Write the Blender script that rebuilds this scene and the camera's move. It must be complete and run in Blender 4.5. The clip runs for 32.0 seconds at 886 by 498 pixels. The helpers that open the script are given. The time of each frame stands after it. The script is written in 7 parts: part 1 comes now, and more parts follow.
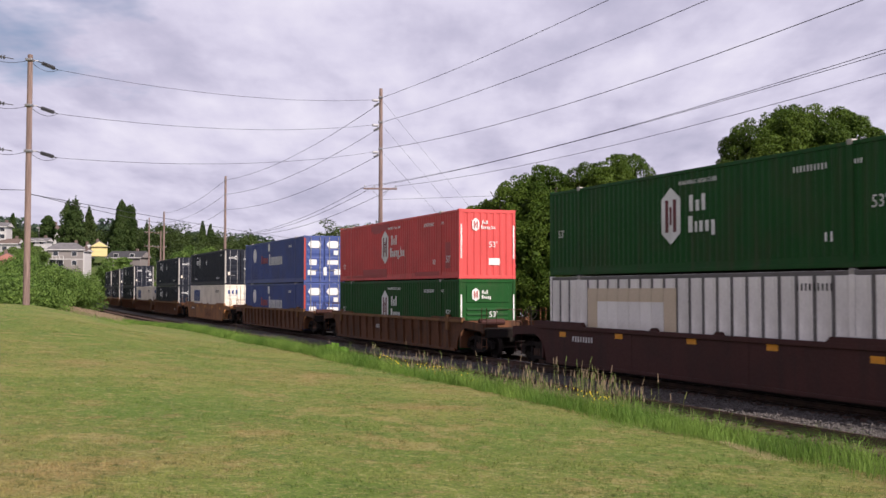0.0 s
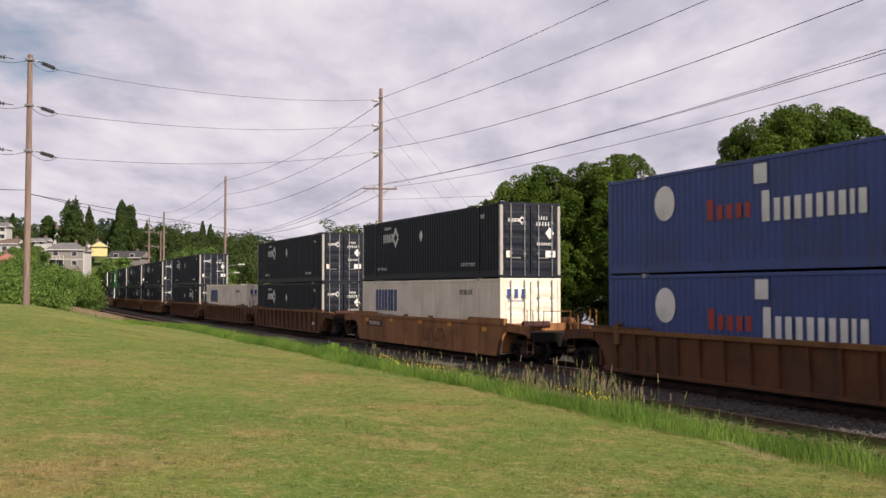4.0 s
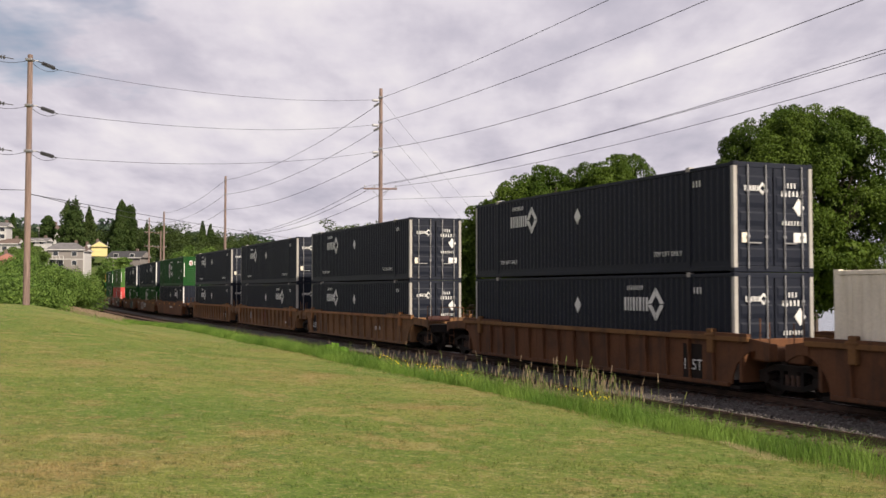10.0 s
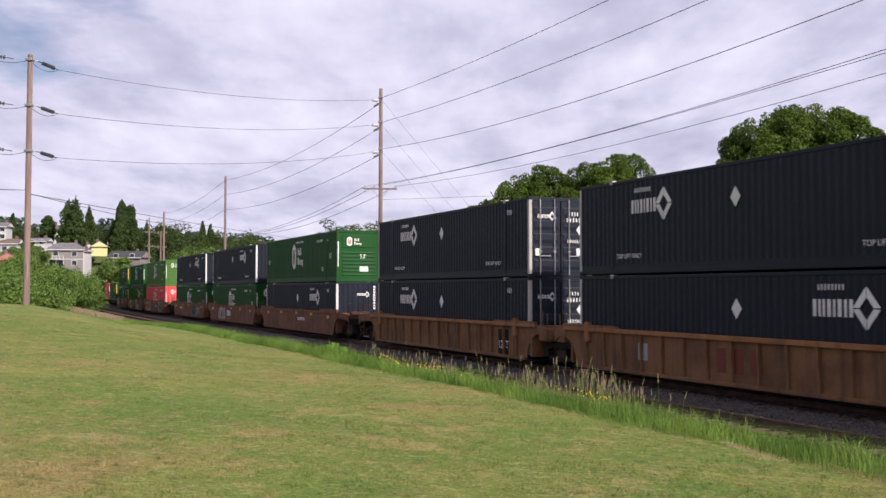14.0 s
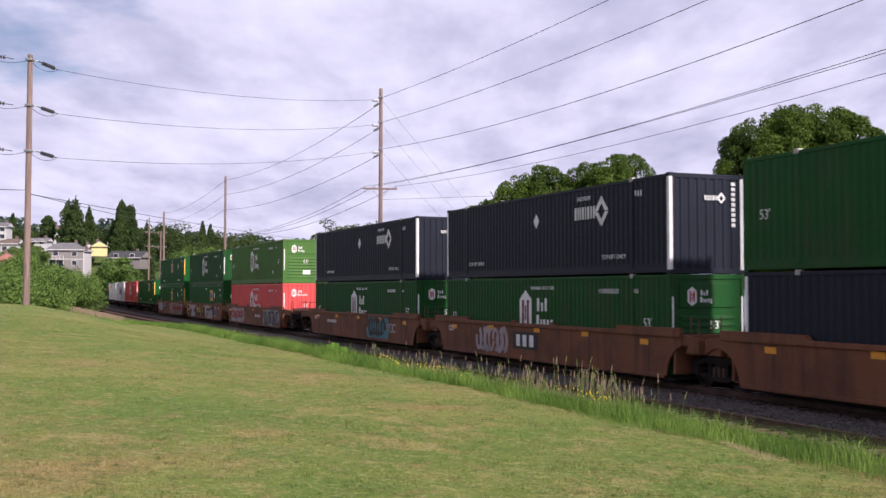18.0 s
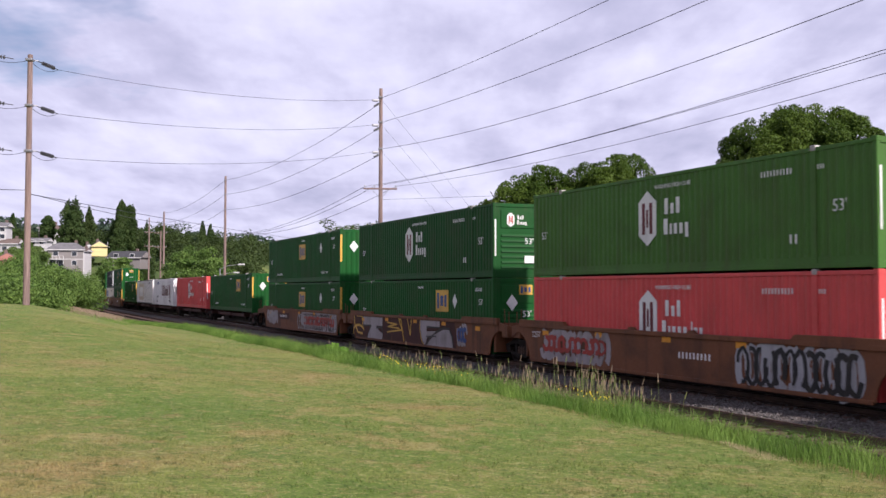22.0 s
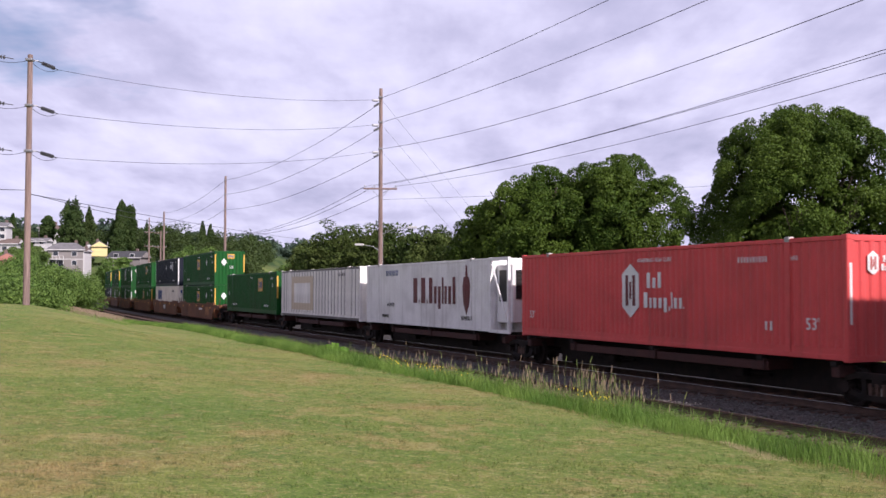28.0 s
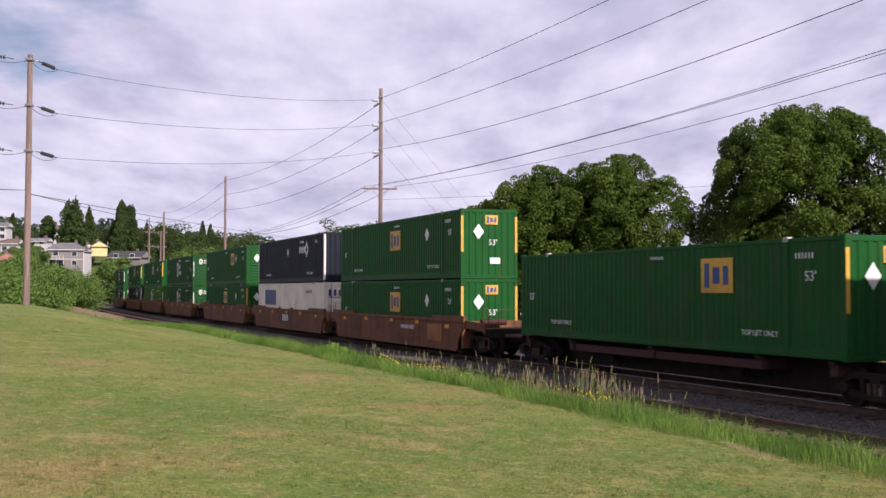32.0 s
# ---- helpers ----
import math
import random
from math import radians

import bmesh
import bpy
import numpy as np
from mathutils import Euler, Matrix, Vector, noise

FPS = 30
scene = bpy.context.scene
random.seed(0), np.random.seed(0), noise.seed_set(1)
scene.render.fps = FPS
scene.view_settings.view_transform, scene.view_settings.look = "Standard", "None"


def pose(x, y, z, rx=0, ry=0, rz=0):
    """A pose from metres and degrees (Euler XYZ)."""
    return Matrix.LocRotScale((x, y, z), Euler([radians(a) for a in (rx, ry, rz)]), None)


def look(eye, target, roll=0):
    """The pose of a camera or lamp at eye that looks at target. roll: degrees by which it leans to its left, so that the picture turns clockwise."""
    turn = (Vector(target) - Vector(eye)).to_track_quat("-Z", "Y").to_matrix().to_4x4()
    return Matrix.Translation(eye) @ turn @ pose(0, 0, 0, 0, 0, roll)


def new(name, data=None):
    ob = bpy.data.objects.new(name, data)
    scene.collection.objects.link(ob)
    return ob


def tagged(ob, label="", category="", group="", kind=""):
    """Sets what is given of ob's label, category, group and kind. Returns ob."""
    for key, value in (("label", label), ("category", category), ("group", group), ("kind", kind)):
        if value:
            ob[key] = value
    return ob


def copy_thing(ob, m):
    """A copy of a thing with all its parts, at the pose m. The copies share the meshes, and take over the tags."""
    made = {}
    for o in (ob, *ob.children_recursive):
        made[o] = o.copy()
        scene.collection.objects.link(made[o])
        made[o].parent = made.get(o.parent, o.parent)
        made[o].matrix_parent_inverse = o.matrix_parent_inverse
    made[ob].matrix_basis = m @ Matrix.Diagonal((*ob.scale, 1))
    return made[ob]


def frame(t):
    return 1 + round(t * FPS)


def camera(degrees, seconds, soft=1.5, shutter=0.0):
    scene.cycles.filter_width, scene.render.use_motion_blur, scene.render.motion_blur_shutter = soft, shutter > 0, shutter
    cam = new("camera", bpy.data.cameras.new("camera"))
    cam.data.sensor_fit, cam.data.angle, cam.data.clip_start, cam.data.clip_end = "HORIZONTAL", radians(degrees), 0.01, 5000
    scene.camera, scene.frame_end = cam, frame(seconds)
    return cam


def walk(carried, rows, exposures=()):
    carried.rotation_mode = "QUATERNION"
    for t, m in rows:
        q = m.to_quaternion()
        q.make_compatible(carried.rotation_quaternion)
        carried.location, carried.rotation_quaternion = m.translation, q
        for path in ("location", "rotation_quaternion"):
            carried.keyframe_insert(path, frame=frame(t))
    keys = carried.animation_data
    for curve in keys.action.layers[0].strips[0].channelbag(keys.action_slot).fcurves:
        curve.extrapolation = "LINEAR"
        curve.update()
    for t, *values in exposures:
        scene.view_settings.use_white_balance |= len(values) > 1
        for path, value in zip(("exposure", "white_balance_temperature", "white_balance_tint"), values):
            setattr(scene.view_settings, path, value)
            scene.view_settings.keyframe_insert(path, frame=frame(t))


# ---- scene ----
# Scale: metres; z = 0 is the head of the rails, x to the right of the lawn's viewer, y away from it.
EYE = (0.0, 0.0, 2.642)
cam = camera(44.72, 32.0, soft=1.5, shutter=0.15)
CAM_POSE = pose(EYE[0], EYE[1], EYE[2], 90 + 2.205, 0, 0)
walk(cam, [(0.0, CAM_POSE), (32.0, CAM_POSE)],
     exposures=[(0.0, 0.33, 6250, 18), (3.0, 0.32, 6600, 15), (6.0, 0.33, 6850, 11), (10.0, 0.36, 6850, 11), (13.0, 0.44, 6250, 16), (19.0, 0.48, 5950, 21), (24.0, 0.48, 5850, 19), (28.0, 0.46, 5850, 23), (30.0, 0.37, 6250, 20), (32.0, 0.40, 6100, 20)])

# ---- light ----
SUN_AZ = (0.656, -0.755)          # horizontal direction towards the sun
SUN_EL = radians(34.5)
SKY_STRENGTH = 0.10
SUN_STRENGTH = 5.0


def make_world():
    w = bpy.data.worlds.new("sky")
    scene.world = w
    w.use_nodes = True
    nt = w.node_tree
    nt.nodes.clear()
    out = nt.nodes.new("ShaderNodeOutputWorld")
    bg = nt.nodes.new("ShaderNodeBackground")
    sky = nt.nodes.new("ShaderNodeTexSky")
    sky.sky_type = "NISHITA"
    sky.sun_disc = False
    sky.sun_elevation = SUN_EL
    sky.sun_rotation = math.atan2(SUN_AZ[0], SUN_AZ[1])
    sky.air_density, sky.dust_density, sky.ozone_density = 1.0, 0.6, 1.5
    co = nt.nodes.new("ShaderNodeTexCoord")
    sep = nt.nodes.new("ShaderNodeSeparateXYZ")
    nt.links.new(co.outputs["Generated"], sep.inputs[0])

    def m(op, a, b=None, clamp=False):
        n = nt.nodes.new("ShaderNodeMath")
        n.operation, n.use_clamp = op, clamp
        for i, q in enumerate((a, b)):
            if q is None:
                continue
            if isinstance(q, (int, float)):
                n.inputs[i].default_value = q
            else:
                nt.links.new(q, n.inputs[i])
        return n.outputs[0]
    # the cloud deck is a flat layer: its pattern shrinks towards the horizon
    zz = m("ADD", m("MAXIMUM", sep.outputs[2], 0.0), 0.16)
    comb = nt.nodes.new("ShaderNodeCombineXYZ")
    nt.links.new(m("DIVIDE", sep.outputs[0], zz), comb.inputs[0])
    nt.links.new(m("DIVIDE", sep.outputs[1], zz), comb.inputs[1])

    def tex(scale, detail, rough, off, st=(1, 1, 1), warp=0.0):
        mp = nt.nodes.new("ShaderNodeMapping")
        mp.inputs["Location"].default_value, mp.inputs["Scale"].default_value = off, st
        nt.links.new(comb.outputs[0], mp.inputs[0])
        n = nt.nodes.new("ShaderNodeTexNoise")
        n.inputs["Scale"].default_value, n.inputs["Detail"].default_value, n.inputs["Roughness"].default_value = scale, detail, rough
        n.inputs["Distortion"].default_value = warp
        nt.links.new(mp.outputs[0], n.inputs["Vector"])
        return n.outputs["Fac"]

    def ramp(fac, stops):
        r = nt.nodes.new("ShaderNodeValToRGB")
        while len(r.color_ramp.elements) < len(stops):
            r.color_ramp.elements.new(0.5)
        for e, (p, c) in zip(r.color_ramp.elements, stops):
            e.position, e.color = p, (*c, 1)
        nt.links.new(fac, r.inputs[0])
        return r.outputs[0]
    high = nt.nodes.new("ShaderNodeMapRange")
    high.interpolation_type = "SMOOTHSTEP"
    high.inputs[1].default_value, high.inputs[2].default_value, high.inputs[3].default_value, high.inputs[4].default_value = 0.26, 0.85, 1.0, 0.42
    nt.links.new(sep.outputs[2], high.inputs[0])
    # broad banks, rows of small cloud heaps within them, and wisps
    banks, heaps = tex(1.25, 6, 0.55, (3.1, 0.4, 0)), tex(6.0, 5, 0.55, (1.3, 2.2, 0), (0.85, 0.38, 1.0), 0.10)
    depth = m("ADD", m("MULTIPLY", banks, 0.55), m("MULTIPLY", heaps, 0.45))
    shade = ramp(depth, [(0.34, (0.64, 0.635, 0.78)), (0.44, (0.79, 0.765, 0.91)), (0.53, (0.97, 0.94, 1.07)), (0.66, (1.16, 1.13, 1.20))])
    cover = ramp(tex(0.85, 6, 0.6, (0.6, 7.7, 0)), [(0.25, (0, 0, 0)), (0.385, (1, 1, 1))])
    mixs = nt.nodes.new("ShaderNodeMix")
    mixs.data_type = "RGBA"
    skyl = nt.nodes.new("ShaderNodeMix")
    skyl.data_type, skyl.blend_type = "RGBA", "MULTIPLY"
    skyl.inputs[0].default_value = 1.0
    nt.links.new(sky.outputs[0], skyl.inputs[6])
    skyl.inputs[7].default_value = (SKY_STRENGTH,) * 3 + (1,)
    nt.links.new(cover, mixs.inputs[0])
    nt.links.new(skyl.outputs[2], mixs.inputs[6])
    dim = nt.nodes.new("ShaderNodeVectorMath")
    dim.operation = "SCALE"
    nt.links.new(shade, dim.inputs[0])
    # thin cloud is brightest round the sun
    aim = nt.nodes.new("ShaderNodeVectorMath")
    aim.operation = "DOT_PRODUCT"
    nt.links.new(co.outputs["Generated"], aim.inputs[0])
    aim.inputs[1].default_value = (SUN_AZ[0] * math.cos(SUN_EL), SUN_AZ[1] * math.cos(SUN_EL), math.sin(SUN_EL))
    halo = m("MULTIPLY", m("POWER", m("MAXIMUM", aim.outputs["Value"], 0.0), 5.0), 1.3)
    nt.links.new(m("MULTIPLY", high.outputs[0], m("ADD", halo, 1.0)), dim.inputs[3])
    nt.links.new(dim.outputs[0], mixs.inputs[7])
    nt.links.new(mixs.outputs[2], bg.inputs[0])
    bg.inputs[1].default_value = 0.58
    nt.links.new(bg.outputs[0], out.inputs[0])


make_world()
sun = new("sun", bpy.data.lights.new("sun", "SUN"))
sun.data.energy, sun.data.angle, sun.data.color = SUN_STRENGTH, radians(2.5), (1.0, 0.90, 0.76)
sun.matrix_world = look((0, 0, 50), (-SUN_AZ[0] * 50, -SUN_AZ[1] * 50, 50 - 50 * math.tan(SUN_EL)))


# ---- materials ----
def material(name, col, col2=None, rough=0.6, metal=0.0, scale=3.0, fine=40.0, bump=0.15, streak=0.0, dirt=(0.06, 0.045, 0.03), dirt_amt=0.0, vary=0.0, world=False, spec=0.5, stretch=(1, 1, 1), mixlo=0.38, mixhi=0.64):
    """Two colours mixed by broad noise, fine grain, optional upright dirt streaks and object-to-object variation."""
    mt = bpy.data.materials.new(name)
    mt.use_nodes = True
    nt = mt.node_tree
    b = nt.nodes["Principled BSDF"]
    b.inputs["Roughness"].default_value, b.inputs["Metallic"].default_value = rough, metal
    b.inputs["Specular IOR Level"].default_value = spec
    col2 = col2 or tuple(c * 0.78 for c in col)
    co = nt.nodes.new("ShaderNodeNewGeometry").outputs["Position"] if world else nt.nodes.new("ShaderNodeTexCoord").outputs["Object"]

    def tex(sc, detail, st=(1, 1, 1)):
        mp = nt.nodes.new("ShaderNodeMapping")
        mp.inputs["Scale"].default_value = st
        nt.links.new(co, mp.inputs[0])
        n = nt.nodes.new("ShaderNodeTexNoise")
        n.inputs["Scale"].default_value, n.inputs["Detail"].default_value = sc, detail
        nt.links.new(mp.outputs[0], n.inputs["Vector"])
        return n.outputs["Fac"]

    def span(fac, lo, hi, to=1.0):
        r = nt.nodes.new("ShaderNodeMapRange")
        r.inputs[1].default_value, r.inputs[2].default_value, r.inputs[4].default_value = lo, hi, to
        nt.links.new(fac, r.inputs[0])
        return r.outputs[0]

    def mix(fac, a, c, kind="MIX"):
        n = nt.nodes.new("ShaderNodeMix")
        n.data_type, n.blend_type = "RGBA", kind
        for s, q in ((0, fac), (6, a), (7, c)):
            if isinstance(q, tuple):
                n.inputs[s].default_value = (*q, 1)
            elif isinstance(q, (int, float)):
                n.inputs[s].default_value = q
            else:
                nt.links.new(q, n.inputs[s])
        return n.outputs[2]
    c = mix(span(tex(scale, 4, stretch), mixlo, mixhi), tuple(col), tuple(col2))
    grain = tex(fine, 3, stretch)
    c = mix(span(grain, 0.3, 0.7, 0.35), c, tuple(q * 0.6 for q in col))
    if streak:
        c = mix(span(tex(3.0, 4, (1, 1, 0.09)), 0.52, 0.75, streak), c, dirt)
    if dirt_amt:
        c = mix(span(tex(0.9, 6), 0.5, 0.78, dirt_amt), c, dirt)
    if vary:
        oi = nt.nodes.new("ShaderNodeObjectInfo")
        hs = nt.nodes.new("ShaderNodeHueSaturation")
        r = nt.nodes.new("ShaderNodeMapRange")
        r.inputs[3].default_value, r.inputs[4].default_value = 1 - vary, 1 + vary
        nt.links.new(oi.outputs["Random"], r.inputs[0])
        nt.links.new(r.outputs[0], hs.inputs["Value"])
        nt.links.new(c, hs.inputs["Color"])
        c = hs.outputs[0]
    nt.links.new(c, b.inputs["Base Color"])
    rr = nt.nodes.new("ShaderNodeMapRange")
    rr.inputs[3].default_value, rr.inputs[4].default_value = max(rough - 0.12, 0.05), min(rough + 0.14, 1.0)
    nt.links.new(grain, rr.inputs[0])
    nt.links.new(rr.outputs[0], b.inputs["Roughness"])
    if bump:
        bp = nt.nodes.new("ShaderNodeBump")
        bp.inputs["Strength"].default_value, bp.inputs["Distance"].default_value = bump, 0.03
        nt.links.new(grain, bp.inputs["Height"])
        nt.links.new(bp.outputs[0], b.inputs["Normal"])
    return mt


def foliage(name, col, col2, vary=0.35, translucent=0.25, scale=0.35):
    """Leaf colour that differs from leaf to leaf and from branch to branch."""
    mt = bpy.data.materials.new(name)
    mt.use_nodes = True
    nt = mt.node_tree
    b = nt.nodes["Principled BSDF"]
    b.inputs["Roughness"].default_value = 0.55
    b.inputs["Specular IOR Level"].default_value = 0.12
    geo = nt.nodes.new("ShaderNodeNewGeometry")
    n = nt.nodes.new("ShaderNodeTexNoise")
    n.inputs["Scale"].default_value, n.inputs["Detail"].default_value = scale, 3
    nt.links.new(geo.outputs["Position"], n.inputs["Vector"])
    add = nt.nodes.new("ShaderNodeMath")
    add.operation = "MULTIPLY_ADD"
    nt.links.new(geo.outputs["Random Per Island"], add.inputs[0])
    add.inputs[1].default_value = vary
    r0 = nt.nodes.new("ShaderNodeMapRange")
    r0.inputs[1].default_value, r0.inputs[2].default_value = 0.35, 0.65
    nt.links.new(n.outputs["Fac"], r0.inputs[0])
    r0.inputs[4].default_value = 1 - vary
    nt.links.new(r0.outputs[0], add.inputs[2])
    mx = nt.nodes.new("ShaderNodeMix")
    mx.data_type = "RGBA"
    nt.links.new(add.outputs[0], mx.inputs[0])
    mx.inputs[6].default_value, mx.inputs[7].default_value = (*col, 1), (*col2, 1)
    nt.links.new(mx.outputs[2], b.inputs["Base Color"])
    tr = nt.nodes.new("ShaderNodeBsdfTranslucent")
    nt.links.new(mx.outputs[2], tr.inputs[0])
    ms = nt.nodes.new("ShaderNodeMixShader")
    ms.inputs[0].default_value = translucent
    nt.links.new(b.outputs[0], ms.inputs[1])
    nt.links.new(tr.outputs[0], ms.inputs[2])
    nt.links.new(ms.outputs[0], nt.nodes["Material Output"].inputs[0])
    return mt


def paint(name, col, rough=0.5, streak=0.35, dirt_amt=0.3, **k):
    return material(name, col, tuple(q * 0.86 for q in col), rough=rough, scale=0.8, fine=18, bump=0.06, streak=streak, dirt_amt=dirt_amt, **{"spec": 0.3, **k})


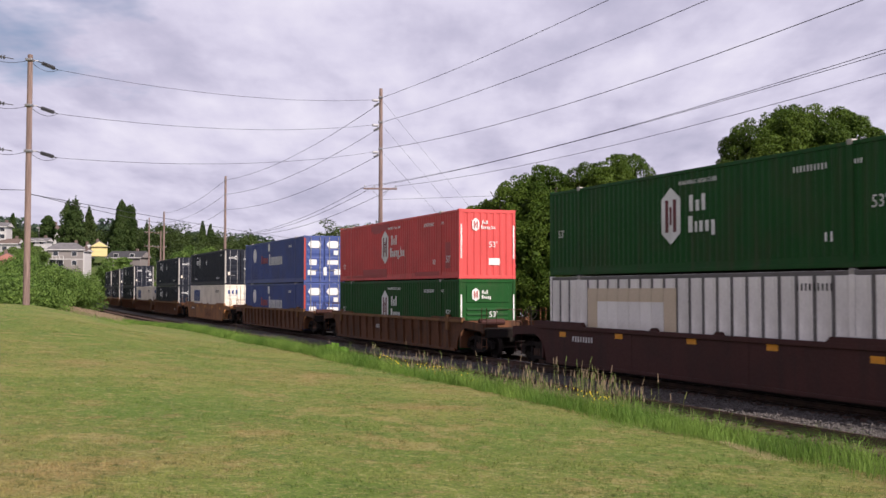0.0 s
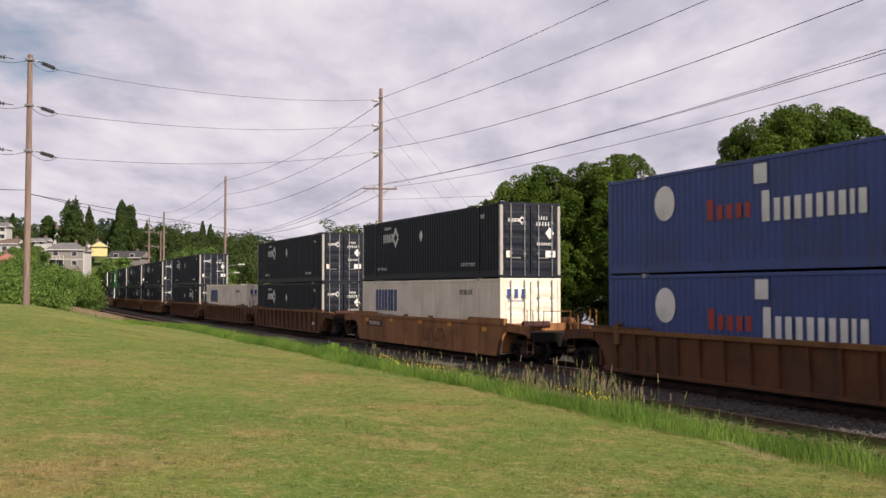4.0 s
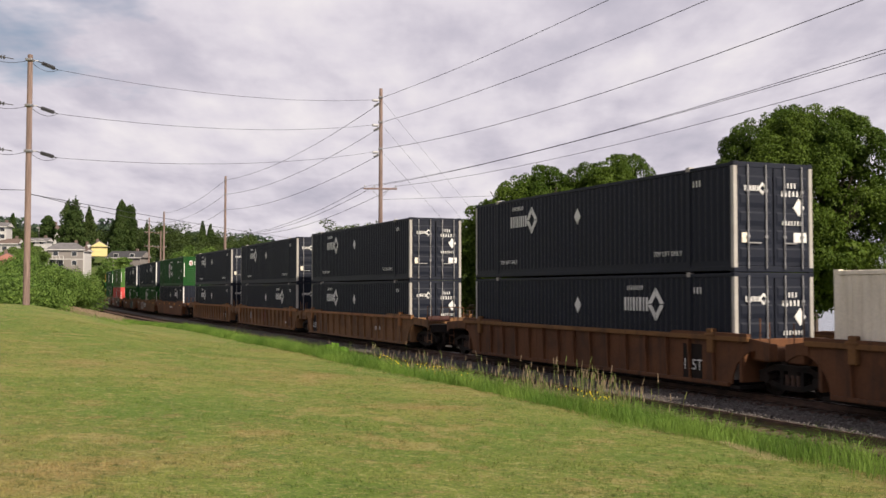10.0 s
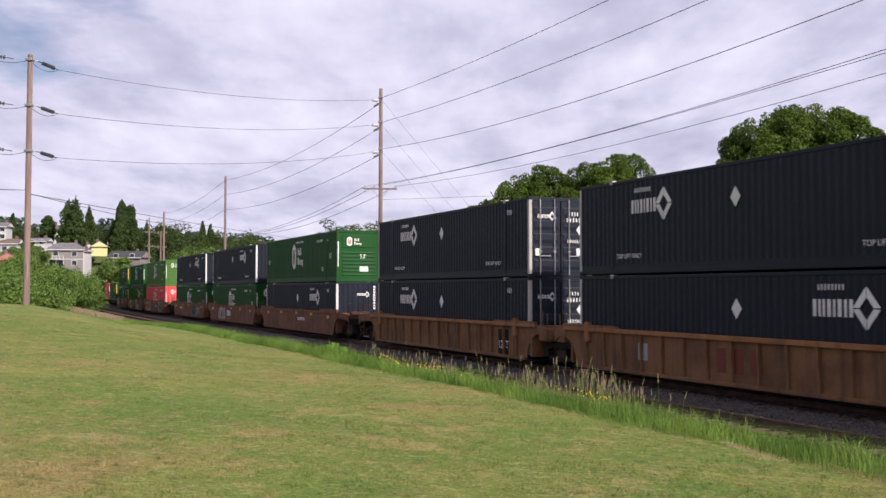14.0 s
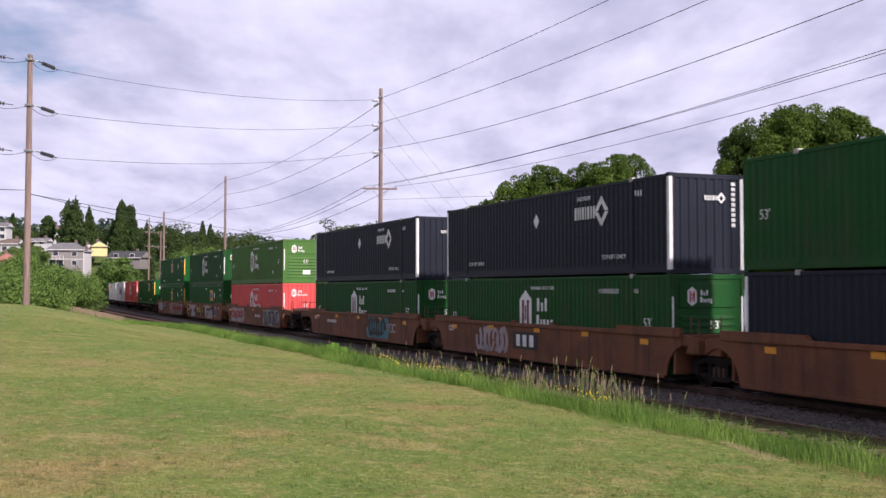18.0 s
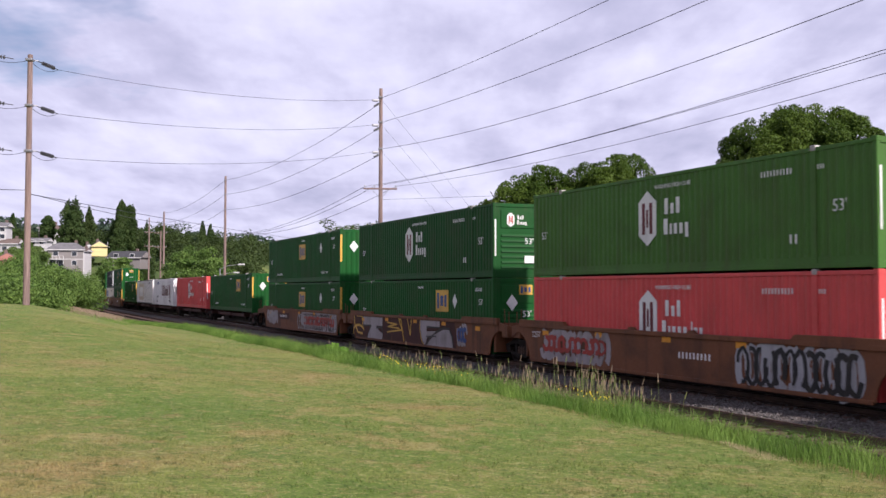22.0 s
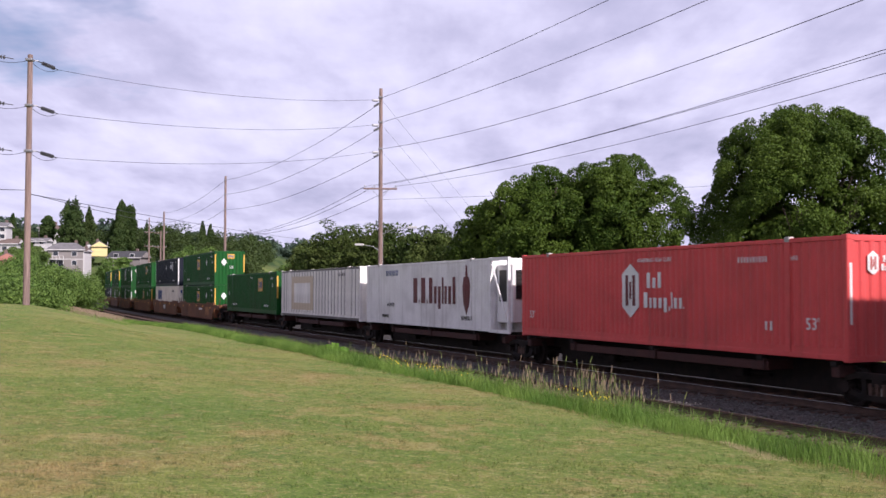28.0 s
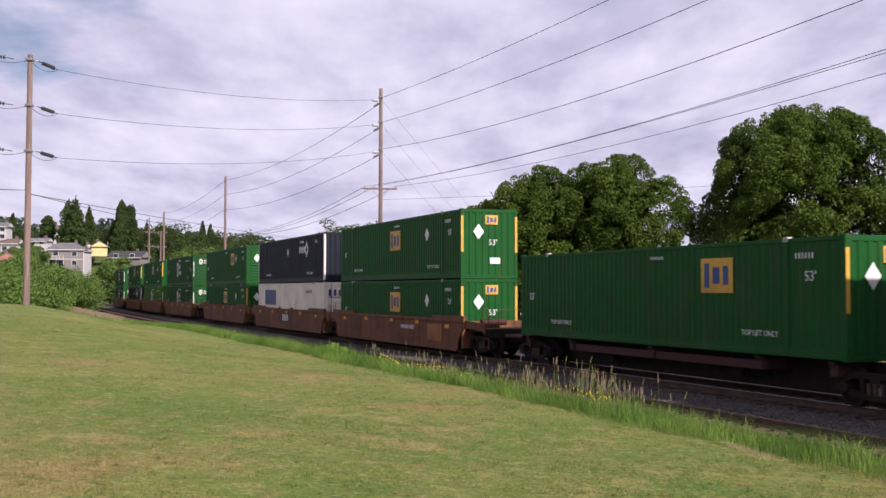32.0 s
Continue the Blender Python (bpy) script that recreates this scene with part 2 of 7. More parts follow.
M = {
    "green": paint("dark_green_paint", (0.009, 0.066, 0.013), spec=0.12),
    "lime": paint("leaf_green_paint", (0.060, 0.150, 0.028), spec=0.15),
    "emp": paint("bright_green_paint", (0.008, 0.078, 0.014), spec=0.12),
    "red": paint("faded_red_paint", (0.60, 0.072, 0.068), dirt_amt=0.2, streak=0.25),
    "blue": paint("faded_blue_paint", (0.045, 0.075, 0.24)),
    "navy": paint("dark_navy_paint", (0.0120, 0.0150, 0.0250), spec=0.15, dirt_amt=0.10, streak=0.12, dirt=(0.03, 0.026, 0.024)),
    "cream": paint("cream_white_paint", (0.80, 0.73, 0.61), dirt=(0.30, 0.23, 0.15), streak=0.3, dirt_amt=0.25),
    "white": paint("grey_white_paint", (0.78, 0.76, 0.75), dirt=(0.20, 0.17, 0.14)),
    "clean_white": paint("white_lettering", (0.72, 0.72, 0.70), streak=0.2, dirt_amt=0.2, dirt=(0.2, 0.2, 0.18)),
    "maroon": paint("maroon_lettering", (0.12, 0.012, 0.02)),
    "gold": paint("gold_yellow_paint", (0.62, 0.36, 0.05), streak=0.2),
    "amber": paint("amber_marker", (0.72, 0.30, 0.02), streak=0.2),
    "logo_blue": paint("blue_lettering", (0.03, 0.07, 0.22)),
    "logo_red": paint("red_lettering", (0.35, 0.04, 0.03)),
    "black": paint("black_paint", (0.012, 0.012, 0.014)),
    "teal": paint("teal_spray_paint", (0.06, 0.22, 0.25)),
    "spray": paint("silver_spray_paint", (0.36, 0.36, 0.38)),
    "faded_mark": paint("faded_red_stencil", (0.15, 0.030, 0.018)),
    "dusty_silver": paint("dusty_grey_spray", (0.34, 0.30, 0.31), streak=0.5, dirt_amt=0.5),
    "brown": paint("rusty_brown_paint", (0.125, 0.050, 0.020), rough=0.75, streak=0.8, dirt_amt=0.9, dirt=(0.035, 0.02, 0.014)),
    "redbrown": paint("red_brown_paint", (0.168, 0.064, 0.027), rough=0.7, streak=0.8, dirt_amt=0.9, dirt=(0.045, 0.022, 0.014)),
    "tan": paint("rusty_tan_paint", (0.300, 0.132, 0.046), rough=0.7, streak=0.7, dirt_amt=0.75, dirt=(0.085, 0.035, 0.018)),
    "oxide": paint("dark_oxide_paint", (0.060, 0.020, 0.016), rough=0.75, streak=0.5, dirt_amt=0.5, dirt=(0.025, 0.014, 0.012)),
    "soot": material("oily_black_steel", (0.010, 0.008, 0.007), (0.020, 0.013, 0.010), rough=0.8, spec=0.2),
    "steel": material("galvanised_steel", (0.30, 0.30, 0.31), (0.2, 0.2, 0.2), rough=0.5, metal=0.6),
    "railhead": material("polished_rail_steel", (0.42, 0.40, 0.39), (0.30, 0.28, 0.27), rough=0.34, metal=1.0),
    "railrust": material("rusty_rail_steel", (0.085, 0.045, 0.030), (0.045, 0.026, 0.019), rough=0.85),
    "tie": material("weathered_tie_wood", (0.085, 0.045, 0.032), (0.048, 0.028, 0.021), rough=0.9, scale=4, fine=30, bump=0.5, stretch=(1, 6, 6), vary=0.25),
    "pole": material("weathered_pole_wood", (0.245, 0.172, 0.145), (0.135, 0.092, 0.080), rough=0.85, scale=2, fine=30, bump=0.4, stretch=(6, 6, 0.4)),
    "wire": material("dull_wire", (0.035, 0.035, 0.045), rough=0.6, metal=0.3, bump=0),
    "insulator_dark": material("dark_grey_insulator", (0.050, 0.050, 0.056), (0.085, 0.085, 0.09), rough=0.4),
    "tan_worn": paint("worn_tan_paint", (0.205, 0.102, 0.044), rough=0.75, streak=0.9, dirt_amt=0.95, dirt=(0.050, 0.028, 0.018)),
    "tan_patch": paint("tan_repaint", (0.62, 0.50, 0.36), dirt=(0.35, 0.26, 0.17)),
    "red_patch": paint("darker_red_repaint", (0.36, 0.040, 0.042), dirt_amt=0.15, streak=0.2),
    "insulator": material("grey_insulator", (0.30, 0.30, 0.32), (0.45, 0.45, 0.46), rough=0.4),
    "bark": material("grey_brown_bark", (0.085, 0.062, 0.045), (0.05, 0.038, 0.03), rough=0.9, scale=3, fine=20, bump=0.6, stretch=(3, 3, 0.6)),
    "leaf_maple": foliage("maple_leaves", (0.022, 0.050, 0.005), (0.076, 0.116, 0.014), vary=0.55, translucent=0.12),
    "leaf_bush": foliage("bush_leaves", (0.028, 0.072, 0.012), (0.155, 0.235, 0.052), vary=0.5, scale=0.25),
    "leaf_dark": foliage("conifer_needles", (0.024, 0.048, 0.013), (0.064, 0.098, 0.026)),
    "leaf_hill": foliage("hillside_leaves", (0.024, 0.044, 0.012), (0.066, 0.094, 0.026)),
    "leaf_row": foliage("row_tree_leaves", (0.022, 0.044, 0.008), (0.085, 0.110, 0.026), vary=0.4, translucent=0.15),
    "leaf_shrub": foliage("garden_shrub_leaves", (0.042, 0.085, 0.018), (0.120, 0.170, 0.045)),
    # blue-grey of kilometres of air is mixed into this woods colour
    "far_shore": material("haze_blue_woods", (0.15, 0.19, 0.27), (0.19, 0.23, 0.31), rough=1.0, scale=0.01, fine=0.05, bump=0, spec=0.0, world=True),
    "sign_blue": paint("blue_sign_paint", (0.02, 0.10, 0.55), streak=0.1, dirt_amt=0.1),
    # rust tone lightened for the sun that the top chord catches
    "chord_rust_sunlit": paint("rusty_sunlit_chord_paint", (0.190, 0.090, 0.030), rough=0.75, streak=0.6, dirt_amt=0.9, dirt=(0.05, 0.025, 0.014)),
    # leaf greens shifted towards blue to paint in the haze of distance
    "leaf_far": foliage("haze_tinted_woods", (0.035, 0.060, 0.045), (0.065, 0.095, 0.060)),
    "blade": foliage("tall_grass_blades", (0.045, 0.110, 0.014), (0.185, 0.280, 0.055), vary=0.45, scale=0.9),
    "leaf_weed": foliage("weed_leaves", (0.075, 0.170, 0.018), (0.190, 0.320, 0.050), vary=0.5, scale=2.0),
    "straw": foliage("pale_straw", (0.34, 0.29, 0.15), (0.50, 0.43, 0.25), scale=3.0),
    "stalk": foliage("dry_grass_stalks", (0.19, 0.145, 0.09), (0.36, 0.27, 0.19), scale=1.5),
    "stem": foliage("green_grass_stems", (0.10, 0.15, 0.04), (0.26, 0.27, 0.10), scale=1.5),
    "flower": material("buttercup_petals", (0.80, 0.62, 0.03), (0.7, 0.5, 0.02), rough=0.5, bump=0),
    "stone": material("ballast_stone", (0.125, 0.112, 0.106), (0.055, 0.049, 0.047), rough=0.9, scale=6, fine=30, bump=0.4, world=True),
    "glass": material("dark_window_glass", (0.02, 0.025, 0.03), rough=0.08, bump=0, spec=0.8),
    "siding_white": material("white_siding", (0.52, 0.51, 0.50), (0.42, 0.41, 0.40), rough=0.6, stretch=(1, 1, 8)),
    "siding_grey": material("grey_siding", (0.21, 0.19, 0.18), (0.165, 0.15, 0.14), rough=0.7, stretch=(1, 1, 8)),
    "siding_yellow": material("pale_yellow_siding", (0.62, 0.52, 0.22), (0.55, 0.46, 0.2), rough=0.6, stretch=(1, 1, 8)),
    "siding_pink": material("brick_red_siding", (0.36, 0.15, 0.11), (0.3, 0.12, 0.1), rough=0.7, stretch=(1, 1, 8)),
    "roof_grey": material("grey_shingles", (0.16, 0.155, 0.16), (0.11, 0.105, 0.11), rough=0.9, scale=1, fine=12),
    "roof_dark": material("dark_shingles", (0.055, 0.055, 0.06), (0.04, 0.04, 0.045), rough=0.9, scale=1, fine=12),
    "roof_brown": material("brown_shingles", (0.14, 0.10, 0.085), (0.10, 0.075, 0.065), rough=0.9, scale=1, fine=12),
}


# ---- mesh helpers ----
class Shape:
    """Gathers corners and faces of one part."""

    def __init__(self):
        self.v, self.f = [], []

    def add(self, vs, fs):
        n = len(self.v)
        self.v.extend([tuple(p) for p in vs])
        self.f.extend([tuple(i + n for i in q) for q in fs])
        return self

    def box(self, x0, y0, z0, x1, y1, z1, c=0.0):
        if x1 < x0: x0, x1 = x1, x0
        if y1 < y0: y0, y1 = y1, y0
        if z1 < z0: z0, z1 = z1, z0
        if not c:
            return self.add([(x0, y0, z0), (x1, y0, z0), (x1, y1, z0), (x0, y1, z0), (x0, y0, z1), (x1, y0, z1), (x1, y1, z1), (x0, y1, z1)],
                            [(0, 3, 2, 1), (4, 5, 6, 7), (0, 1, 5, 4), (1, 2, 6, 5), (2, 3, 7, 6), (3, 0, 4, 7)])
        c = min(c, (x1 - x0) * 0.45, (y1 - y0) * 0.45, (z1 - z0) * 0.45)

        def ring(z, k):
            return [(x0 + c + k, y0 + k, z), (x1 - c - k, y0 + k, z), (x1 - k, y0 + c + k, z), (x1 - k, y1 - c - k, z), (x1 - c - k, y1 - k, z), (x0 + c + k, y1 - k, z), (x0 + k, y1 - c - k, z), (x0 + k, y0 + c + k, z)]
        h = c * 0.5
        vs = ring(z0, h) + ring(z0 + c, 0) + ring(z1 - c, 0) + ring(z1, h)
        fs = [tuple(range(7, -1, -1)), tuple(range(24, 32))]
        for r in range(3):
            for i in range(8):
                j = (i + 1) % 8
                fs.append((r * 8 + i, r * 8 + j, r * 8 + 8 + j, r * 8 + 8 + i))
        return self.add(vs, fs)

    def tube(self, p0, p1, r0, r1=None, n=8, caps=True):
        r1 = r0 if r1 is None else r1
        a, b = Vector(p0), Vector(p1)
        d = (b - a)
        if d.length < 1e-6:
            return self
        q = d.to_track_quat("Z", "Y")
        vs = []
        for p, r in ((a, r0), (b, r1)):
            for i in range(n):
                t = 2 * math.pi * i / n
                vs.append(p + q @ Vector((r * math.cos(t), r * math.sin(t), 0)))
        fs = [(i, (i + 1) % n, n + (i + 1) % n, n + i) for i in range(n)]
        if caps:
            fs += [tuple(range(n - 1, -1, -1)), tuple(range(n, 2 * n))]
        return self.add(vs, fs)

    def path(self, pts, r, n=6):
        pts = [Vector(p) for p in pts]
        vs, fs = [], []
        for k, p in enumerate(pts):
            q = (pts[min(k + 1, len(pts) - 1)] - pts[max(k - 1, 0)]).to_track_quat("Z", "Y")
            for i in range(n):
                t = 2 * math.pi * i / n
                vs.append(p + q @ Vector((r * math.cos(t), r * math.sin(t), 0)))
        for k in range(len(pts) - 1):
            fs += [(k * n + i, k * n + (i + 1) % n, k * n + n + (i + 1) % n, k * n + n + i) for i in range(n)]
        fs += [tuple(range(n - 1, -1, -1)), tuple(range(len(vs) - n, len(vs)))]
        return self.add(vs, fs)

    def extrude(self, poly, d, axis="y"):
        """A flat outline (u, v) pulled along an axis from d[0] to d[1]."""
        n = len(poly)

        def put(u, v, w):
            return {"y": (u, w, v), "x": (w, u, v), "z": (u, v, w)}[axis]
        vs = [put(u, v, d[0]) for u, v in poly] + [put(u, v, d[1]) for u, v in poly]
        fs = [tuple(range(n - 1, -1, -1)), tuple(range(n, 2 * n))]
        fs += [(i, (i + 1) % n, n + (i + 1) % n, n + i) for i in range(n)]
        return self.add(vs, fs)

    def mesh(self, name, mat, smooth=False):
        me = bpy.data.meshes.new(name)
        me.from_pydata(self.v, [], self.f)
        me.materials.append(mat)
        bm = bmesh.new()
        bm.from_mesh(me)
        if len(bm.faces) < 4000:
            bmesh.ops.recalc_face_normals(bm, faces=bm.faces)
        bm.to_mesh(me)
        bm.free()
        if smooth:
            me.shade_smooth()
        return me


def part(name, shape, mat, parent, label="", m=None, smooth=False):
    """One mesh under a thing or part. shape: a Shape, or a mesh shared with other parts."""
    me = shape.mesh(name, M[mat], smooth) if isinstance(shape, Shape) else shape
    ob = new(name, me)
    ob.parent = parent
    if m is not None:
        ob.matrix_basis = m
    if label:
        ob["label"] = label
    return ob


def raw_mesh(name, verts, faces, mat, smooth=False):
    """A mesh from number arrays; faces all of one size."""
    verts, faces = np.asarray(verts, np.float32), np.asarray(faces, np.int32)
    me = bpy.data.meshes.new(name)
    k = faces.shape[1]
    me.vertices.add(len(verts))
    me.vertices.foreach_set("co", verts.ravel())
    me.loops.add(faces.size)
    me.loops.foreach_set("vertex_index", faces.ravel())
    me.polygons.add(len(faces))
    me.polygons.foreach_set("loop_start", np.arange(0, faces.size, k, dtype=np.int32))
    me.polygons.foreach_set("use_smooth", np.full(len(faces), smooth))
    me.update(calc_edges=True)
    me.validate()
    me.materials.append(mat)
    return me


# ---- the railway's line ----
KNOTS = (-620, -230, -185, -160, -110, -80, -55, -35, -15, 5, 25, 60, 500)
BENDS = (2.5, 2.5, 2.0, 0.0, 0.65, 0.45, -0.036, 0.135, 0.1, -0.175, -0.6, 0.0, 0.0)
STEP = 0.5
LINE_S = np.arange(-620, 500, STEP)
_k = np.interp(LINE_S, KNOTS, BENDS) * 1e-3
_zero = int(np.argmin(np.abs(LINE_S)))
LINE_A = np.cumsum(_k) * STEP
LINE_A = LINE_A - LINE_A[_zero] + 0.401
LINE_X = np.cumsum(np.sin(LINE_A)) * STEP
LINE_Y = np.cumsum(-np.cos(LINE_A)) * STEP
LINE_X += -0.562 - LINE_X[_zero]
LINE_Y += 50.536 - LINE_Y[_zero]


def on_line(s, off=0.0):
    """The place at s metres along the line, off metres to the lawn's side, and the heading."""
    a = float(np.interp(s, LINE_S, LINE_A))
    return float(np.interp(s, LINE_S, LINE_X)) - off * math.cos(a), float(np.interp(s, LINE_S, LINE_Y)) - off * math.sin(a), a


def line_offsets(x, y):
    """For arrays of places: the offset to the lawn's side, and the s of the nearest place on the line."""
    x, y = np.asarray(x, float), np.asarray(y, float)
    out_w, out_s = np.empty(x.shape), np.empty(x.shape)
    lx, ly, la, ls = LINE_X[::4], LINE_Y[::4], LINE_A[::4], LINE_S[::4]
    fx, fy, fw, fs = x.ravel(), y.ravel(), out_w.ravel(), out_s.ravel()
    for i in range(0, len(fx), 4000):
        dx, dy = fx[i:i + 4000, None] - lx, fy[i:i + 4000, None] - ly
        k = np.argmin(dx * dx + dy * dy, axis=1)
        r = np.arange(len(k))
        fw[i:i + 4000] = -(dx[r, k] * np.cos(la[k]) + dy[r, k] * np.sin(la[k]))
        fs[i:i + 4000] = ls[k] + dx[r, k] * np.sin(la[k]) - dy[r, k] * np.cos(la[k])
    return fw.reshape(x.shape), fs.reshape(x.shape)


# ---- ground ----
def smooth(a, b, x):
    t = np.clip((np.asarray(x, float) - a) / (b - a), 0, 1)
    return t * t * (3 - 2 * t)


def ground_height(x, y):
    """The one sheet of ground: track bed, grassy bank, lawn, shore and hillside."""
    x, y = np.asarray(x, float), np.asarray(y, float)
    w, s = line_offsets(x, y)
    z = np.full(x.shape, -0.22)
    z -= 0.35 * smooth(-3.0, -4.6, w)
    z -= 0.10 * smooth(3.0, 3.8, w) + 0.18 * smooth(7.0, 7.8, w)
    bank = (1.14 - 0.24 * smooth(-5, -30, s)) * smooth(7.5, 10.0, w) + 0.052 * np.clip(w - 10.4, 0, 30)
    away = smooth(34, -8, s)
    bank += away * (0.05 + 0.88 * smooth(11.5, 17.5, w) + 0.012 * np.clip(w - 16.5, 0, 40)) * smooth(8.4, 10.4, w)
    bank -= 0.045 * np.clip(-12 - s, 0, 40) * smooth(10.5, 16, w)
    z += bank
    z += 0.03 * np.sin(x * 0.9 + 1.3 * np.sin(y * 0.5)) * np.cos(y * 0.7) * smooth(9.5, 11, w)
    bayward = smooth(0.09, 0.16, x / np.maximum(y, 1.0))
    z -= 5.5 * np.maximum(smooth(-31, -41, w) * np.maximum(smooth(-330, -260, s), bayward), smooth(300, 420, y) * bayward)
    left = smooth(-25, -70, x) * smooth(170, 275, y) * smooth(5, 13, np.abs(w))
    z += left * (3.0 + 0.055 * np.clip(y - 190, 0, 180) + 0.035 * np.clip(-x - 60, 0, 200))
    far = smooth(330, 620, y) * smooth(70, -90, x) * smooth(10, 60, np.abs(w))
    z += far * (6 + 5 * smooth(-60, -330, x)) * smooth(0.12, 0.05, x / np.maximum(y, 1.0))
    return z


def growing(a0, a1, b0, b1, step, grow=1.22):
    """Grid lines: even between a0 and a1, then wider and wider out to b0 and b1."""
    mid = list(np.arange(a0, a1 + step, step))
    lo, hi, st = [], [], step
    p = a0
    while p > b0:
        st *= grow
        p -= st
        lo.append(max(p, b0))
    p, st = mid[-1], step
    while p < b1:
        st *= grow
        p += st
        hi.append(min(p, b1))
    return np.array(lo[::-1] + mid + hi)


def ground_material(blade=False):
    """Mown grass with dry and fresh patches; stones where the track bed lies. blade: the grass alone, varied from blade to blade."""
    mt = bpy.data.materials.new("mown_grass_blades" if blade else "lawn_and_track_bed")
    mt.use_nodes = True
    nt = mt.node_tree
    b = nt.nodes["Principled BSDF"]
    b.inputs["Roughness"].default_value = 0.9
    b.inputs["Specular IOR Level"].default_value = 0.15
    pos = nt.nodes.new("ShaderNodeNewGeometry").outputs["Position"]

    def tex(scale, detail, rough=0.55, st=(1, 1, 1), kind="ShaderNodeTexNoise"):
        mp = nt.nodes.new("ShaderNodeMapping")
        mp.inputs["Scale"].default_value = st
        nt.links.new(pos, mp.inputs[0])
        n = nt.nodes.new(kind)
        n.inputs["Scale"].default_value = scale
        if kind == "ShaderNodeTexNoise":
            n.inputs["Detail"].default_value, n.inputs["Roughness"].default_value = detail, rough
            nt.links.new(mp.outputs[0], n.inputs["Vector"])
            return n.outputs["Fac"]
        nt.links.new(mp.outputs[0], n.inputs["Vector"])
        return n

    def span(fac, lo, hi, to=1.0):
        r = nt.nodes.new("ShaderNodeMapRange")
        r.inputs[1].default_value, r.inputs[2].default_value, r.inputs[4].default_value = lo, hi, to
        nt.links.new(fac, r.inputs[0])
        return r.outputs[0]

    def mix(fac, a, c):
        n = nt.nodes.new("ShaderNodeMix")
        n.data_type = "RGBA"
        nt.links.new(fac, n.inputs[0])
        for s, q in ((6, a), (7, c)):
            if isinstance(q, tuple):
                n.inputs[s].default_value = (*q, 1)
            else:
                nt.links.new(q, n.inputs[s])
        return n.outputs[2]
    c = mix(span(tex(0.30, 6, 0.6), 0.40, 0.60), (0.104, 0.172, 0.026), (0.184, 0.210, 0.048))
    c = mix(span(tex(0.28, 7, 0.72), 0.52, 0.66, 0.66), c, (0.300, 0.185, 0.088))
    c = mix(span(tex(1.3, 6, 0.72), 0.50, 0.62, 0.65), c, (0.074, 0.145, 0.020))
    c = mix(span(tex(0.8, 6, 0.74), 0.54, 0.62, 0.55), c, (0.345, 0.250, 0.110))
    c = mix(span(tex(2.6, 6, 0.72), 0.55, 0.65, 0.60), c, (0.310, 0.205, 0.098))
    c = mix(span(tex(6.5, 5, 0.75), 0.53, 0.64, 0.62), c, (0.390, 0.350, 0.140))
    c = mix(span(tex(5.0, 6, 0.75), 0.54, 0.64, 0.72), c, (0.046, 0.090, 0.015))
    c = mix(span(tex(16, 4, 0.75), 0.55, 0.63, 0.55), c, (0.420, 0.370, 0.170))
    c = mix(span(tex(26, 4, 0.75), 0.50, 0.62, 0.72), c, (0.042, 0.066, 0.013))
    if blade:
        hs = nt.nodes.new("ShaderNodeHueSaturation")
        nt.links.new(span(nt.nodes["Geometry"].outputs["Random Per Island"], -0.45, 1.0, 1.22), hs.inputs["Value"])
        nt.links.new(c, hs.inputs["Color"])
        nt.links.new(hs.outputs[0], b.inputs["Base Color"])
        return mt
    at = nt.nodes.new("ShaderNodeAttribute")
    at.attribute_name = "cover"
    sp = nt.nodes.new("ShaderNodeSeparateColor")
    nt.links.new(at.outputs["Color"], sp.inputs[0])
    vor = tex(16, 0, kind="ShaderNodeTexVoronoi")
    vc = nt.nodes.new("ShaderNodeSeparateColor")
    nt.links.new(vor.outputs["Color"], vc.inputs[0])
    g = mix(vc.outputs[0], (0.048, 0.042, 0.040), (0.150, 0.138, 0.132))
    g = mix(span(tex(0.6, 4), 0.45, 0.7, 0.6), g, (0.085, 0.058, 0.045))
    c = mix(sp.outputs[0], c, g)
    # alpha darkens the bed's far side to imitate shade seen under the wagons
    c = mix(at.outputs["Alpha"], c, mix(span(tex(3, 5), 0.4, 0.6), (0.040, 0.038, 0.038), (0.060, 0.054, 0.050)))
    dry = mix(span(tex(1.2, 5), 0.35, 0.65), (0.30, 0.235, 0.13), (0.16, 0.165, 0.05))
    c = mix(sp.outputs[1], c, dry)
    wood = mix(span(tex(0.12, 5), 0.4, 0.6), (0.030, 0.060, 0.018), (0.075, 0.105, 0.03))
    c = mix(sp.outputs[2], c, wood)
    nt.links.new(c, b.inputs["Base Color"])
    bp = nt.nodes.new("ShaderNodeBump")
    bp.inputs["Strength"].default_value, bp.inputs["Distance"].default_value = 0.7, 0.05
    hh = nt.nodes.new("ShaderNodeMath")
    hh.operation = "ADD"
    nt.links.new(tex(22, 5, 0.7), hh.inputs[0])
    mulv = nt.nodes.new("ShaderNodeMath")
    mulv.operation = "MULTIPLY"
    nt.links.new(vor.outputs["Distance"], mulv.inputs[0])
    nt.links.new(sp.outputs[0], mulv.inputs[1])
    nt.links.new(mulv.outputs[0], hh.inputs[1])
    nt.links.new(hh.outputs[0], bp.inputs["Height"])
    nt.links.new(bp.outputs[0], b.inputs["Normal"])
    return mt


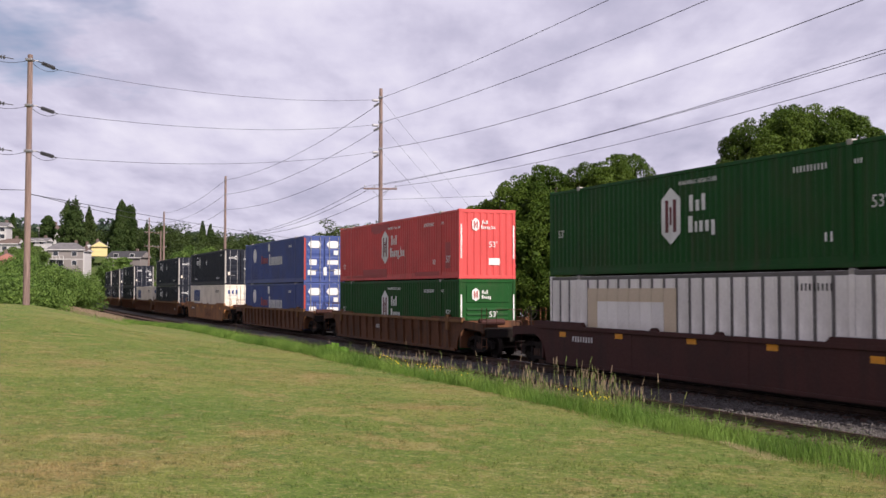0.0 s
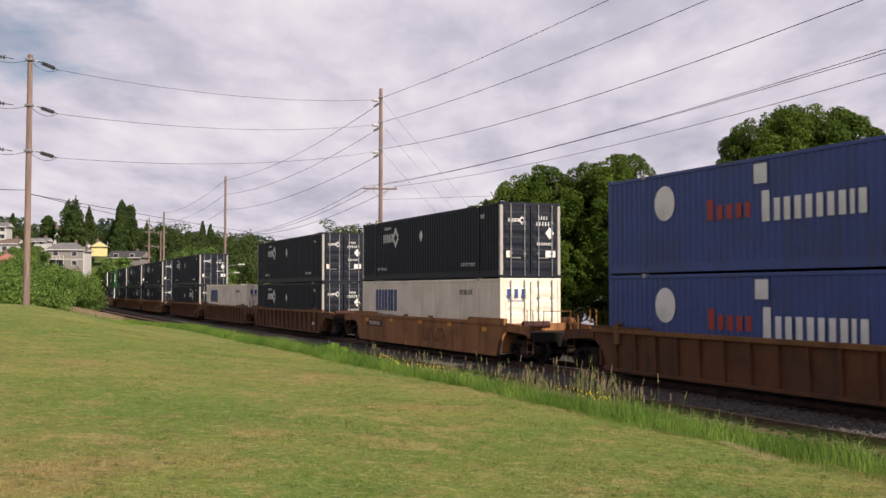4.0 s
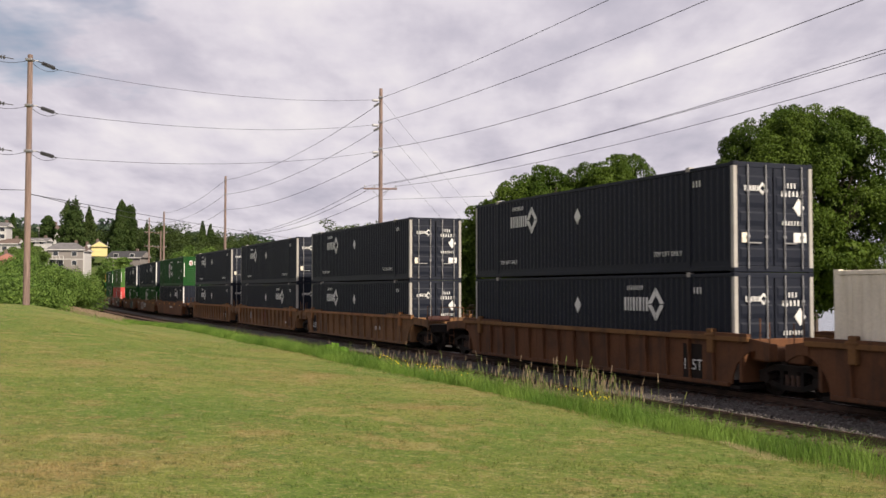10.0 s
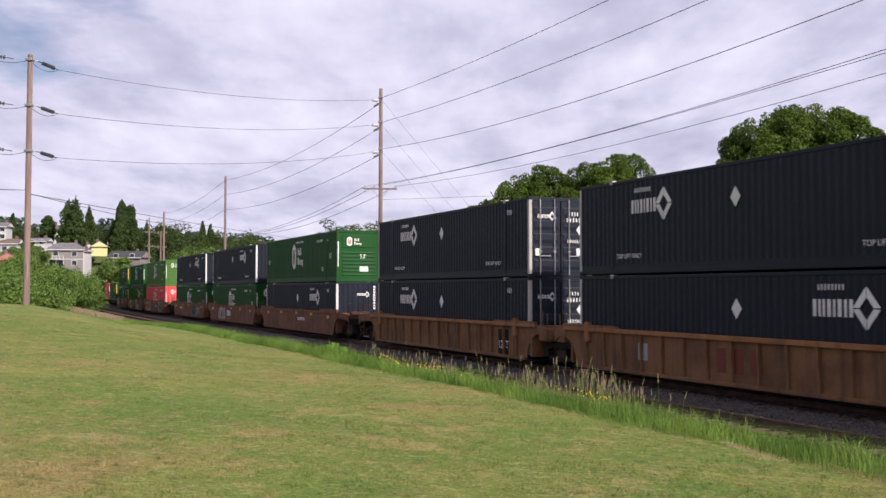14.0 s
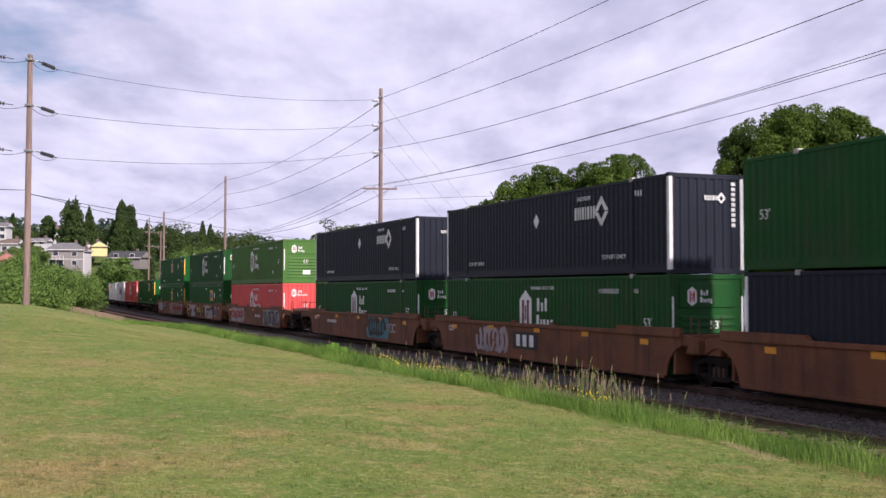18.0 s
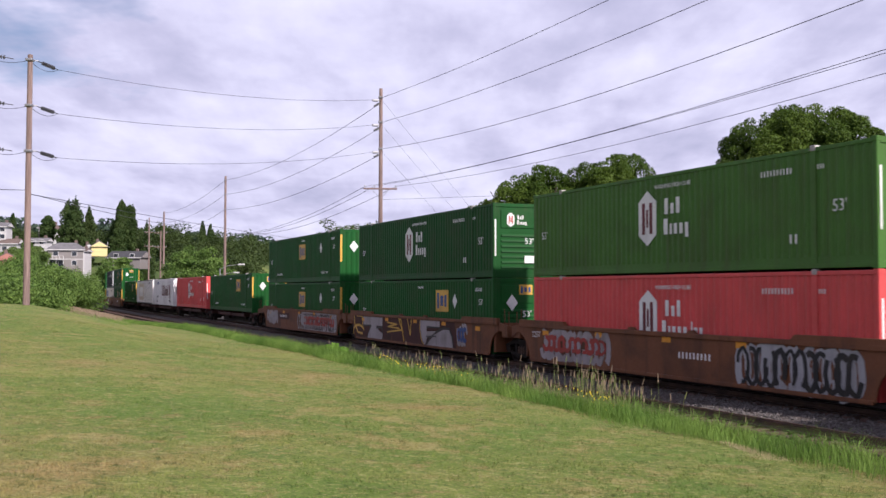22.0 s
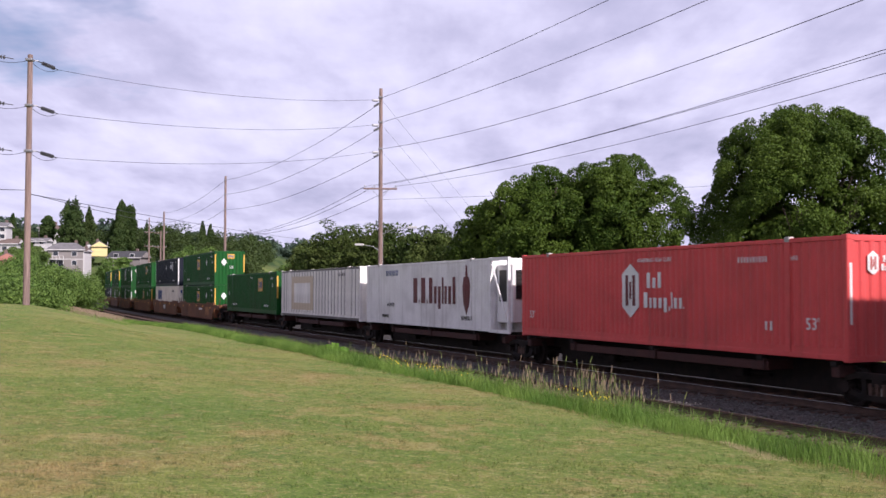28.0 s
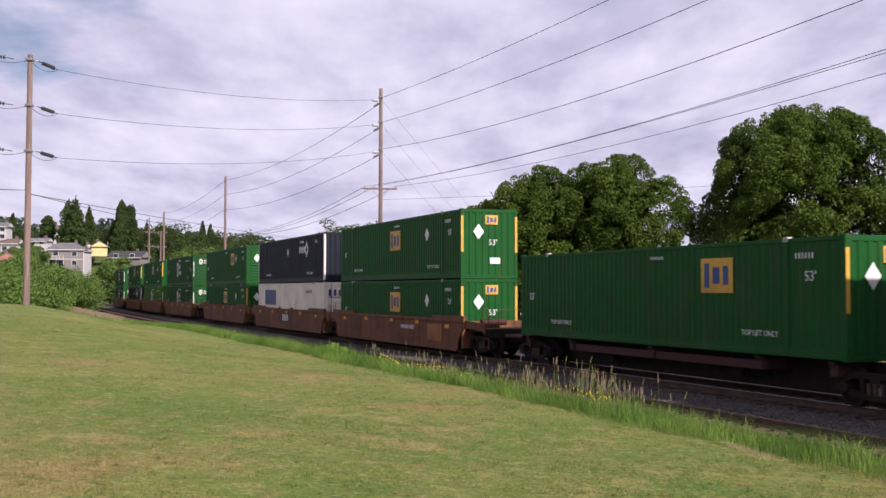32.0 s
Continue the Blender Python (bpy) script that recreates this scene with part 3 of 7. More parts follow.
def make_ground():
    gx = growing(-46, 34, -6000, 6000, 0.5)
    gy = growing(0, 95, -4000, 7000, 0.5)
    xx, yy = np.meshgrid(gx, gy)
    zz = ground_height(xx, yy)
    w, s = line_offsets(xx, yy)
    near = np.hypot(xx, yy) < 150
    rng = np.random.RandomState(5)
    zz += np.where(near & (w < 8.6) & (w > -4.5), rng.uniform(-0.035, 0.035, zz.shape), 0)
    ny, nx = xx.shape
    idx = np.arange(nx * ny).reshape(ny, nx)
    faces = np.stack([idx[:-1, :-1], idx[:-1, 1:], idx[1:, 1:], idx[1:, :-1]], -1).reshape(-1, 4)
    me = raw_mesh("ground", np.stack([xx, yy, zz], -1).reshape(-1, 3), faces, ground_material(), True)
    bed = smooth(8.7, 8.0, w) * smooth(-15, -12.5, w)
    shore = np.maximum(bed, smooth(-27, -32, w) * smooth(-60, -40, -w))
    dry = smooth(7.6, 8.4, w) * smooth(12.5, 10.0, w) * smooth(-50, -75, s)
    wood = np.clip(smooth(150, 230, yy) * smooth(9, 14, w) + smooth(300, 420, yy), 0, 1)
    # no real path: ground painted darker for the shade beneath the train
    path = smooth(-1.5, -2.2, w) * smooth(-15, -12.5, w)
    col = np.stack([bed, dry, wood, path], -1).reshape(-1, 4).astype(np.float32)
    at = me.color_attributes.new("cover", "FLOAT_COLOR", "POINT")
    at.data.foreach_set("color", col.ravel())
    tagged(new("ground", me), "patchy mown lawn sloping down to a stony track bed", "lawn", kind="structure")


make_ground()


def water_material():
    mt = material("calm_bay_water", (0.10, 0.13, 0.16), (0.08, 0.11, 0.14), rough=0.12, bump=0, world=True)
    nt = mt.node_tree
    b = nt.nodes["Principled BSDF"]
    n = nt.nodes.new("ShaderNodeTexNoise")
    n.inputs["Scale"].default_value, n.inputs["Detail"].default_value = 1.2, 4
    nt.links.new(nt.nodes.new("ShaderNodeNewGeometry").outputs["Position"], n.inputs["Vector"])
    bp = nt.nodes.new("ShaderNodeBump")
    bp.inputs["Strength"].default_value, bp.inputs["Distance"].default_value = 0.25, 0.2
    nt.links.new(n.outputs["Fac"], bp.inputs["Height"])
    nt.links.new(bp.outputs[0], b.inputs["Normal"])
    return mt


M["water"] = water_material()
_w = Shape().add([(-150, 40, -3.4), (5200, -1500, -3.4), (5200, 5600, -3.4), (-150, 5600, -3.4)], [(0, 1, 2, 3)])
tagged(new("water", _w.mesh("water", M["water"])), "calm pale blue-grey bay water", "water", kind="structure")


def distant_shore():
    """The wooded far side of the bay, kilometres away, with the blue of haze painted on."""
    rng = np.random.RandomState(12)
    vs, fs = [], []
    n = 90
    for i in range(n + 1):
        a = 0.05 + 0.95 * i / n
        h = 84 + 16 * math.sin(a * 9.0) + 9 * math.sin(a * 31 + 1) + 4 * rng.rand()
        x, y = 4700 * math.sin(a), 4700 * math.cos(a)
        vs += [(x, y, -8.0), (x * 1.01, y * 1.01, h * 0.55), (x * 1.04, y * 1.04, h)]
        if i:
            b = 3 * i
            fs += [(b - 3, b, b + 1, b - 2), (b - 2, b + 1, b + 2, b - 1)]
    tagged(new("backdrop", Shape().add(vs, fs).mesh("backdrop", M["far_shore"])), "low wooded shore across the bay, tinted blue for haze", "far shore", kind="structure")


distant_shore()


# ---- tracks ----
RAIL_POLY = [(-0.07, -0.17), (0.07, -0.17), (0.07, -0.155), (0.012, -0.13), (0.012, -0.045), (0.036, -0.035), (0.036, -0.004), (0.03, 0.0), (-0.03, 0.0), (-0.036, -0.004), (-0.036, -0.035), (-0.012, -0.045), (-0.012, -0.13), (-0.07, -0.155)]


def rail_shape(off, poly, s0=-420, s1=62, step=4.0):
    vs, fs, n = [], [], len(poly)
    ss = np.arange(s0, s1 + 0.1, step)
    for s in ss:
        for u, v in poly:
            x, y, _ = on_line(s, off + u)
            vs.append((x, y, v))
    for i in range(len(ss) - 1):
        for j in range(n):
            k = (j + 1) % n
            fs.append((i * n + j, i * n + k, i * n + n + k, i * n + n + j))
    return Shape().add(vs, fs)


TIE = Shape().box(-0.115, -1.3, -0.36, 0.115, 1.3, -0.175, 0.012).mesh("tie", M["tie"])


def railway_track(off, label, ties_from, ties_to, head):
    x, y, a = on_line(0, off)
    root = tagged(new("railway_track"), label, "railway track", "parallel tracks", "structure")
    for u in (-0.7535, 0.7535):
        rail = part("rail", rail_shape(off + u, RAIL_POLY[:6] + RAIL_POLY[9:]), "railrust", root)
        part("rail_head", rail_shape(off + u, [(-0.020, -0.003), (0.020, -0.003), (0.016, 0.004), (-0.016, 0.004)]), head, rail)
    s = ties_from
    while s < ties_to:
        px, py, pa = on_line(s, off)
        part("tie", TIE, "tie", root, m=pose(px, py, random.uniform(-0.012, 0.006), 0, 0, math.degrees(math.atan2(-math.cos(pa), math.sin(pa))) + random.uniform(-1, 1)))
        s += 0.53
    far = Shape()
    s = -200
    while s < ties_from:
        px, py, pa = on_line(s, off)
        m = pose(px, py, 0, 0, 0, math.degrees(math.atan2(-math.cos(pa), math.sin(pa))))
        c = Shape().box(-0.115, -1.3, -0.36, 0.115, 1.3, -0.175)
        far.add([m @ Vector(v) for v in c.v], c.f)
        s += 0.53
    rest = part("tie_row", far, "tie", root)
    rest["kind"] = "stuff"


railway_track(0.0, "main line of polished rails on dark ties, under the train", -6, 34, "railhead")
railway_track(5.0, "second line of rusty rails and brown ties in ballast", -6, 38, "railrust")


# ---- train: containers ----
CL, CW, CH = 16.15, 2.59, 2.896
HX, HY = CL / 2, CW / 2
_fonts = {}


def lettering(text, size, mat):
    """A flat mesh of the built-in font, centred; it stands in the x-z plane and faces -y."""
    key = (text, size, mat)
    if key not in _fonts:
        cu = bpy.data.curves.new("lettering", "FONT")
        cu.body, cu.size, cu.extrude, cu.align_x, cu.align_y, cu.resolution_u = text, size, 0.003, "CENTER", "CENTER", 2
        ob = bpy.data.objects.new("lettering", cu)
        scene.collection.objects.link(ob)
        me = bpy.data.meshes.new_from_object(ob)
        bpy.data.objects.remove(ob)
        me.transform(Matrix.Rotation(radians(90), 4, "X"))
        me.materials.clear()
        me.materials.append(M[mat])
        _fonts[key] = me
    return _fonts[key]


SIDE_M = Matrix.Identity(4)                              # near side, faces -y
END_M = Matrix.Rotation(radians(90), 4, "Z")             # front end, faces +x


def side_at(u, z, out=0.0):
    """A mark on the near side, u metres behind the middle seen as the train runs to the right."""
    return Matrix.Translation((u, -HY - 0.008 - out, z))


def end_at(u, z, out=0.0):
    return Matrix.Translation((HX + 0.012 + out, u, z)) @ END_M


_cache = {}


def shared(key, make):
    if key not in _cache:
        _cache[key] = make()
    return _cache[key]


def plate(w, h, mat, name="marking", poly=None, d=0.006):
    poly = poly or [(-w / 2, -h / 2), (w / 2, -h / 2), (w / 2, h / 2), (-w / 2, h / 2)]
    return Shape().extrude(poly, (-d, 0.002)).mesh(name, M[mat])


def blocks(name, mat, widths, h, gap=0.18, fill=0.6):
    """A row of plain blocks in place of lettering, centred."""
    total = sum(widths) + gap * h * (len(widths) - 1)
    sh, x = Shape(), -total / 2
    for k, w in enumerate(widths):
        hh = h * (1.0 if k % 3 else 0.94)
        sh.box(x + (0.5 - fill / 2) * w, -0.006, -hh * 0.44, x + w * (0.5 + fill / 2), 0.002, hh * 0.44)
        x += w + gap * h
    return sh.mesh(name, M[mat])


def bars(root, mat, widths, h, m, gap=0.18, fill=0.62, ends=()):
    """A row of plain upright bars in place of lettering, each a part; ends: their lower and upper ends as shares of the height."""
    x = -(sum(widths) + gap * h * (len(widths) - 1)) / 2
    for k, w in enumerate(widths):
        lo, hi = ends[k] if k < len(ends) else (0.0, 1.0)
        mesh = shared(("bar", mat, round(w, 3), round(h, 3), fill, lo, hi), lambda: Shape().box(-w * fill / 2, -0.006, (lo - 0.5) * h * 0.9, w * fill / 2, 0.002, (hi - 0.5) * h * 0.9).mesh("marking", M[mat]))
        part("marking", mesh, mat, root, m=m @ Matrix.Translation((x + w / 2, 0, 0)))
        x += w + gap * h


def hexagon(w, h):
    return [(-w / 2, -h * 0.30), (0, -h / 2), (w / 2, -h * 0.30), (w / 2, h * 0.30), (0, h / 2), (-w / 2, h * 0.30)]


def corrugated(x0, x1, z0, z1, y, pitch, depth, flat=0.32):
    """A wall of upright ribs; y is its outer face and the hollows lie behind it. y > 0 faces +y."""
    sg = 1 if y > 0 else -1
    n = max(1, int(round((x1 - x0) / pitch)))
    p = (x1 - x0) / n
    prof = []
    for i in range(n):
        a = x0 + i * p
        prof += [(a, 0), (a + p * flat, 0), (a + p * 0.5, depth), (a + p * (0.5 + flat), depth)]
    prof.append((x1, 0))
    vs = [(u, y - sg * d, z0) for u, d in prof] + [(u, y - sg * d, z1) for u, d in prof]
    k = len(prof)
    fs = [(i, i + 1, k + i + 1, k + i) if sg < 0 else (i + 1, i, k + i, k + i + 1) for i in range(k - 1)]
    return Shape().add(vs, fs)


def door_leaf(y0, y1):
    """One plain door leaf."""
    return Shape().box(HX - 0.05, y0, 0.16, HX - 0.012, y1, CH - 0.14, 0.008)


def door_field(y0, y1):
    """One pressed field of a door leaf, from its lower edge up."""
    za, zb = 0.0, (CH - 0.52) / 5 - 0.1
    return Shape().add([(HX - 0.012, y0 + 0.06, za), (HX - 0.012, y1 - 0.06, za), (HX - 0.012, y1 - 0.06, zb), (HX - 0.012, y0 + 0.06, zb),
                (HX + 0.014, y0 + 0.09, za + 0.13), (HX + 0.014, y1 - 0.09, za + 0.13), (HX + 0.014, y1 - 0.09, zb - 0.05), (HX + 0.014, y0 + 0.09, zb - 0.05)],
               [(4, 5, 6, 7), (0, 1, 5, 4), (1, 2, 6, 5), (2, 3, 7, 6), (3, 0, 4, 7)])


def hub_mark(root, u, z, k, inc=False, core="maroon", at=side_at, sx=1.0):
    badge = part("badge", shared(("hex", k), lambda: plate(0, 0, "clean_white", "badge", hexagon(0.92 * k, 1.62 * k))), "clean_white", root, "white six-sided badge with dark bars", at(u, z))
    for sx in (-0.19, 0.19):
        bar = shared(("hexbar", k, core), lambda: Shape().box(-0.075 * k, -0.008, -0.46 * k, 0.075 * k, -0.001, 0.46 * k).mesh("badge_bar", M[core]))
        part("badge_bar", bar, core, badge, m=Matrix.Translation((sx * k, -0.004, 0)))
    bar = shared(("hexmid", k, core), lambda: Shape().box(-0.05 * k, -0.008, -0.26 * k, 0.05 * k, -0.001, 0.26 * k).mesh("badge_bar", M[core]))
    part("badge_bar", bar, core, badge, m=Matrix.Translation((0, -0.004, 0)))
    bars(root, "clean_white", [0.27 * k, 0.24 * k, 0.25 * k], 0.50 * k, at(u + 1.24 * k, z + 0.30 * k), 0.06, 0.62, ((0, 1), (0, 0.66), (0, 1)))
    low = [0.30 * k, 0.16 * k, 0.24 * k, 0.24 * k, 0.24 * k] + ([0.10 * k, 0.09 * k, 0.22 * k, 0.20 * k, 0.06 * k] if inc else [])
    bars(root, "clean_white", low, 0.50 * k, at(u + (1.70 if inc else 1.42) * k, z - 0.28 * k), 0.05, 0.62, ((0, 1), (0, 0.66), (0, 0.66), (0, 0.66), (-0.25, 0.66), (-0.15, 0.12), (0, 1), (0, 0.66), (0, 0.66), (0, 0.12)))


def umax_mark(root, u, z, k, at=side_at):
    bars(root, "clean_white", [0.19 * k, 0.13 * k, 0.13 * k, 0.20 * k, 0.12 * k, 0.22 * k, 0.14 * k, 0.20 * k], 0.52 * k, at(u - 0.05 * k, z), 0.06, 0.62)
    ring = shared(("ring", k), lambda: diamond_ring(0.50 * k, 0.58 * k))
    part("diamond_mark", ring, "clean_white", root, m=at(u + 1.16 * k, z))


def diamond_ring(a, b):
    sh = Shape()
    o = [(a, 0), (0, b), (-a, 0), (0, -b)]
    for i in range(4):
        p, q = Vector(o[i]), Vector(o[(i + 1) % 4])
        p2, q2 = p.lerp(q, 0.04), p.lerp(q, 0.96)
        sh.extrude([tuple(p2), tuple(q2), tuple(q2 * 0.52), tuple(p2 * 0.52)], (-0.006, 0.002))
    return sh.mesh("diamond_mark", M["clean_white"])


def diamond(root, u, z, k, mat="clean_white", at=side_at):
    part("placard", shared(("placard", k, mat), lambda: plate(0, 0, mat, "placard", [(0.26 * k, 0), (0, 0.34 * k), (-0.26 * k, 0), (0, -0.34 * k)])), mat, root, m=at(u, z))


def emp_mark(root, u, z, k, at=side_at):
    pl = part("gold_panel", shared(("emp", k), lambda: plate(1.36 * k, 0.92 * k, "gold", "gold_panel")), "gold", root, "gold panel with dark blue bars", at(u, z))
    for u, w, h in ((-0.42, 0.22, 0.66), (-0.02, 0.30, 0.44), (0.38, 0.22, 0.50)):
        part("marking", shared(("empb", k, u), lambda w=w, h=h: Shape().box(-w / 2 * k, -0.008, -h / 2 * k, w / 2 * k, -0.001, h / 2 * k).mesh("marking", M["logo_blue"])), "logo_blue", pl, m=Matrix.Translation((u * k, -0.004, 0)))


def number_row(root, u, z, h=0.22, n=8, mat="clean_white", at=side_at):
    part("marking", shared(("num", h, n, mat), lambda: blocks("marking", mat, [h * 0.42] * n, h, 0.28)), mat, root, m=at(u, z))


def word(root, text, u, z, size, mat="clean_white", at=side_at):
    part("lettering", lettering(text, size, mat), mat, root, m=at(u, z))


def container(style, end, marks, label, category="container", dents=0):
    """A 53-foot box: frame, ribbed sides, roof, floor, ends and painted marks. Its origin is the middle of its base."""
    root = new("shipping_container")
    tagged(root, label, category, "containers on the train")
    panelled = marks == "panels"
    body = "panel_white" if panelled else style
    pitch = 0.27 if not panelled else 0.62
    depth = 0.004 if panelled else {"white": 0.010, "cream": 0.050, "navy": 0.028, "green": 0.028, "emp": 0.028}.get(style, 0.036)
    key = (style, panelled)
    rail_mat = "steel_grey" if panelled else body
    for y, nm in ((-HY, "near"), (HY, "far")):
        part("side_wall", shared((key, y), lambda y=y: corrugated(-HX + 0.12, HX - 0.12, 0.30, CH - 0.13, y, pitch, depth, 0.44 if panelled else 0.27).mesh("side_wall", M[style])), style, root)
        for z0, z1, nm2 in ((0.028, 0.16, "bottom_rail"), (CH - 0.13, CH - 0.028, "top_rail")):
            part(nm2, shared((style, y, nm2), lambda y=y, z0=z0, z1=z1: Shape().box(-HX + 0.1, y - 0.006 if y < 0 else y - 0.08, z0 + 0.005, HX - 0.1, y + 0.08 if y < 0 else y + 0.006, z1, 0.012).mesh(nm2, M[rail_mat])), rail_mat, root)
        part("kick_plate", shared((style, y, "kick"), lambda y=y: Shape().box(-HX + 0.12, y + (0.012 if y < 0 else -0.05), 0.16, HX - 0.12, y + (0.05 if y < 0 else -0.012), 0.305).mesh("kick_plate", M[body])), body, root)
        for x in (-6.09, 6.09):
            post = part("lift_post", shared((style, y, "lift"), lambda y=y: Shape().box(-0.09, y - 0.012 if y < 0 else y - 0.05, 0.15, 0.09, y + 0.05 if y < 0 else y + 0.012, CH - 0.1, 0.01).mesh("lift_post", M[body])), body, root, m=Matrix.Translation((x, 0, 0)))
            part("lift_fitting", shared(("fit", y), lambda y=y: Shape().box(-0.09, -0.08, -0.06, 0.09, 0.08, 0.07, 0.015).mesh("lift_fitting", M["post_grey"])), "post_grey", post, "pale steel lifting fitting", Matrix.Translation((0, y + (0.06 if y < 0 else -0.06), CH - 0.05)))
    post_mat = {"ribs_white": "clean_white", "doors_navy": "post_grey"}.get(end, body)
    for x in (-1, 1):
        for y in (-1, 1):
            part("corner_post", shared((post_mat, x, y, "post"), lambda x=x, y=y: Shape().box(x * (HX - 0.13), y * (HY - 0.12), 0.1, x * (HX + 0.004), y * (HY + 0.004), CH - 0.1, 0.012).mesh("corner_post", M[post_mat])), post_mat, root)
            for z in (0.0, CH - 0.118):
                part("corner_casting", shared((body, x, y, z, "cast"), lambda x=x, y=y, z=z: Shape().box(x * (HX - 0.17), y * (HY - 0.15), z, x * (HX + 0.008), y * (HY + 0.008), z + 0.118, 0.012).mesh("corner_casting", M[body])), body, root)
    roof = Shape()
    for i in range(40):
        a = -HX + 0.1 + i * (CL - 0.2) / 40
        roof.box(a, -HY + 0.06, CH - 0.05, a + (CL - 0.2) / 40 * 0.55, HY - 0.06, CH - 0.018)
    roof.box(-HX + 0.05, -HY + 0.05, CH - 0.07, HX - 0.05, HY - 0.05, CH - 0.035)
    part("roof", shared((style, "roof"), lambda: roof.mesh("roof", M[body])), body, root)
    part("floor", shared(("floor",), lambda: Shape().box(-HX + 0.08, -HY + 0.08, 0.03, HX - 0.08, HY - 0.08, 0.15).mesh("floor", M["soot"])), "soot", root)
    part("back_wall", shared((style, "back"), lambda: Shape().box(-HX + 0.006, -HY + 0.1, 0.1, -HX + 0.05, HY - 0.1, CH - 0.1, 0.01).mesh("back_wall", M[body])), body, root)
    for z0, z1, nm in ((0.005, 0.15, "door_sill"), (CH - 0.15, CH - 0.01, "end_header")):
        part(nm, shared((style, nm), lambda z0=z0, z1=z1: Shape().box(HX - 0.1, -HY + 0.12, z0, HX, HY - 0.12, z1, 0.012).mesh(nm, M[body])), body, root)
    if end.startswith("doors"):
        for y0, y1 in ((-HY + 0.13, -0.02), (0.02, HY - 0.13)):
            leaf = part("door", shared((style, y0, "leaf"), lambda y0=y0, y1=y1: door_leaf(y0, y1).mesh("door", M[body])), body, root)
            for k in range(5):
                part("door_panel", shared((style, y0, "field"), lambda y0=y0, y1=y1: door_field(y0, y1).mesh("door_panel", M[body])), body, leaf, m=Matrix.Translation((0, 0, 0.26 + k * (CH - 0.52) / 5)))
            for y in (y0 + 0.30, y1 - 0.26):
                bar = part("locking_rod", shared(("rod", round(y, 2)), lambda y=y: Shape().tube((HX + 0.045, y, 0.08), (HX + 0.045, y, CH - 0.08), 0.022, n=7).box(HX, y - 0.05, 0.9, HX + 0.06, y + 0.05, 0.96).box(HX, y - 0.05, 2.1, HX + 0.06, y + 0.05, 2.16).mesh("locking_rod", M["steel"])), "steel", leaf, "galvanised locking rod")
            part("lock_handle", shared(("handle", round(y0, 2)), lambda y0=y0: Shape().box(HX + 0.03, y0 + 0.28, 0.74, HX + 0.055, y0 + 0.72, 0.78, 0.006).mesh("lock_handle", M["steel"])), "steel", leaf)
    elif end == "panel_ribs":
        part("end_wall", shared((style, "ew"), lambda: Shape().box(HX - 0.06, -HY + 0.1, 0.1, HX - 0.03, HY - 0.1, CH - 0.1).mesh("end_wall", M[body])), body, root)
        for k in range(7):
            z = 0.42 + k * 0.205
            part("end_rib", shared((style, "erib"), lambda: Shape().add([(HX - 0.03, -0.96, -0.055), (HX - 0.03, 0.96, -0.055), (HX - 0.03, 0.96, 0.06), (HX - 0.03, -0.96, 0.06), (HX + 0.012, -0.93, -0.045), (HX + 0.012, 0.93, -0.045), (HX + 0.0, 0.93, 0.03), (HX + 0.0, -0.93, 0.03)], [(4, 5, 6, 7), (0, 1, 5, 4), (1, 2, 6, 5), (2, 3, 7, 6), (3, 0, 4, 7)]).mesh("end_rib", M[body])), body, root, m=Matrix.Translation((0, 0, z)))
        part("end_plate", shared((style, "eplate"), lambda: Shape().box(HX - 0.03, -0.96, 1.93, HX + 0.004, 0.96, 2.62, 0.01).mesh("end_plate", M[body])), body, root)
    else:
        w = corrugated(-HY + 0.11, HY - 0.11, 0.12, CH - 0.12, -HX, 0.28, 0.035, 0.34)
        part("end_wall", shared((style, "ewr"), lambda: Shape().add([(-y, x, z) for x, y, z in w.v], w.f).mesh("end_wall", M[body])), body, root)
        if end == "ribs_gold_edge":
            for y in (-HY + 0.06, HY - 0.06):
                part("yellow_stripe", shared(("stripe",), lambda: Shape().box(HX + 0.006, -0.055, 1.1, HX + 0.012, 0.055, 2.6).mesh("yellow_stripe", M["gold"])), "gold", root, "yellow corner stripe", Matrix.Translation((0, y, 0)))
    return root


def mark_hub(root, inc, end_z=2.25, side_u=-0.85, z53=1.45):
    hub_mark(root, side_u, 1.62, 1.0, inc)
    number_row(root, 4.8, 2.4, 0.17, 10)
    word(root, "WARNING HIGH CUBE", 0.4, 2.5, 0.17)
    word(root, "53'", 6.95, z53, 0.40)
    word(root, "53'", -7.25, z53 - 0.05, 0.36)
    number_row(root, 5.4, 0.75, 0.26, 2)
    number_row(root, 6.35, 2.4, 0.13, 3)
    hub_mark(root, -0.55, end_z, 0.34, inc, "logo_red", end_at)
    word(root, "53'", 0.25, 1.42, 0.34, at=end_at)
    part("label_plate", shared(("lp",), lambda: plate(0.5, 0.28, "clean_white", "label_plate")), "clean_white", root, m=end_at(0.3, 0.72))
    for y in (-HY + 0.09, HY - 0.09):
        part("marking", shared(("vert",), lambda: Shape().extrude([(-0.03, -0.7), (0.03, -0.7), (0.03, 0.7), (-0.03, 0.7)], (-0.005, 0)).mesh("marking", M["clean_white"])), "clean_white", root, m=end_at(y, 1.55))


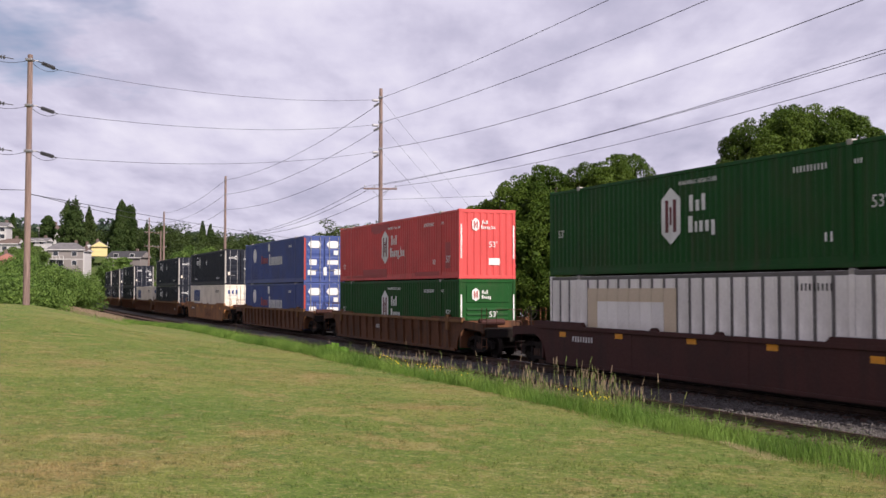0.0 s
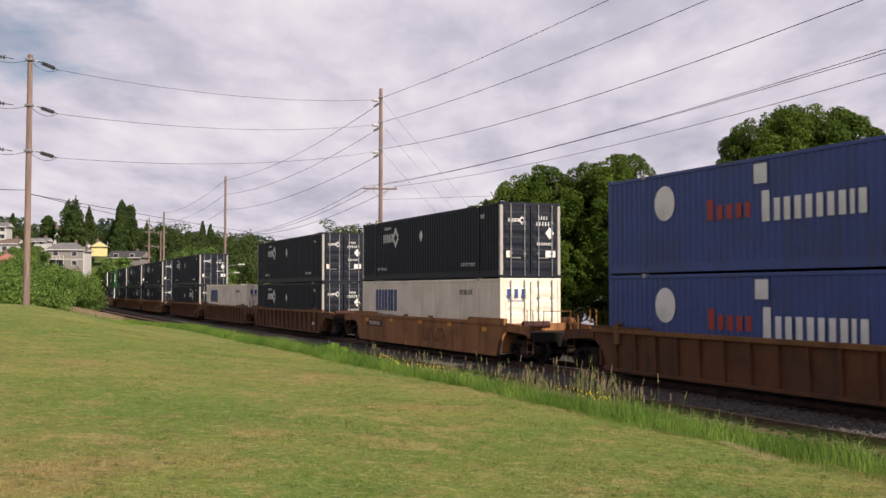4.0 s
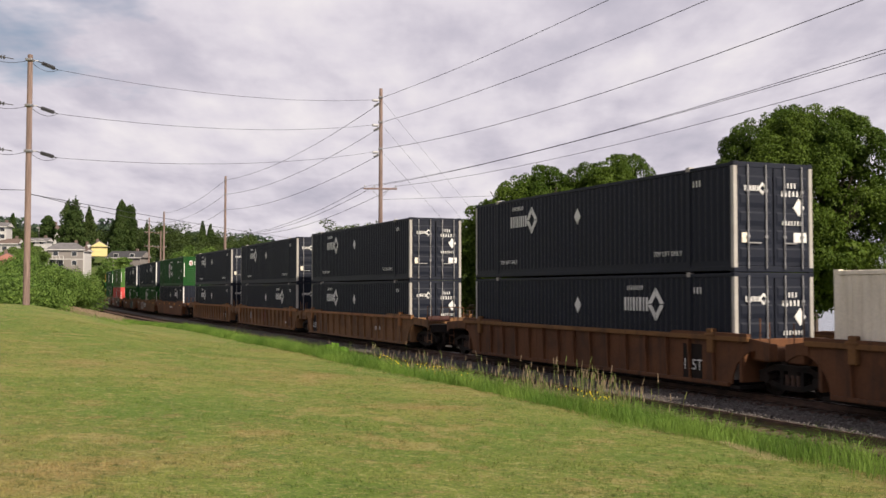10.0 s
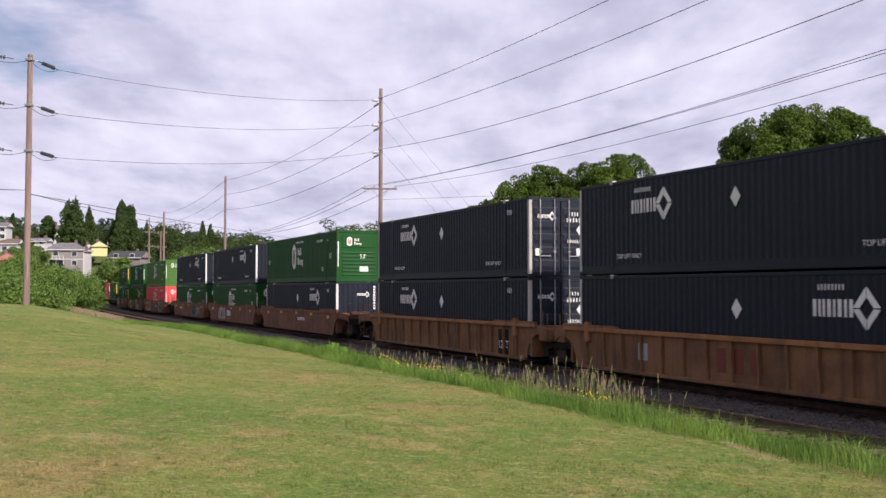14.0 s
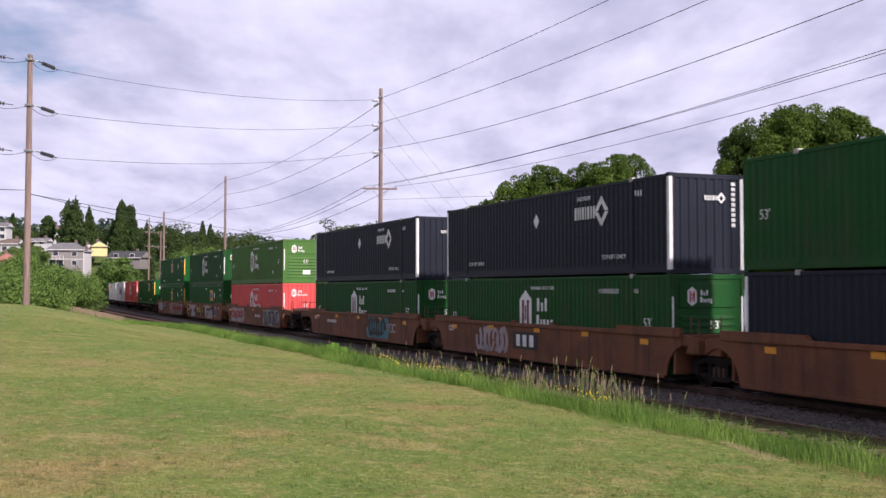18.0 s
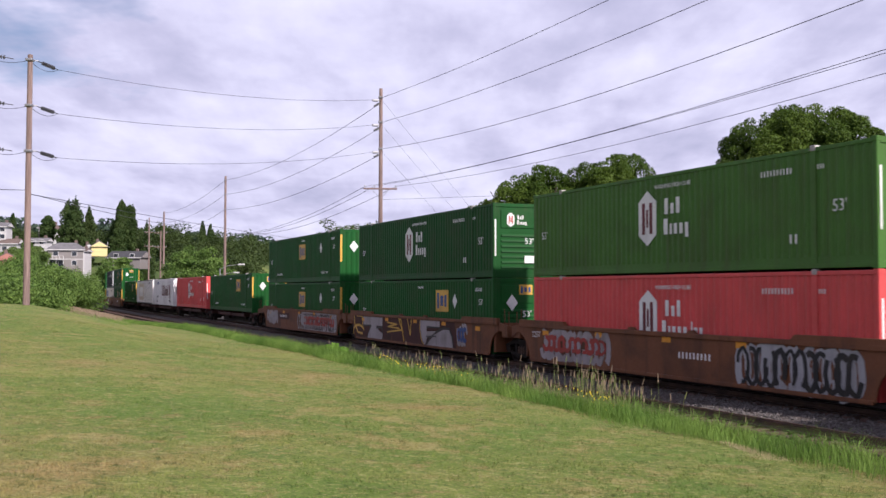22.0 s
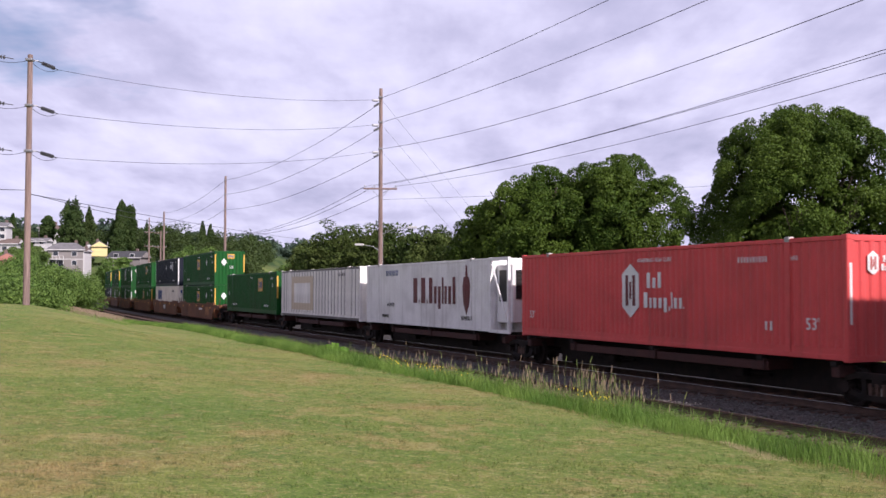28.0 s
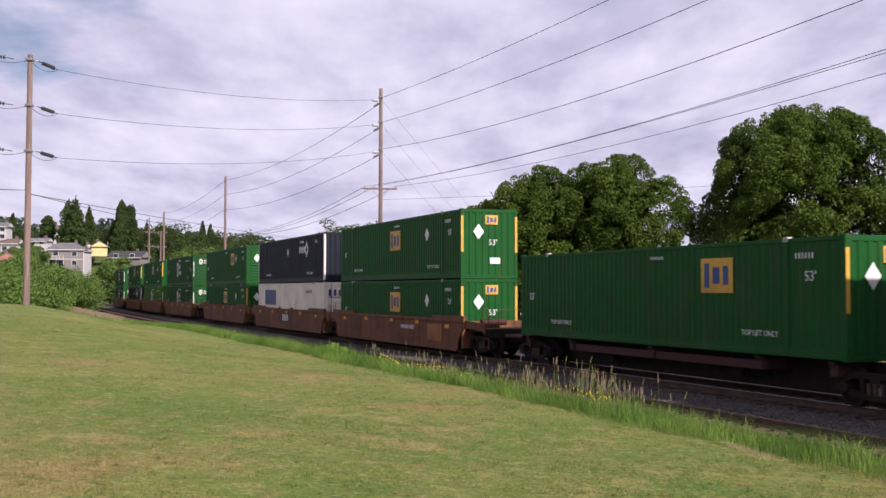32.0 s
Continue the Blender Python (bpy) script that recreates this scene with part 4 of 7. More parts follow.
def mark_umax(root, logo_u, low=False, end_rods=True):
    umax_mark(root, logo_u, 2.02, 0.86)
    number_row(root, logo_u - 0.1, 2.5, 0.16, 8)
    diamond(root, 0.0, 1.95, 0.8)
    word(root, "TOP LIFT ONLY", 5.1, 0.55, 0.20)
    word(root, "TOP LIFT ONLY", -5.1, 0.55, 0.20)
    number_row(root, 6.5, 2.42, 0.2, 3)
    umax_mark(root, -0.72 if end_rods else 0.15, 2.2, 0.30, end_at)
    if end_rods:
        number_row(root, 0.52, 2.3, 0.16, 4, at=end_at)
        number_row(root, 0.58, 2.08, 0.18, 6, at=end_at)
        diamond(root, 0.82, 1.72, 0.72, at=end_at)
        number_row(root, 0.58, 1.3, 0.14, 7, at=end_at)
        part("label_plate", shared(("lpu",), lambda: plate(0.42, 0.26, "clean_white", "label_plate")), "clean_white", root, m=end_at(0.85, 0.92))
        part("label_plate", shared(("lpu2",), lambda: plate(0.2, 0.26, "cream", "label_plate")), "cream", root, m=end_at(-0.95, 0.9))
    else:
        for k in range(9):
            part("marking", shared(("vnum",), lambda: plate(0.13, 0.10, "clean_white")), "clean_white", root, m=end_at(0.92, 2.62 - 0.15 * k))


def mark_emp(root, u=0.4, z=1.88, placard=True):
    emp_mark(root, u, z, 1.0)
    if placard:
        diamond(root, 4.4, 1.98, 0.9)
    number_row(root, 6.75, 2.45, 0.16, 6)
    word(root, "TOP LIFT ONLY", 5.1, 0.55, 0.20)
    word(root, "TOP LIFT ONLY", -5.1, 0.55, 0.20)
    word(root, "53'", 6.95, 1.95, 0.34)
    word(root, "53'", -7.2, 1.4, 0.34)
    number_row(root, 0.6, 2.55, 0.1, 10)
    emp_mark(root, 0.1, 2.45, 0.42, end_at)
    diamond(root, -0.5, 1.95, 0.95, at=end_at)
    word(root, "53'", 0.15, 1.5, 0.34, at=end_at)
    part("label_plate", shared(("lpe",), lambda: plate(0.46, 0.26, "clean_white", "label_plate")), "clean_white", root, m=end_at(0.25, 0.75))


def make_container(kind):
    if kind == "hub_green":
        r = container("green", "panel_ribs", "", "dark green ribbed steel container with white badge")
        mark_hub(r, False)
    elif kind == "hub_lime":
        r = container("lime", "panel_ribs", "", "faded leaf-green ribbed container with white badge")
        mark_hub(r, False)
    elif kind == "hub_red":
        r = container("red", "ribs", "", "faded red ribbed container with white badge")
        mark_hub(r, True, z53=0.82)
    elif kind == "hub_red_patched":
        r = container("red", "ribs", "", "faded red ribbed container with darker repainted patches")
        mark_hub(r, True, z53=0.82)
        for u, z, w, h in ((-2.4, 0.36, 3.6, 0.42), (-4.2, 0.20, 5.5, 0.14), (-1.6, 2.60, 2.6, 0.30), (-2.0, 2.42, 1.2, 0.16), (4.6, 0.24, 3.0, 0.20), (6.9, 1.0, 0.5, 1.1)):
            part("repaint_patch", plate(w, h, "red_patch", "repaint_patch", d=0.002), "red_patch", r, "darker red repainted patch", side_at(u, z, -0.006))
    elif kind == "umax_doors":
        r = container("navy", "doors_navy", "", "dark navy container with white-edged doors and locking rods")
        mark_umax(r, -4.25)
    elif kind == "umax_doors_right":
        r = container("navy", "doors_navy", "", "dark navy container, logo towards its door end")
        mark_umax(r, 3.5)
    elif kind == "umax_ribs":
        r = container("navy", "ribs_white", "", "dark navy ribbed container with white corner posts")
        mark_umax(r, 3.4, end_rods=False)
    elif kind == "emp":
        r = container("emp", "ribs_gold_edge", "", "bright green ribbed container with gold panel and stripes")
        mark_emp(r)
    elif kind == "emp_plain":
        r = container("emp", "panel_ribs", "", "bright green ribbed container with gold panel")
        mark_emp(r, 3.05, 1.98)
    elif kind == "emp_single":
        r = container("emp", "ribs_gold_edge", "", "bright green ribbed container, gold panel near its front")
        mark_emp(r, 3.4, 2.02, False)
    elif kind == "pacer":
        r = container("blue", "doors_blue", "", "faded blue container with white markings and rod doors")
        part("round_mark", shared(("disc",), lambda: Shape().extrude([(0.5 * math.cos(t * math.pi / 10), 0.5 * math.sin(t * math.pi / 10)) for t in range(20)], (-0.006, 0.002)).mesh("round_mark", M["white"])), "white", r, m=side_at(-5.0, 2.0))
        bars(r, "logo_red", [0.40, 0.36, 0.36, 0.36, 0.32], 0.62, side_at(-2.1, 1.66), 0.05, 0.66, ((0, 1), (0, 0.7), (0, 0.7), (0, 0.7), (0, 0.7)))
        bars(r, "clean_white", [0.46, 0.34, 0.36, 0.36, 0.36, 0.34, 0.34, 0.36, 0.22, 0.38], 0.86, side_at(1.0, 1.62), 0.02, 0.62, ((0, 1),) + ((0, 0.72),) * 9)
        part("marking", shared(("psq",), lambda: plate(0.5, 0.5, "clean_white")), "clean_white", r, m=side_at(-0.8, 2.45))
        number_row(r, 4.8, 2.35, 0.18, 6)
        for u in (-0.62, 0.55):
            part("label_plate", shared(("phex",), lambda: plate(0, 0, "clean_white", "label_plate", [(-0.42, 0), (-0.26, 0.22), (0.26, 0.22), (0.42, 0), (0.26, -0.22), (-0.26, -0.22)])), "clean_white", r, m=end_at(u, 2.35))
        for u, z, a, c in ((0.75, 1.85, 0.3, 0.28), (-0.72, 1.25, 0.46, 0.34), (0.55, 1.25, 0.7, 0.26), (-0.8, 0.62, 0.5, 0.3), (0.85, 0.66, 0.44, 0.34), (0.05, 0.7, 0.2, 0.5)):
            part("label_plate", plate(a, c, "clean_white", "label_plate"), "clean_white", r, m=end_at(u, z))
        for y in (-1, 1):
            part("red_stripe", shared(("rs", y), lambda y=y: Shape().box(HX + 0.006, y * HY - 0.06 * (y + 1), 0.15, HX + 0.012, y * HY + 0.06 * (1 - y), CH - 0.15).mesh("red_stripe", M["logo_red"])), "logo_red", r, "red corner stripe")
    elif kind == "csx":
        r = container("cream", "doors_cream", "", "cream-white ribbed container with blue markings")
        bars(r, "logo_blue", [0.42, 0.40, 0.34, 0.46, 0.34, 0.42, 0.46], 1.12, side_at(-4.55, 1.96), 0.03, 0.80)
        word(r, "INTERMODAL", -4.5, 1.12, 0.46, "logo_blue")
        number_row(r, 4.9, 2.35, 0.24, 8, "black")
        bars(r, "logo_blue", [0.28, 0.25, 0.3], 0.40, end_at(-0.62, 2.3), 0.10)
        part("marking", shared(("csxe2",), lambda: blocks("marking", "logo_blue", [0.07] * 9, 0.1)), "logo_blue", r, m=end_at(-0.62, 2.02))
        number_row(r, 0.5, 1.2, 0.1, 6, "black", at=end_at)
    elif kind == "panels":
        r = container("steel_grey", "ribs", "panels", "white-panelled container with dark upright posts")
        for i in range(26):
            u = -HX + 0.42 + i * (CL - 0.84) / 25
            part("panel", shared(("pan",), lambda: Shape().box(-0.24, -HY - 0.006, 0.165, 0.24, -HY + 0.02, CH - 0.135, 0.006).mesh("panel", M["panel_white"])), "panel_white", r, m=Matrix.Translation((u, 0, 0)))
        for i in range(4, 12):
            u = -HX + 0.42 + i * (CL - 0.84) / 25
            part("patch", shared(("patch",), lambda: plate(0.60, 2.05, "tan_patch", "patch")), "tan_patch", r, "tan repaint patch", side_at(u, 1.46, 0.004))
            if 4 < i < 11:
                part("patch", shared(("patch2",), lambda: plate(0.60, 1.22, "panel_white", "patch")), "panel_white", r, "white repaint patch", side_at(u, 1.47, 0.010))
        number_row(r, 4.9, 2.5, 0.2, 9, "black")
    elif kind == "cre":
        r = container("white", "ribs", "", "smooth white refrigerated container with maroon lettering blocks", "refrigerated container")
        bars(r, "maroon", [0.80, 0.16, 0.80, 0.16, 0.62, 0.44, 0.46, 0.26, 0.36, 0.46, 0.44], 1.25, side_at(1.7, 1.62), 0.04, 0.66, ((0, 1), (0, 0.14), (0, 1), (0, 0.14), (0, 1), (0, 0.66), (-0.2, 0.66), (0, 1), (0, 0.66), (0, 0.66), (0, 1)))
        part("crest", shared(("crest",), lambda: Shape().extrude([(-0.3, -0.6), (0, -1.0), (0.3, -0.6), (0.42, 0.1), (0.28, 0.5), (0.1, 0.55), (0.06, 1.0), (-0.06, 1.0), (-0.1, 0.55), (-0.28, 0.5), (-0.42, 0.1)], (-0.006, 0.002)).box(-0.2, -0.012, -0.45, -0.06, -0.005, 0.2).box(0.06, -0.012, -0.45, 0.2, -0.005, 0.2).mesh("crest", M["maroon"])), "maroon", r, "dark maroon crest shape", side_at(5.6, 1.65))
        number_row(r, -4.0, 2.45, 0.3, 9, "logo_blue")
        number_row(r, -4.2, 0.95, 0.2, 8, "black")
        number_row(r, 5.6, 0.5, 0.2, 9, "black")
        number_row(r, -5.0, 0.4, 0.18, 8, "black")
        for ch in r.children:
            ch.matrix_basis = Matrix.Translation((-0.78, 0, 0)) @ Matrix.Diagonal((0.904, 1, 1, 1)) @ ch.matrix_basis
        for y in (-HY + 0.06, HY - 0.06):
            for z in (0.06, CH - 0.07):
                part("nose_rail", Shape().box(HX - 1.56, y - 0.06, z - 0.06, HX, y + 0.06, z + 0.06, 0.01), "white", r)
            part("nose_post", Shape().box(HX - 0.12, y - 0.06, 0.1, HX, y + 0.06, CH - 0.12, 0.01), "white", r)
            part("nose_brace", Shape().tube((HX - 1.5, y, 2.6), (HX - 0.1, y, 0.3), 0.035, n=6), "white", r)
        unit = part("cooling_unit", Shape().box(HX - 1.56, -1.0, 0.4, HX - 0.25, 1.0, 2.6, 0.03), "white", r, "white cooling unit with dark grille")
        part("grille", Shape().box(HX - 0.25, -0.85, 1.3, HX - 0.22, 0.85, 2.4, 0.01).box(HX - 1.3, -1.03, 1.2, HX - 0.4, -1.0, 2.4, 0.01), "black", unit)
        for k in range(6):
            part("grille_slat", shared(("slat",), lambda: Shape().box(HX - 0.22, -0.82, 0, HX - 0.2, 0.82, 0.05).mesh("grille_slat", M["soot"])), "soot", unit, m=Matrix.Translation((0, 0, 1.62 + k * 0.13)))
    return r


M["post_grey"] = paint("worn_pale_posts", (0.42, 0.40, 0.37), dirt=(0.12, 0.10, 0.08), streak=0.5, dirt_amt=0.5)
M["steel_grey"] = paint("dull_grey_posts", (0.135, 0.125, 0.122), rough=0.6)
M["panel_white"] = paint("chalky_white_panels", (0.84, 0.80, 0.76), dirt=(0.30, 0.25, 0.20), vary=0.08)


# ---- train: wagons ----
def wheel_mesh():
    sh = Shape()
    prof = [(0.0, 0.10), (0.0, 0.14), (0.05, 0.16), (0.06, 0.36), (0.0, 0.40), (0.0, 0.457), (0.10, 0.462), (0.105, 0.485), (0.135, 0.485), (0.14, 0.40), (0.085, 0.36), (0.09, 0.14), (0.12, 0.12), (0.12, 0.10)]
    n = 20
    vs = [(r * math.cos(2 * math.pi * i / n), u, r * math.sin(2 * math.pi * i / n)) for u, r in prof for i in range(n)]
    fs = []
    for k in range(len(prof) - 1):
        for i in range(n):
            j = (i + 1) % n
            fs.append((k * n + i, k * n + j, k * n + n + j, k * n + n + i))
    fs += [tuple(range(n)), tuple(range(len(vs) - 1, len(vs) - n - 1, -1))]
    return sh.add(vs, fs).mesh("wheel", M["soot"])


def wheelset_mesh():
    """Two wheels pressed on one axle."""
    me = wheel_mesh()
    sh = Shape().tube((0, -0.95, 0), (0, 0.95, 0), 0.085, n=10)
    for y, turn in ((-0.82, 1), (0.82, -1)):
        sh.add([(v.co.x, y + turn * v.co.y, v.co.z) for v in me.vertices], [tuple(p.vertices) for p in me.polygons])
    bpy.data.meshes.remove(me)
    return sh.mesh("wheelset", M["soot"])


WHEELSETS = []


def truck(parent, x):
    """A two-axle truck: bolster, two cast side frames with springs, axles and four wheels."""
    t = part("truck", shared(("bolster",), lambda: Shape().box(-0.2, -1.05, 0.5, 0.2, 1.05, 0.78, 0.04).box(-0.6, -0.2, 0.7, 0.6, 0.2, 0.9, 0.05).mesh("truck", M["soot"])), "soot", parent, "oily black cast steel truck", Matrix.Translation((x, 0, 0)))
    def side(y):
        sh = Shape()
        for (x0, z0), (x1, z1), wd in (((-1.2, 0.56), (-0.6, 0.74), 0.13), ((-0.65, 0.74), (0.65, 0.74), 0.14), ((0.6, 0.74), (1.2, 0.56), 0.13), ((-1.05, 0.44), (-0.4, 0.27), 0.12), ((-0.45, 0.26), (0.45, 0.26), 0.12), ((0.4, 0.27), (1.05, 0.44), 0.12), ((-0.36, 0.26), (-0.36, 0.74), 0.12), ((0.36, 0.26), (0.36, 0.74), 0.12), ((-1.08, 0.36), (-1.08, 0.6), 0.22), ((1.08, 0.36), (1.08, 0.6), 0.22)):
            d = Vector((x1 - x0, z1 - z0)).normalized()
            nn = Vector((-d.y, d.x)) * wd / 2
            a, b = Vector((x0, z0)), Vector((x1, z1))
            sh.extrude([tuple(a - nn), tuple(b - nn), tuple(b + nn), tuple(a + nn)], (y - 0.08, y + 0.08))
        return sh
    for y in (-1.0, 1.0):
        part("side_frame", shared(("sframe", y), lambda y=y: side(y).tube((-0.89, y - 0.13, 0.457), (-0.89, y + 0.13, 0.457), 0.13, n=10).tube((0.89, y - 0.13, 0.457), (0.89, y + 0.13, 0.457), 0.13, n=10).mesh("side_frame", M["soot"])), "soot", t)
        for k in (-0.2, 0.0, 0.2):
            part("spring", shared(("spring", y), lambda y=y: Shape().tube((0, y - 0.1 * (1 if y > 0 else -1) + (0.12 if y > 0 else -0.12), 0.3), (0, y + (0.02 if y > 0 else -0.02), 0.58), 0.06, n=8).mesh("spring", M["railrust"])), "railrust", t, m=Matrix.Translation((k, 0, 0)))
    for dx in (-0.89, 0.89):
        ws = part("wheelset", shared(("wheelset",), wheelset_mesh), "soot", t, m=Matrix.Translation((dx, 0, 0.457)))
        WHEELSETS.append((ws, dx))
    return t


def coupler(parent, x, sg):
    part("coupler", shared(("coup", sg), lambda: Shape().box(0, -0.12, 0.78, sg * 0.75, 0.12, 0.98, 0.03).box(sg * 0.72, -0.18, 0.72, sg * 1.0, 0.2, 1.02, 0.05).box(sg * 0.95, -0.05, 0.74, sg * 1.08, 0.19, 1.0, 0.04).mesh("coupler", M["soot"])), "soot", parent, m=Matrix.Translation((x, 0, 0)))


def end_gear(root, sg, mat, brake):
    """Crossover platform, handrails, ladder and, at one end, the brake stand."""
    x0 = sg * (HX + 0.45)
    x1 = sg * (HX + 2.75)
    plat = part("end_platform", shared((mat, sg, "plat"), lambda: Shape().box(x0, -1.25, 1.02, x1, 1.25, 1.12, 0.02).box(x0, -0.35, 0.62, x1, 0.35, 1.02, 0.03).box(x1 - sg * 0.12, -1.35, 0.8, x1, 1.35, 1.15, 0.02).mesh("end_platform", M["soot"])), "soot", root)
    for y in (-1.3, 1.3):
        part("ladder", shared((mat, sg, y, "ladder"), lambda y=y: Shape().path([(x1 - sg * 0.1, y, 0.35), (x1 - sg * 0.1, y, 1.95), (x1 - sg * 0.55, y, 1.95), (x1 - sg * 0.55, y, 0.35)], 0.018).tube((x1 - sg * 0.1, y, 0.45), (x1 - sg * 0.55, y, 0.45), 0.016, n=6).tube((x1 - sg * 0.1, y, 0.78), (x1 - sg * 0.55, y, 0.78), 0.016, n=6).tube((x1 - sg * 0.1, y, 1.5), (x1 - sg * 0.55, y, 1.5), 0.016, n=6).mesh("ladder", M[mat])), mat, root)
    part("handrail", shared((mat, sg, "hrail"), lambda: Shape().path([(x1 - sg * 0.05, -0.9, 1.1), (x1 - sg * 0.05, -0.9, 1.9), (x1 - sg * 0.05, 0.2, 1.9), (x1 - sg * 0.05, 0.2, 1.1)], 0.018).path([(x1 - sg * 0.05, 0.5, 1.1), (x1 - sg * 0.05, 0.5, 1.75)], 0.02).mesh("handrail", M[mat])), mat, root)
    if brake:
        part("brake_wheel", shared(("bw", sg), lambda: Shape().path([(x1 - sg * 0.3 + 0, 0.75 + 0.26 * math.cos(t * math.pi / 6), 1.75 + 0.26 * math.sin(t * math.pi / 6)) for t in range(13)], 0.018, 5).tube((x1 - sg * 0.3, 0.49, 1.75), (x1 - sg * 0.3, 1.01, 1.75), 0.014, n=5).tube((x1 - sg * 0.3, 0.75, 1.49), (x1 - sg * 0.3, 0.75, 2.01), 0.014, n=5).tube((x1 - sg * 0.3, 0.75, 1.1), (x1 - sg * 0.3, 0.75, 1.75), 0.03, n=6).mesh("brake_wheel", M["soot"])), "soot", root)
        part("air_tank", shared(("tank", sg), lambda: Shape().tube((x0 + sg * 0.35, -0.75, 1.36), (x0 + sg * 0.35, 0.35, 1.36), 0.13, n=12).mesh("air_tank", M["oxide"])), "oxide", root)


def sprayed(root, out, fills):
    """Graffiti on a wagon's near side: filled shapes and thick strokes. fills: (paint, stroke width or 0, corners along and up)."""
    for k, (mat, width, pts) in enumerate(fills):
        sh = Shape()
        if not width:
            sh.extrude(pts, (-0.003, 0.0))
        else:
            for (x0, z0), (x1, z1) in zip(pts[:-1], pts[1:]):
                d = Vector((x1 - x0, z1 - z0))
                if d.length > 1e-4:
                    nn = Vector((-d.y, d.x)).normalized() * width / 2
                    a, b = Vector((x0, z0)) - d.normalized() * width * 0.35, Vector((x1, z1)) + d.normalized() * width * 0.35
                    sh.extrude([tuple(a - nn), tuple(b - nn), tuple(b + nn), tuple(a + nn)], (-0.003, 0.0))
        part("graffiti", sh, mat, root, "sprayed graffiti shape", Matrix.Translation((0, -1.4635 - out - 0.0015 * k, 0)))


def curve(x0, z0, rx, rz, a0, a1, n=10):
    return [(x0 + rx * math.cos(radians(a0 + (a1 - a0) * i / n)), z0 + rz * math.sin(radians(a0 + (a1 - a0) * i / n))) for i in range(n + 1)]


BIG_SHAPES = [
    ("oxide", 0, [(-8.4, 1.36), (4.7, 1.36), (4.95, 0.7), (4.9, 0.22), (-7.9, 0.22), (-8.6, 0.8)]),
    ("dusty_silver", 0, [(-6.9, 1.32), (-3.98, 1.32), (-4.02, 0.92), (-6.85, 0.90)]),
    ("dusty_silver", 0, [(-5.6, 0.92), (-4.9, 0.92), (-4.55, 0.70), (-3.98, 0.55), (-4.05, 0.22), (-6.2, 0.22), (-6.1, 0.5)]),
    ("black", 0.07, [(-6.9, 0.88), (-5.65, 0.9), (-6.15, 0.45), (-6.3, 0.22)]), ("black", 0.10, [(-4.85, 0.82), (-4.1, 0.86), (-4.0, 0.6)]),
    ("gold", 0.12, curve(-7.6, 0.55, 0.85, 0.32, 200, 20)), ("gold", 0.10, [(-8.3, 1.3), (-8.25, 0.9), (-7.7, 0.5), (-7.0, 0.45)]), ("gold", 0.09, [(-7.9, 1.34), (-7.0, 1.34), (-6.95, 0.9)]),
    ("gold", 0.07, [(-3.3, 1.12), (-2.0, 1.06), (-3.2, 0.92), (-1.7, 0.88)]), ("gold", 0.07, [(-3.3, 0.66), (-1.3, 0.82), (-1.75, 1.34), (-1.45, 1.3), (-1.05, 0.3)]), ("gold", 0.07, [(-0.6, 1.34), (-0.25, 0.62), (-0.1, 1.36)]),
    ("dusty_silver", 0, [(0.95, 1.36), (3.2, 1.36), (3.2, 1.08), (1.75, 1.08), (1.72, 0.86), (2.75, 0.90), (2.7, 0.68), (1.8, 0.60), (1.55, 0.22), (1.2, 0.5), (1.0, 0.9)]),
    ("dusty_silver", 0, [(1.7, 0.24), (2.2, 0.55), (2.9, 0.82), (3.6, 1.0), (4.2, 1.0), (4.5, 0.7), (4.62, 0.22)]),
    ("black", 0.07, [(1.6, 0.24), (2.1, 0.58), (2.85, 0.88), (3.6, 1.06), (4.25, 1.06), (4.58, 0.72), (4.7, 0.22)]), ("gold", 0.05, [(0.98, 1.36), (0.92, 0.9), (1.15, 0.45), (1.5, 0.22)]),
    ("black", 0.06, [(1.78, 1.06), (3.2, 1.06)]), ("black", 0.06, [(1.75, 0.64), (2.75, 0.68)]),
]


def ribbon(pts, wd, out):
    """One bent stroke of paint of even width."""
    n = len(pts)
    vs = []
    for k, p in enumerate(pts):
        d = pts[min(k + 1, n - 1)] - pts[max(k - 1, 0)]
        nn = Vector((-d.y, d.x)).normalized() * wd
        vs += [(p.x - nn.x, -out, p.y - nn.y), (p.x + nn.x, -out, p.y + nn.y)]
    vs += [(x, 0.0, z) for x, _, z in vs]
    m = 2 * n
    fs = [(2 * k, 2 * k + 2, 2 * k + 3, 2 * k + 1) for k in range(n - 1)]
    fs += [(2 * k + j, 2 * k + 2 + j, m + 2 * k + 2 + j, m + 2 * k + j) for k in range(n - 1) for j in (0, 1)]
    fs += [(0, 1, m + 1, m), (m - 2, m - 1, 2 * m - 1, 2 * m - 2)]
    return Shape().add(vs, fs)


def scrawl(root, u, z, skin, w, h, mat, seed, out=0.0, bold=1.0):
    """Sprayed scribble: thick bent strokes of paint, no letters."""
    rr = random.Random(seed)
    n = max(3, int(w / 0.34))
    for i in range(n):
        cx = -w / 2 + (i + 0.5) * w / n
        a0 = rr.uniform(0, 6.28)
        pts = []
        for k in range(13):
            t = a0 + k * 0.40
            pts.append(Vector((cx + w / n * 0.62 * math.cos(t) * rr.uniform(0.85, 1.05), h * 0.5 * math.sin(t) * rr.uniform(0.85, 1.0))))
        part("graffiti", ribbon(pts, rr.uniform(0.045, 0.10) * bold, 0.004 + 0.0006 * i), mat, root, "sprayed scribble", Matrix.Translation((u, -skin + 0.002 - out, z)))


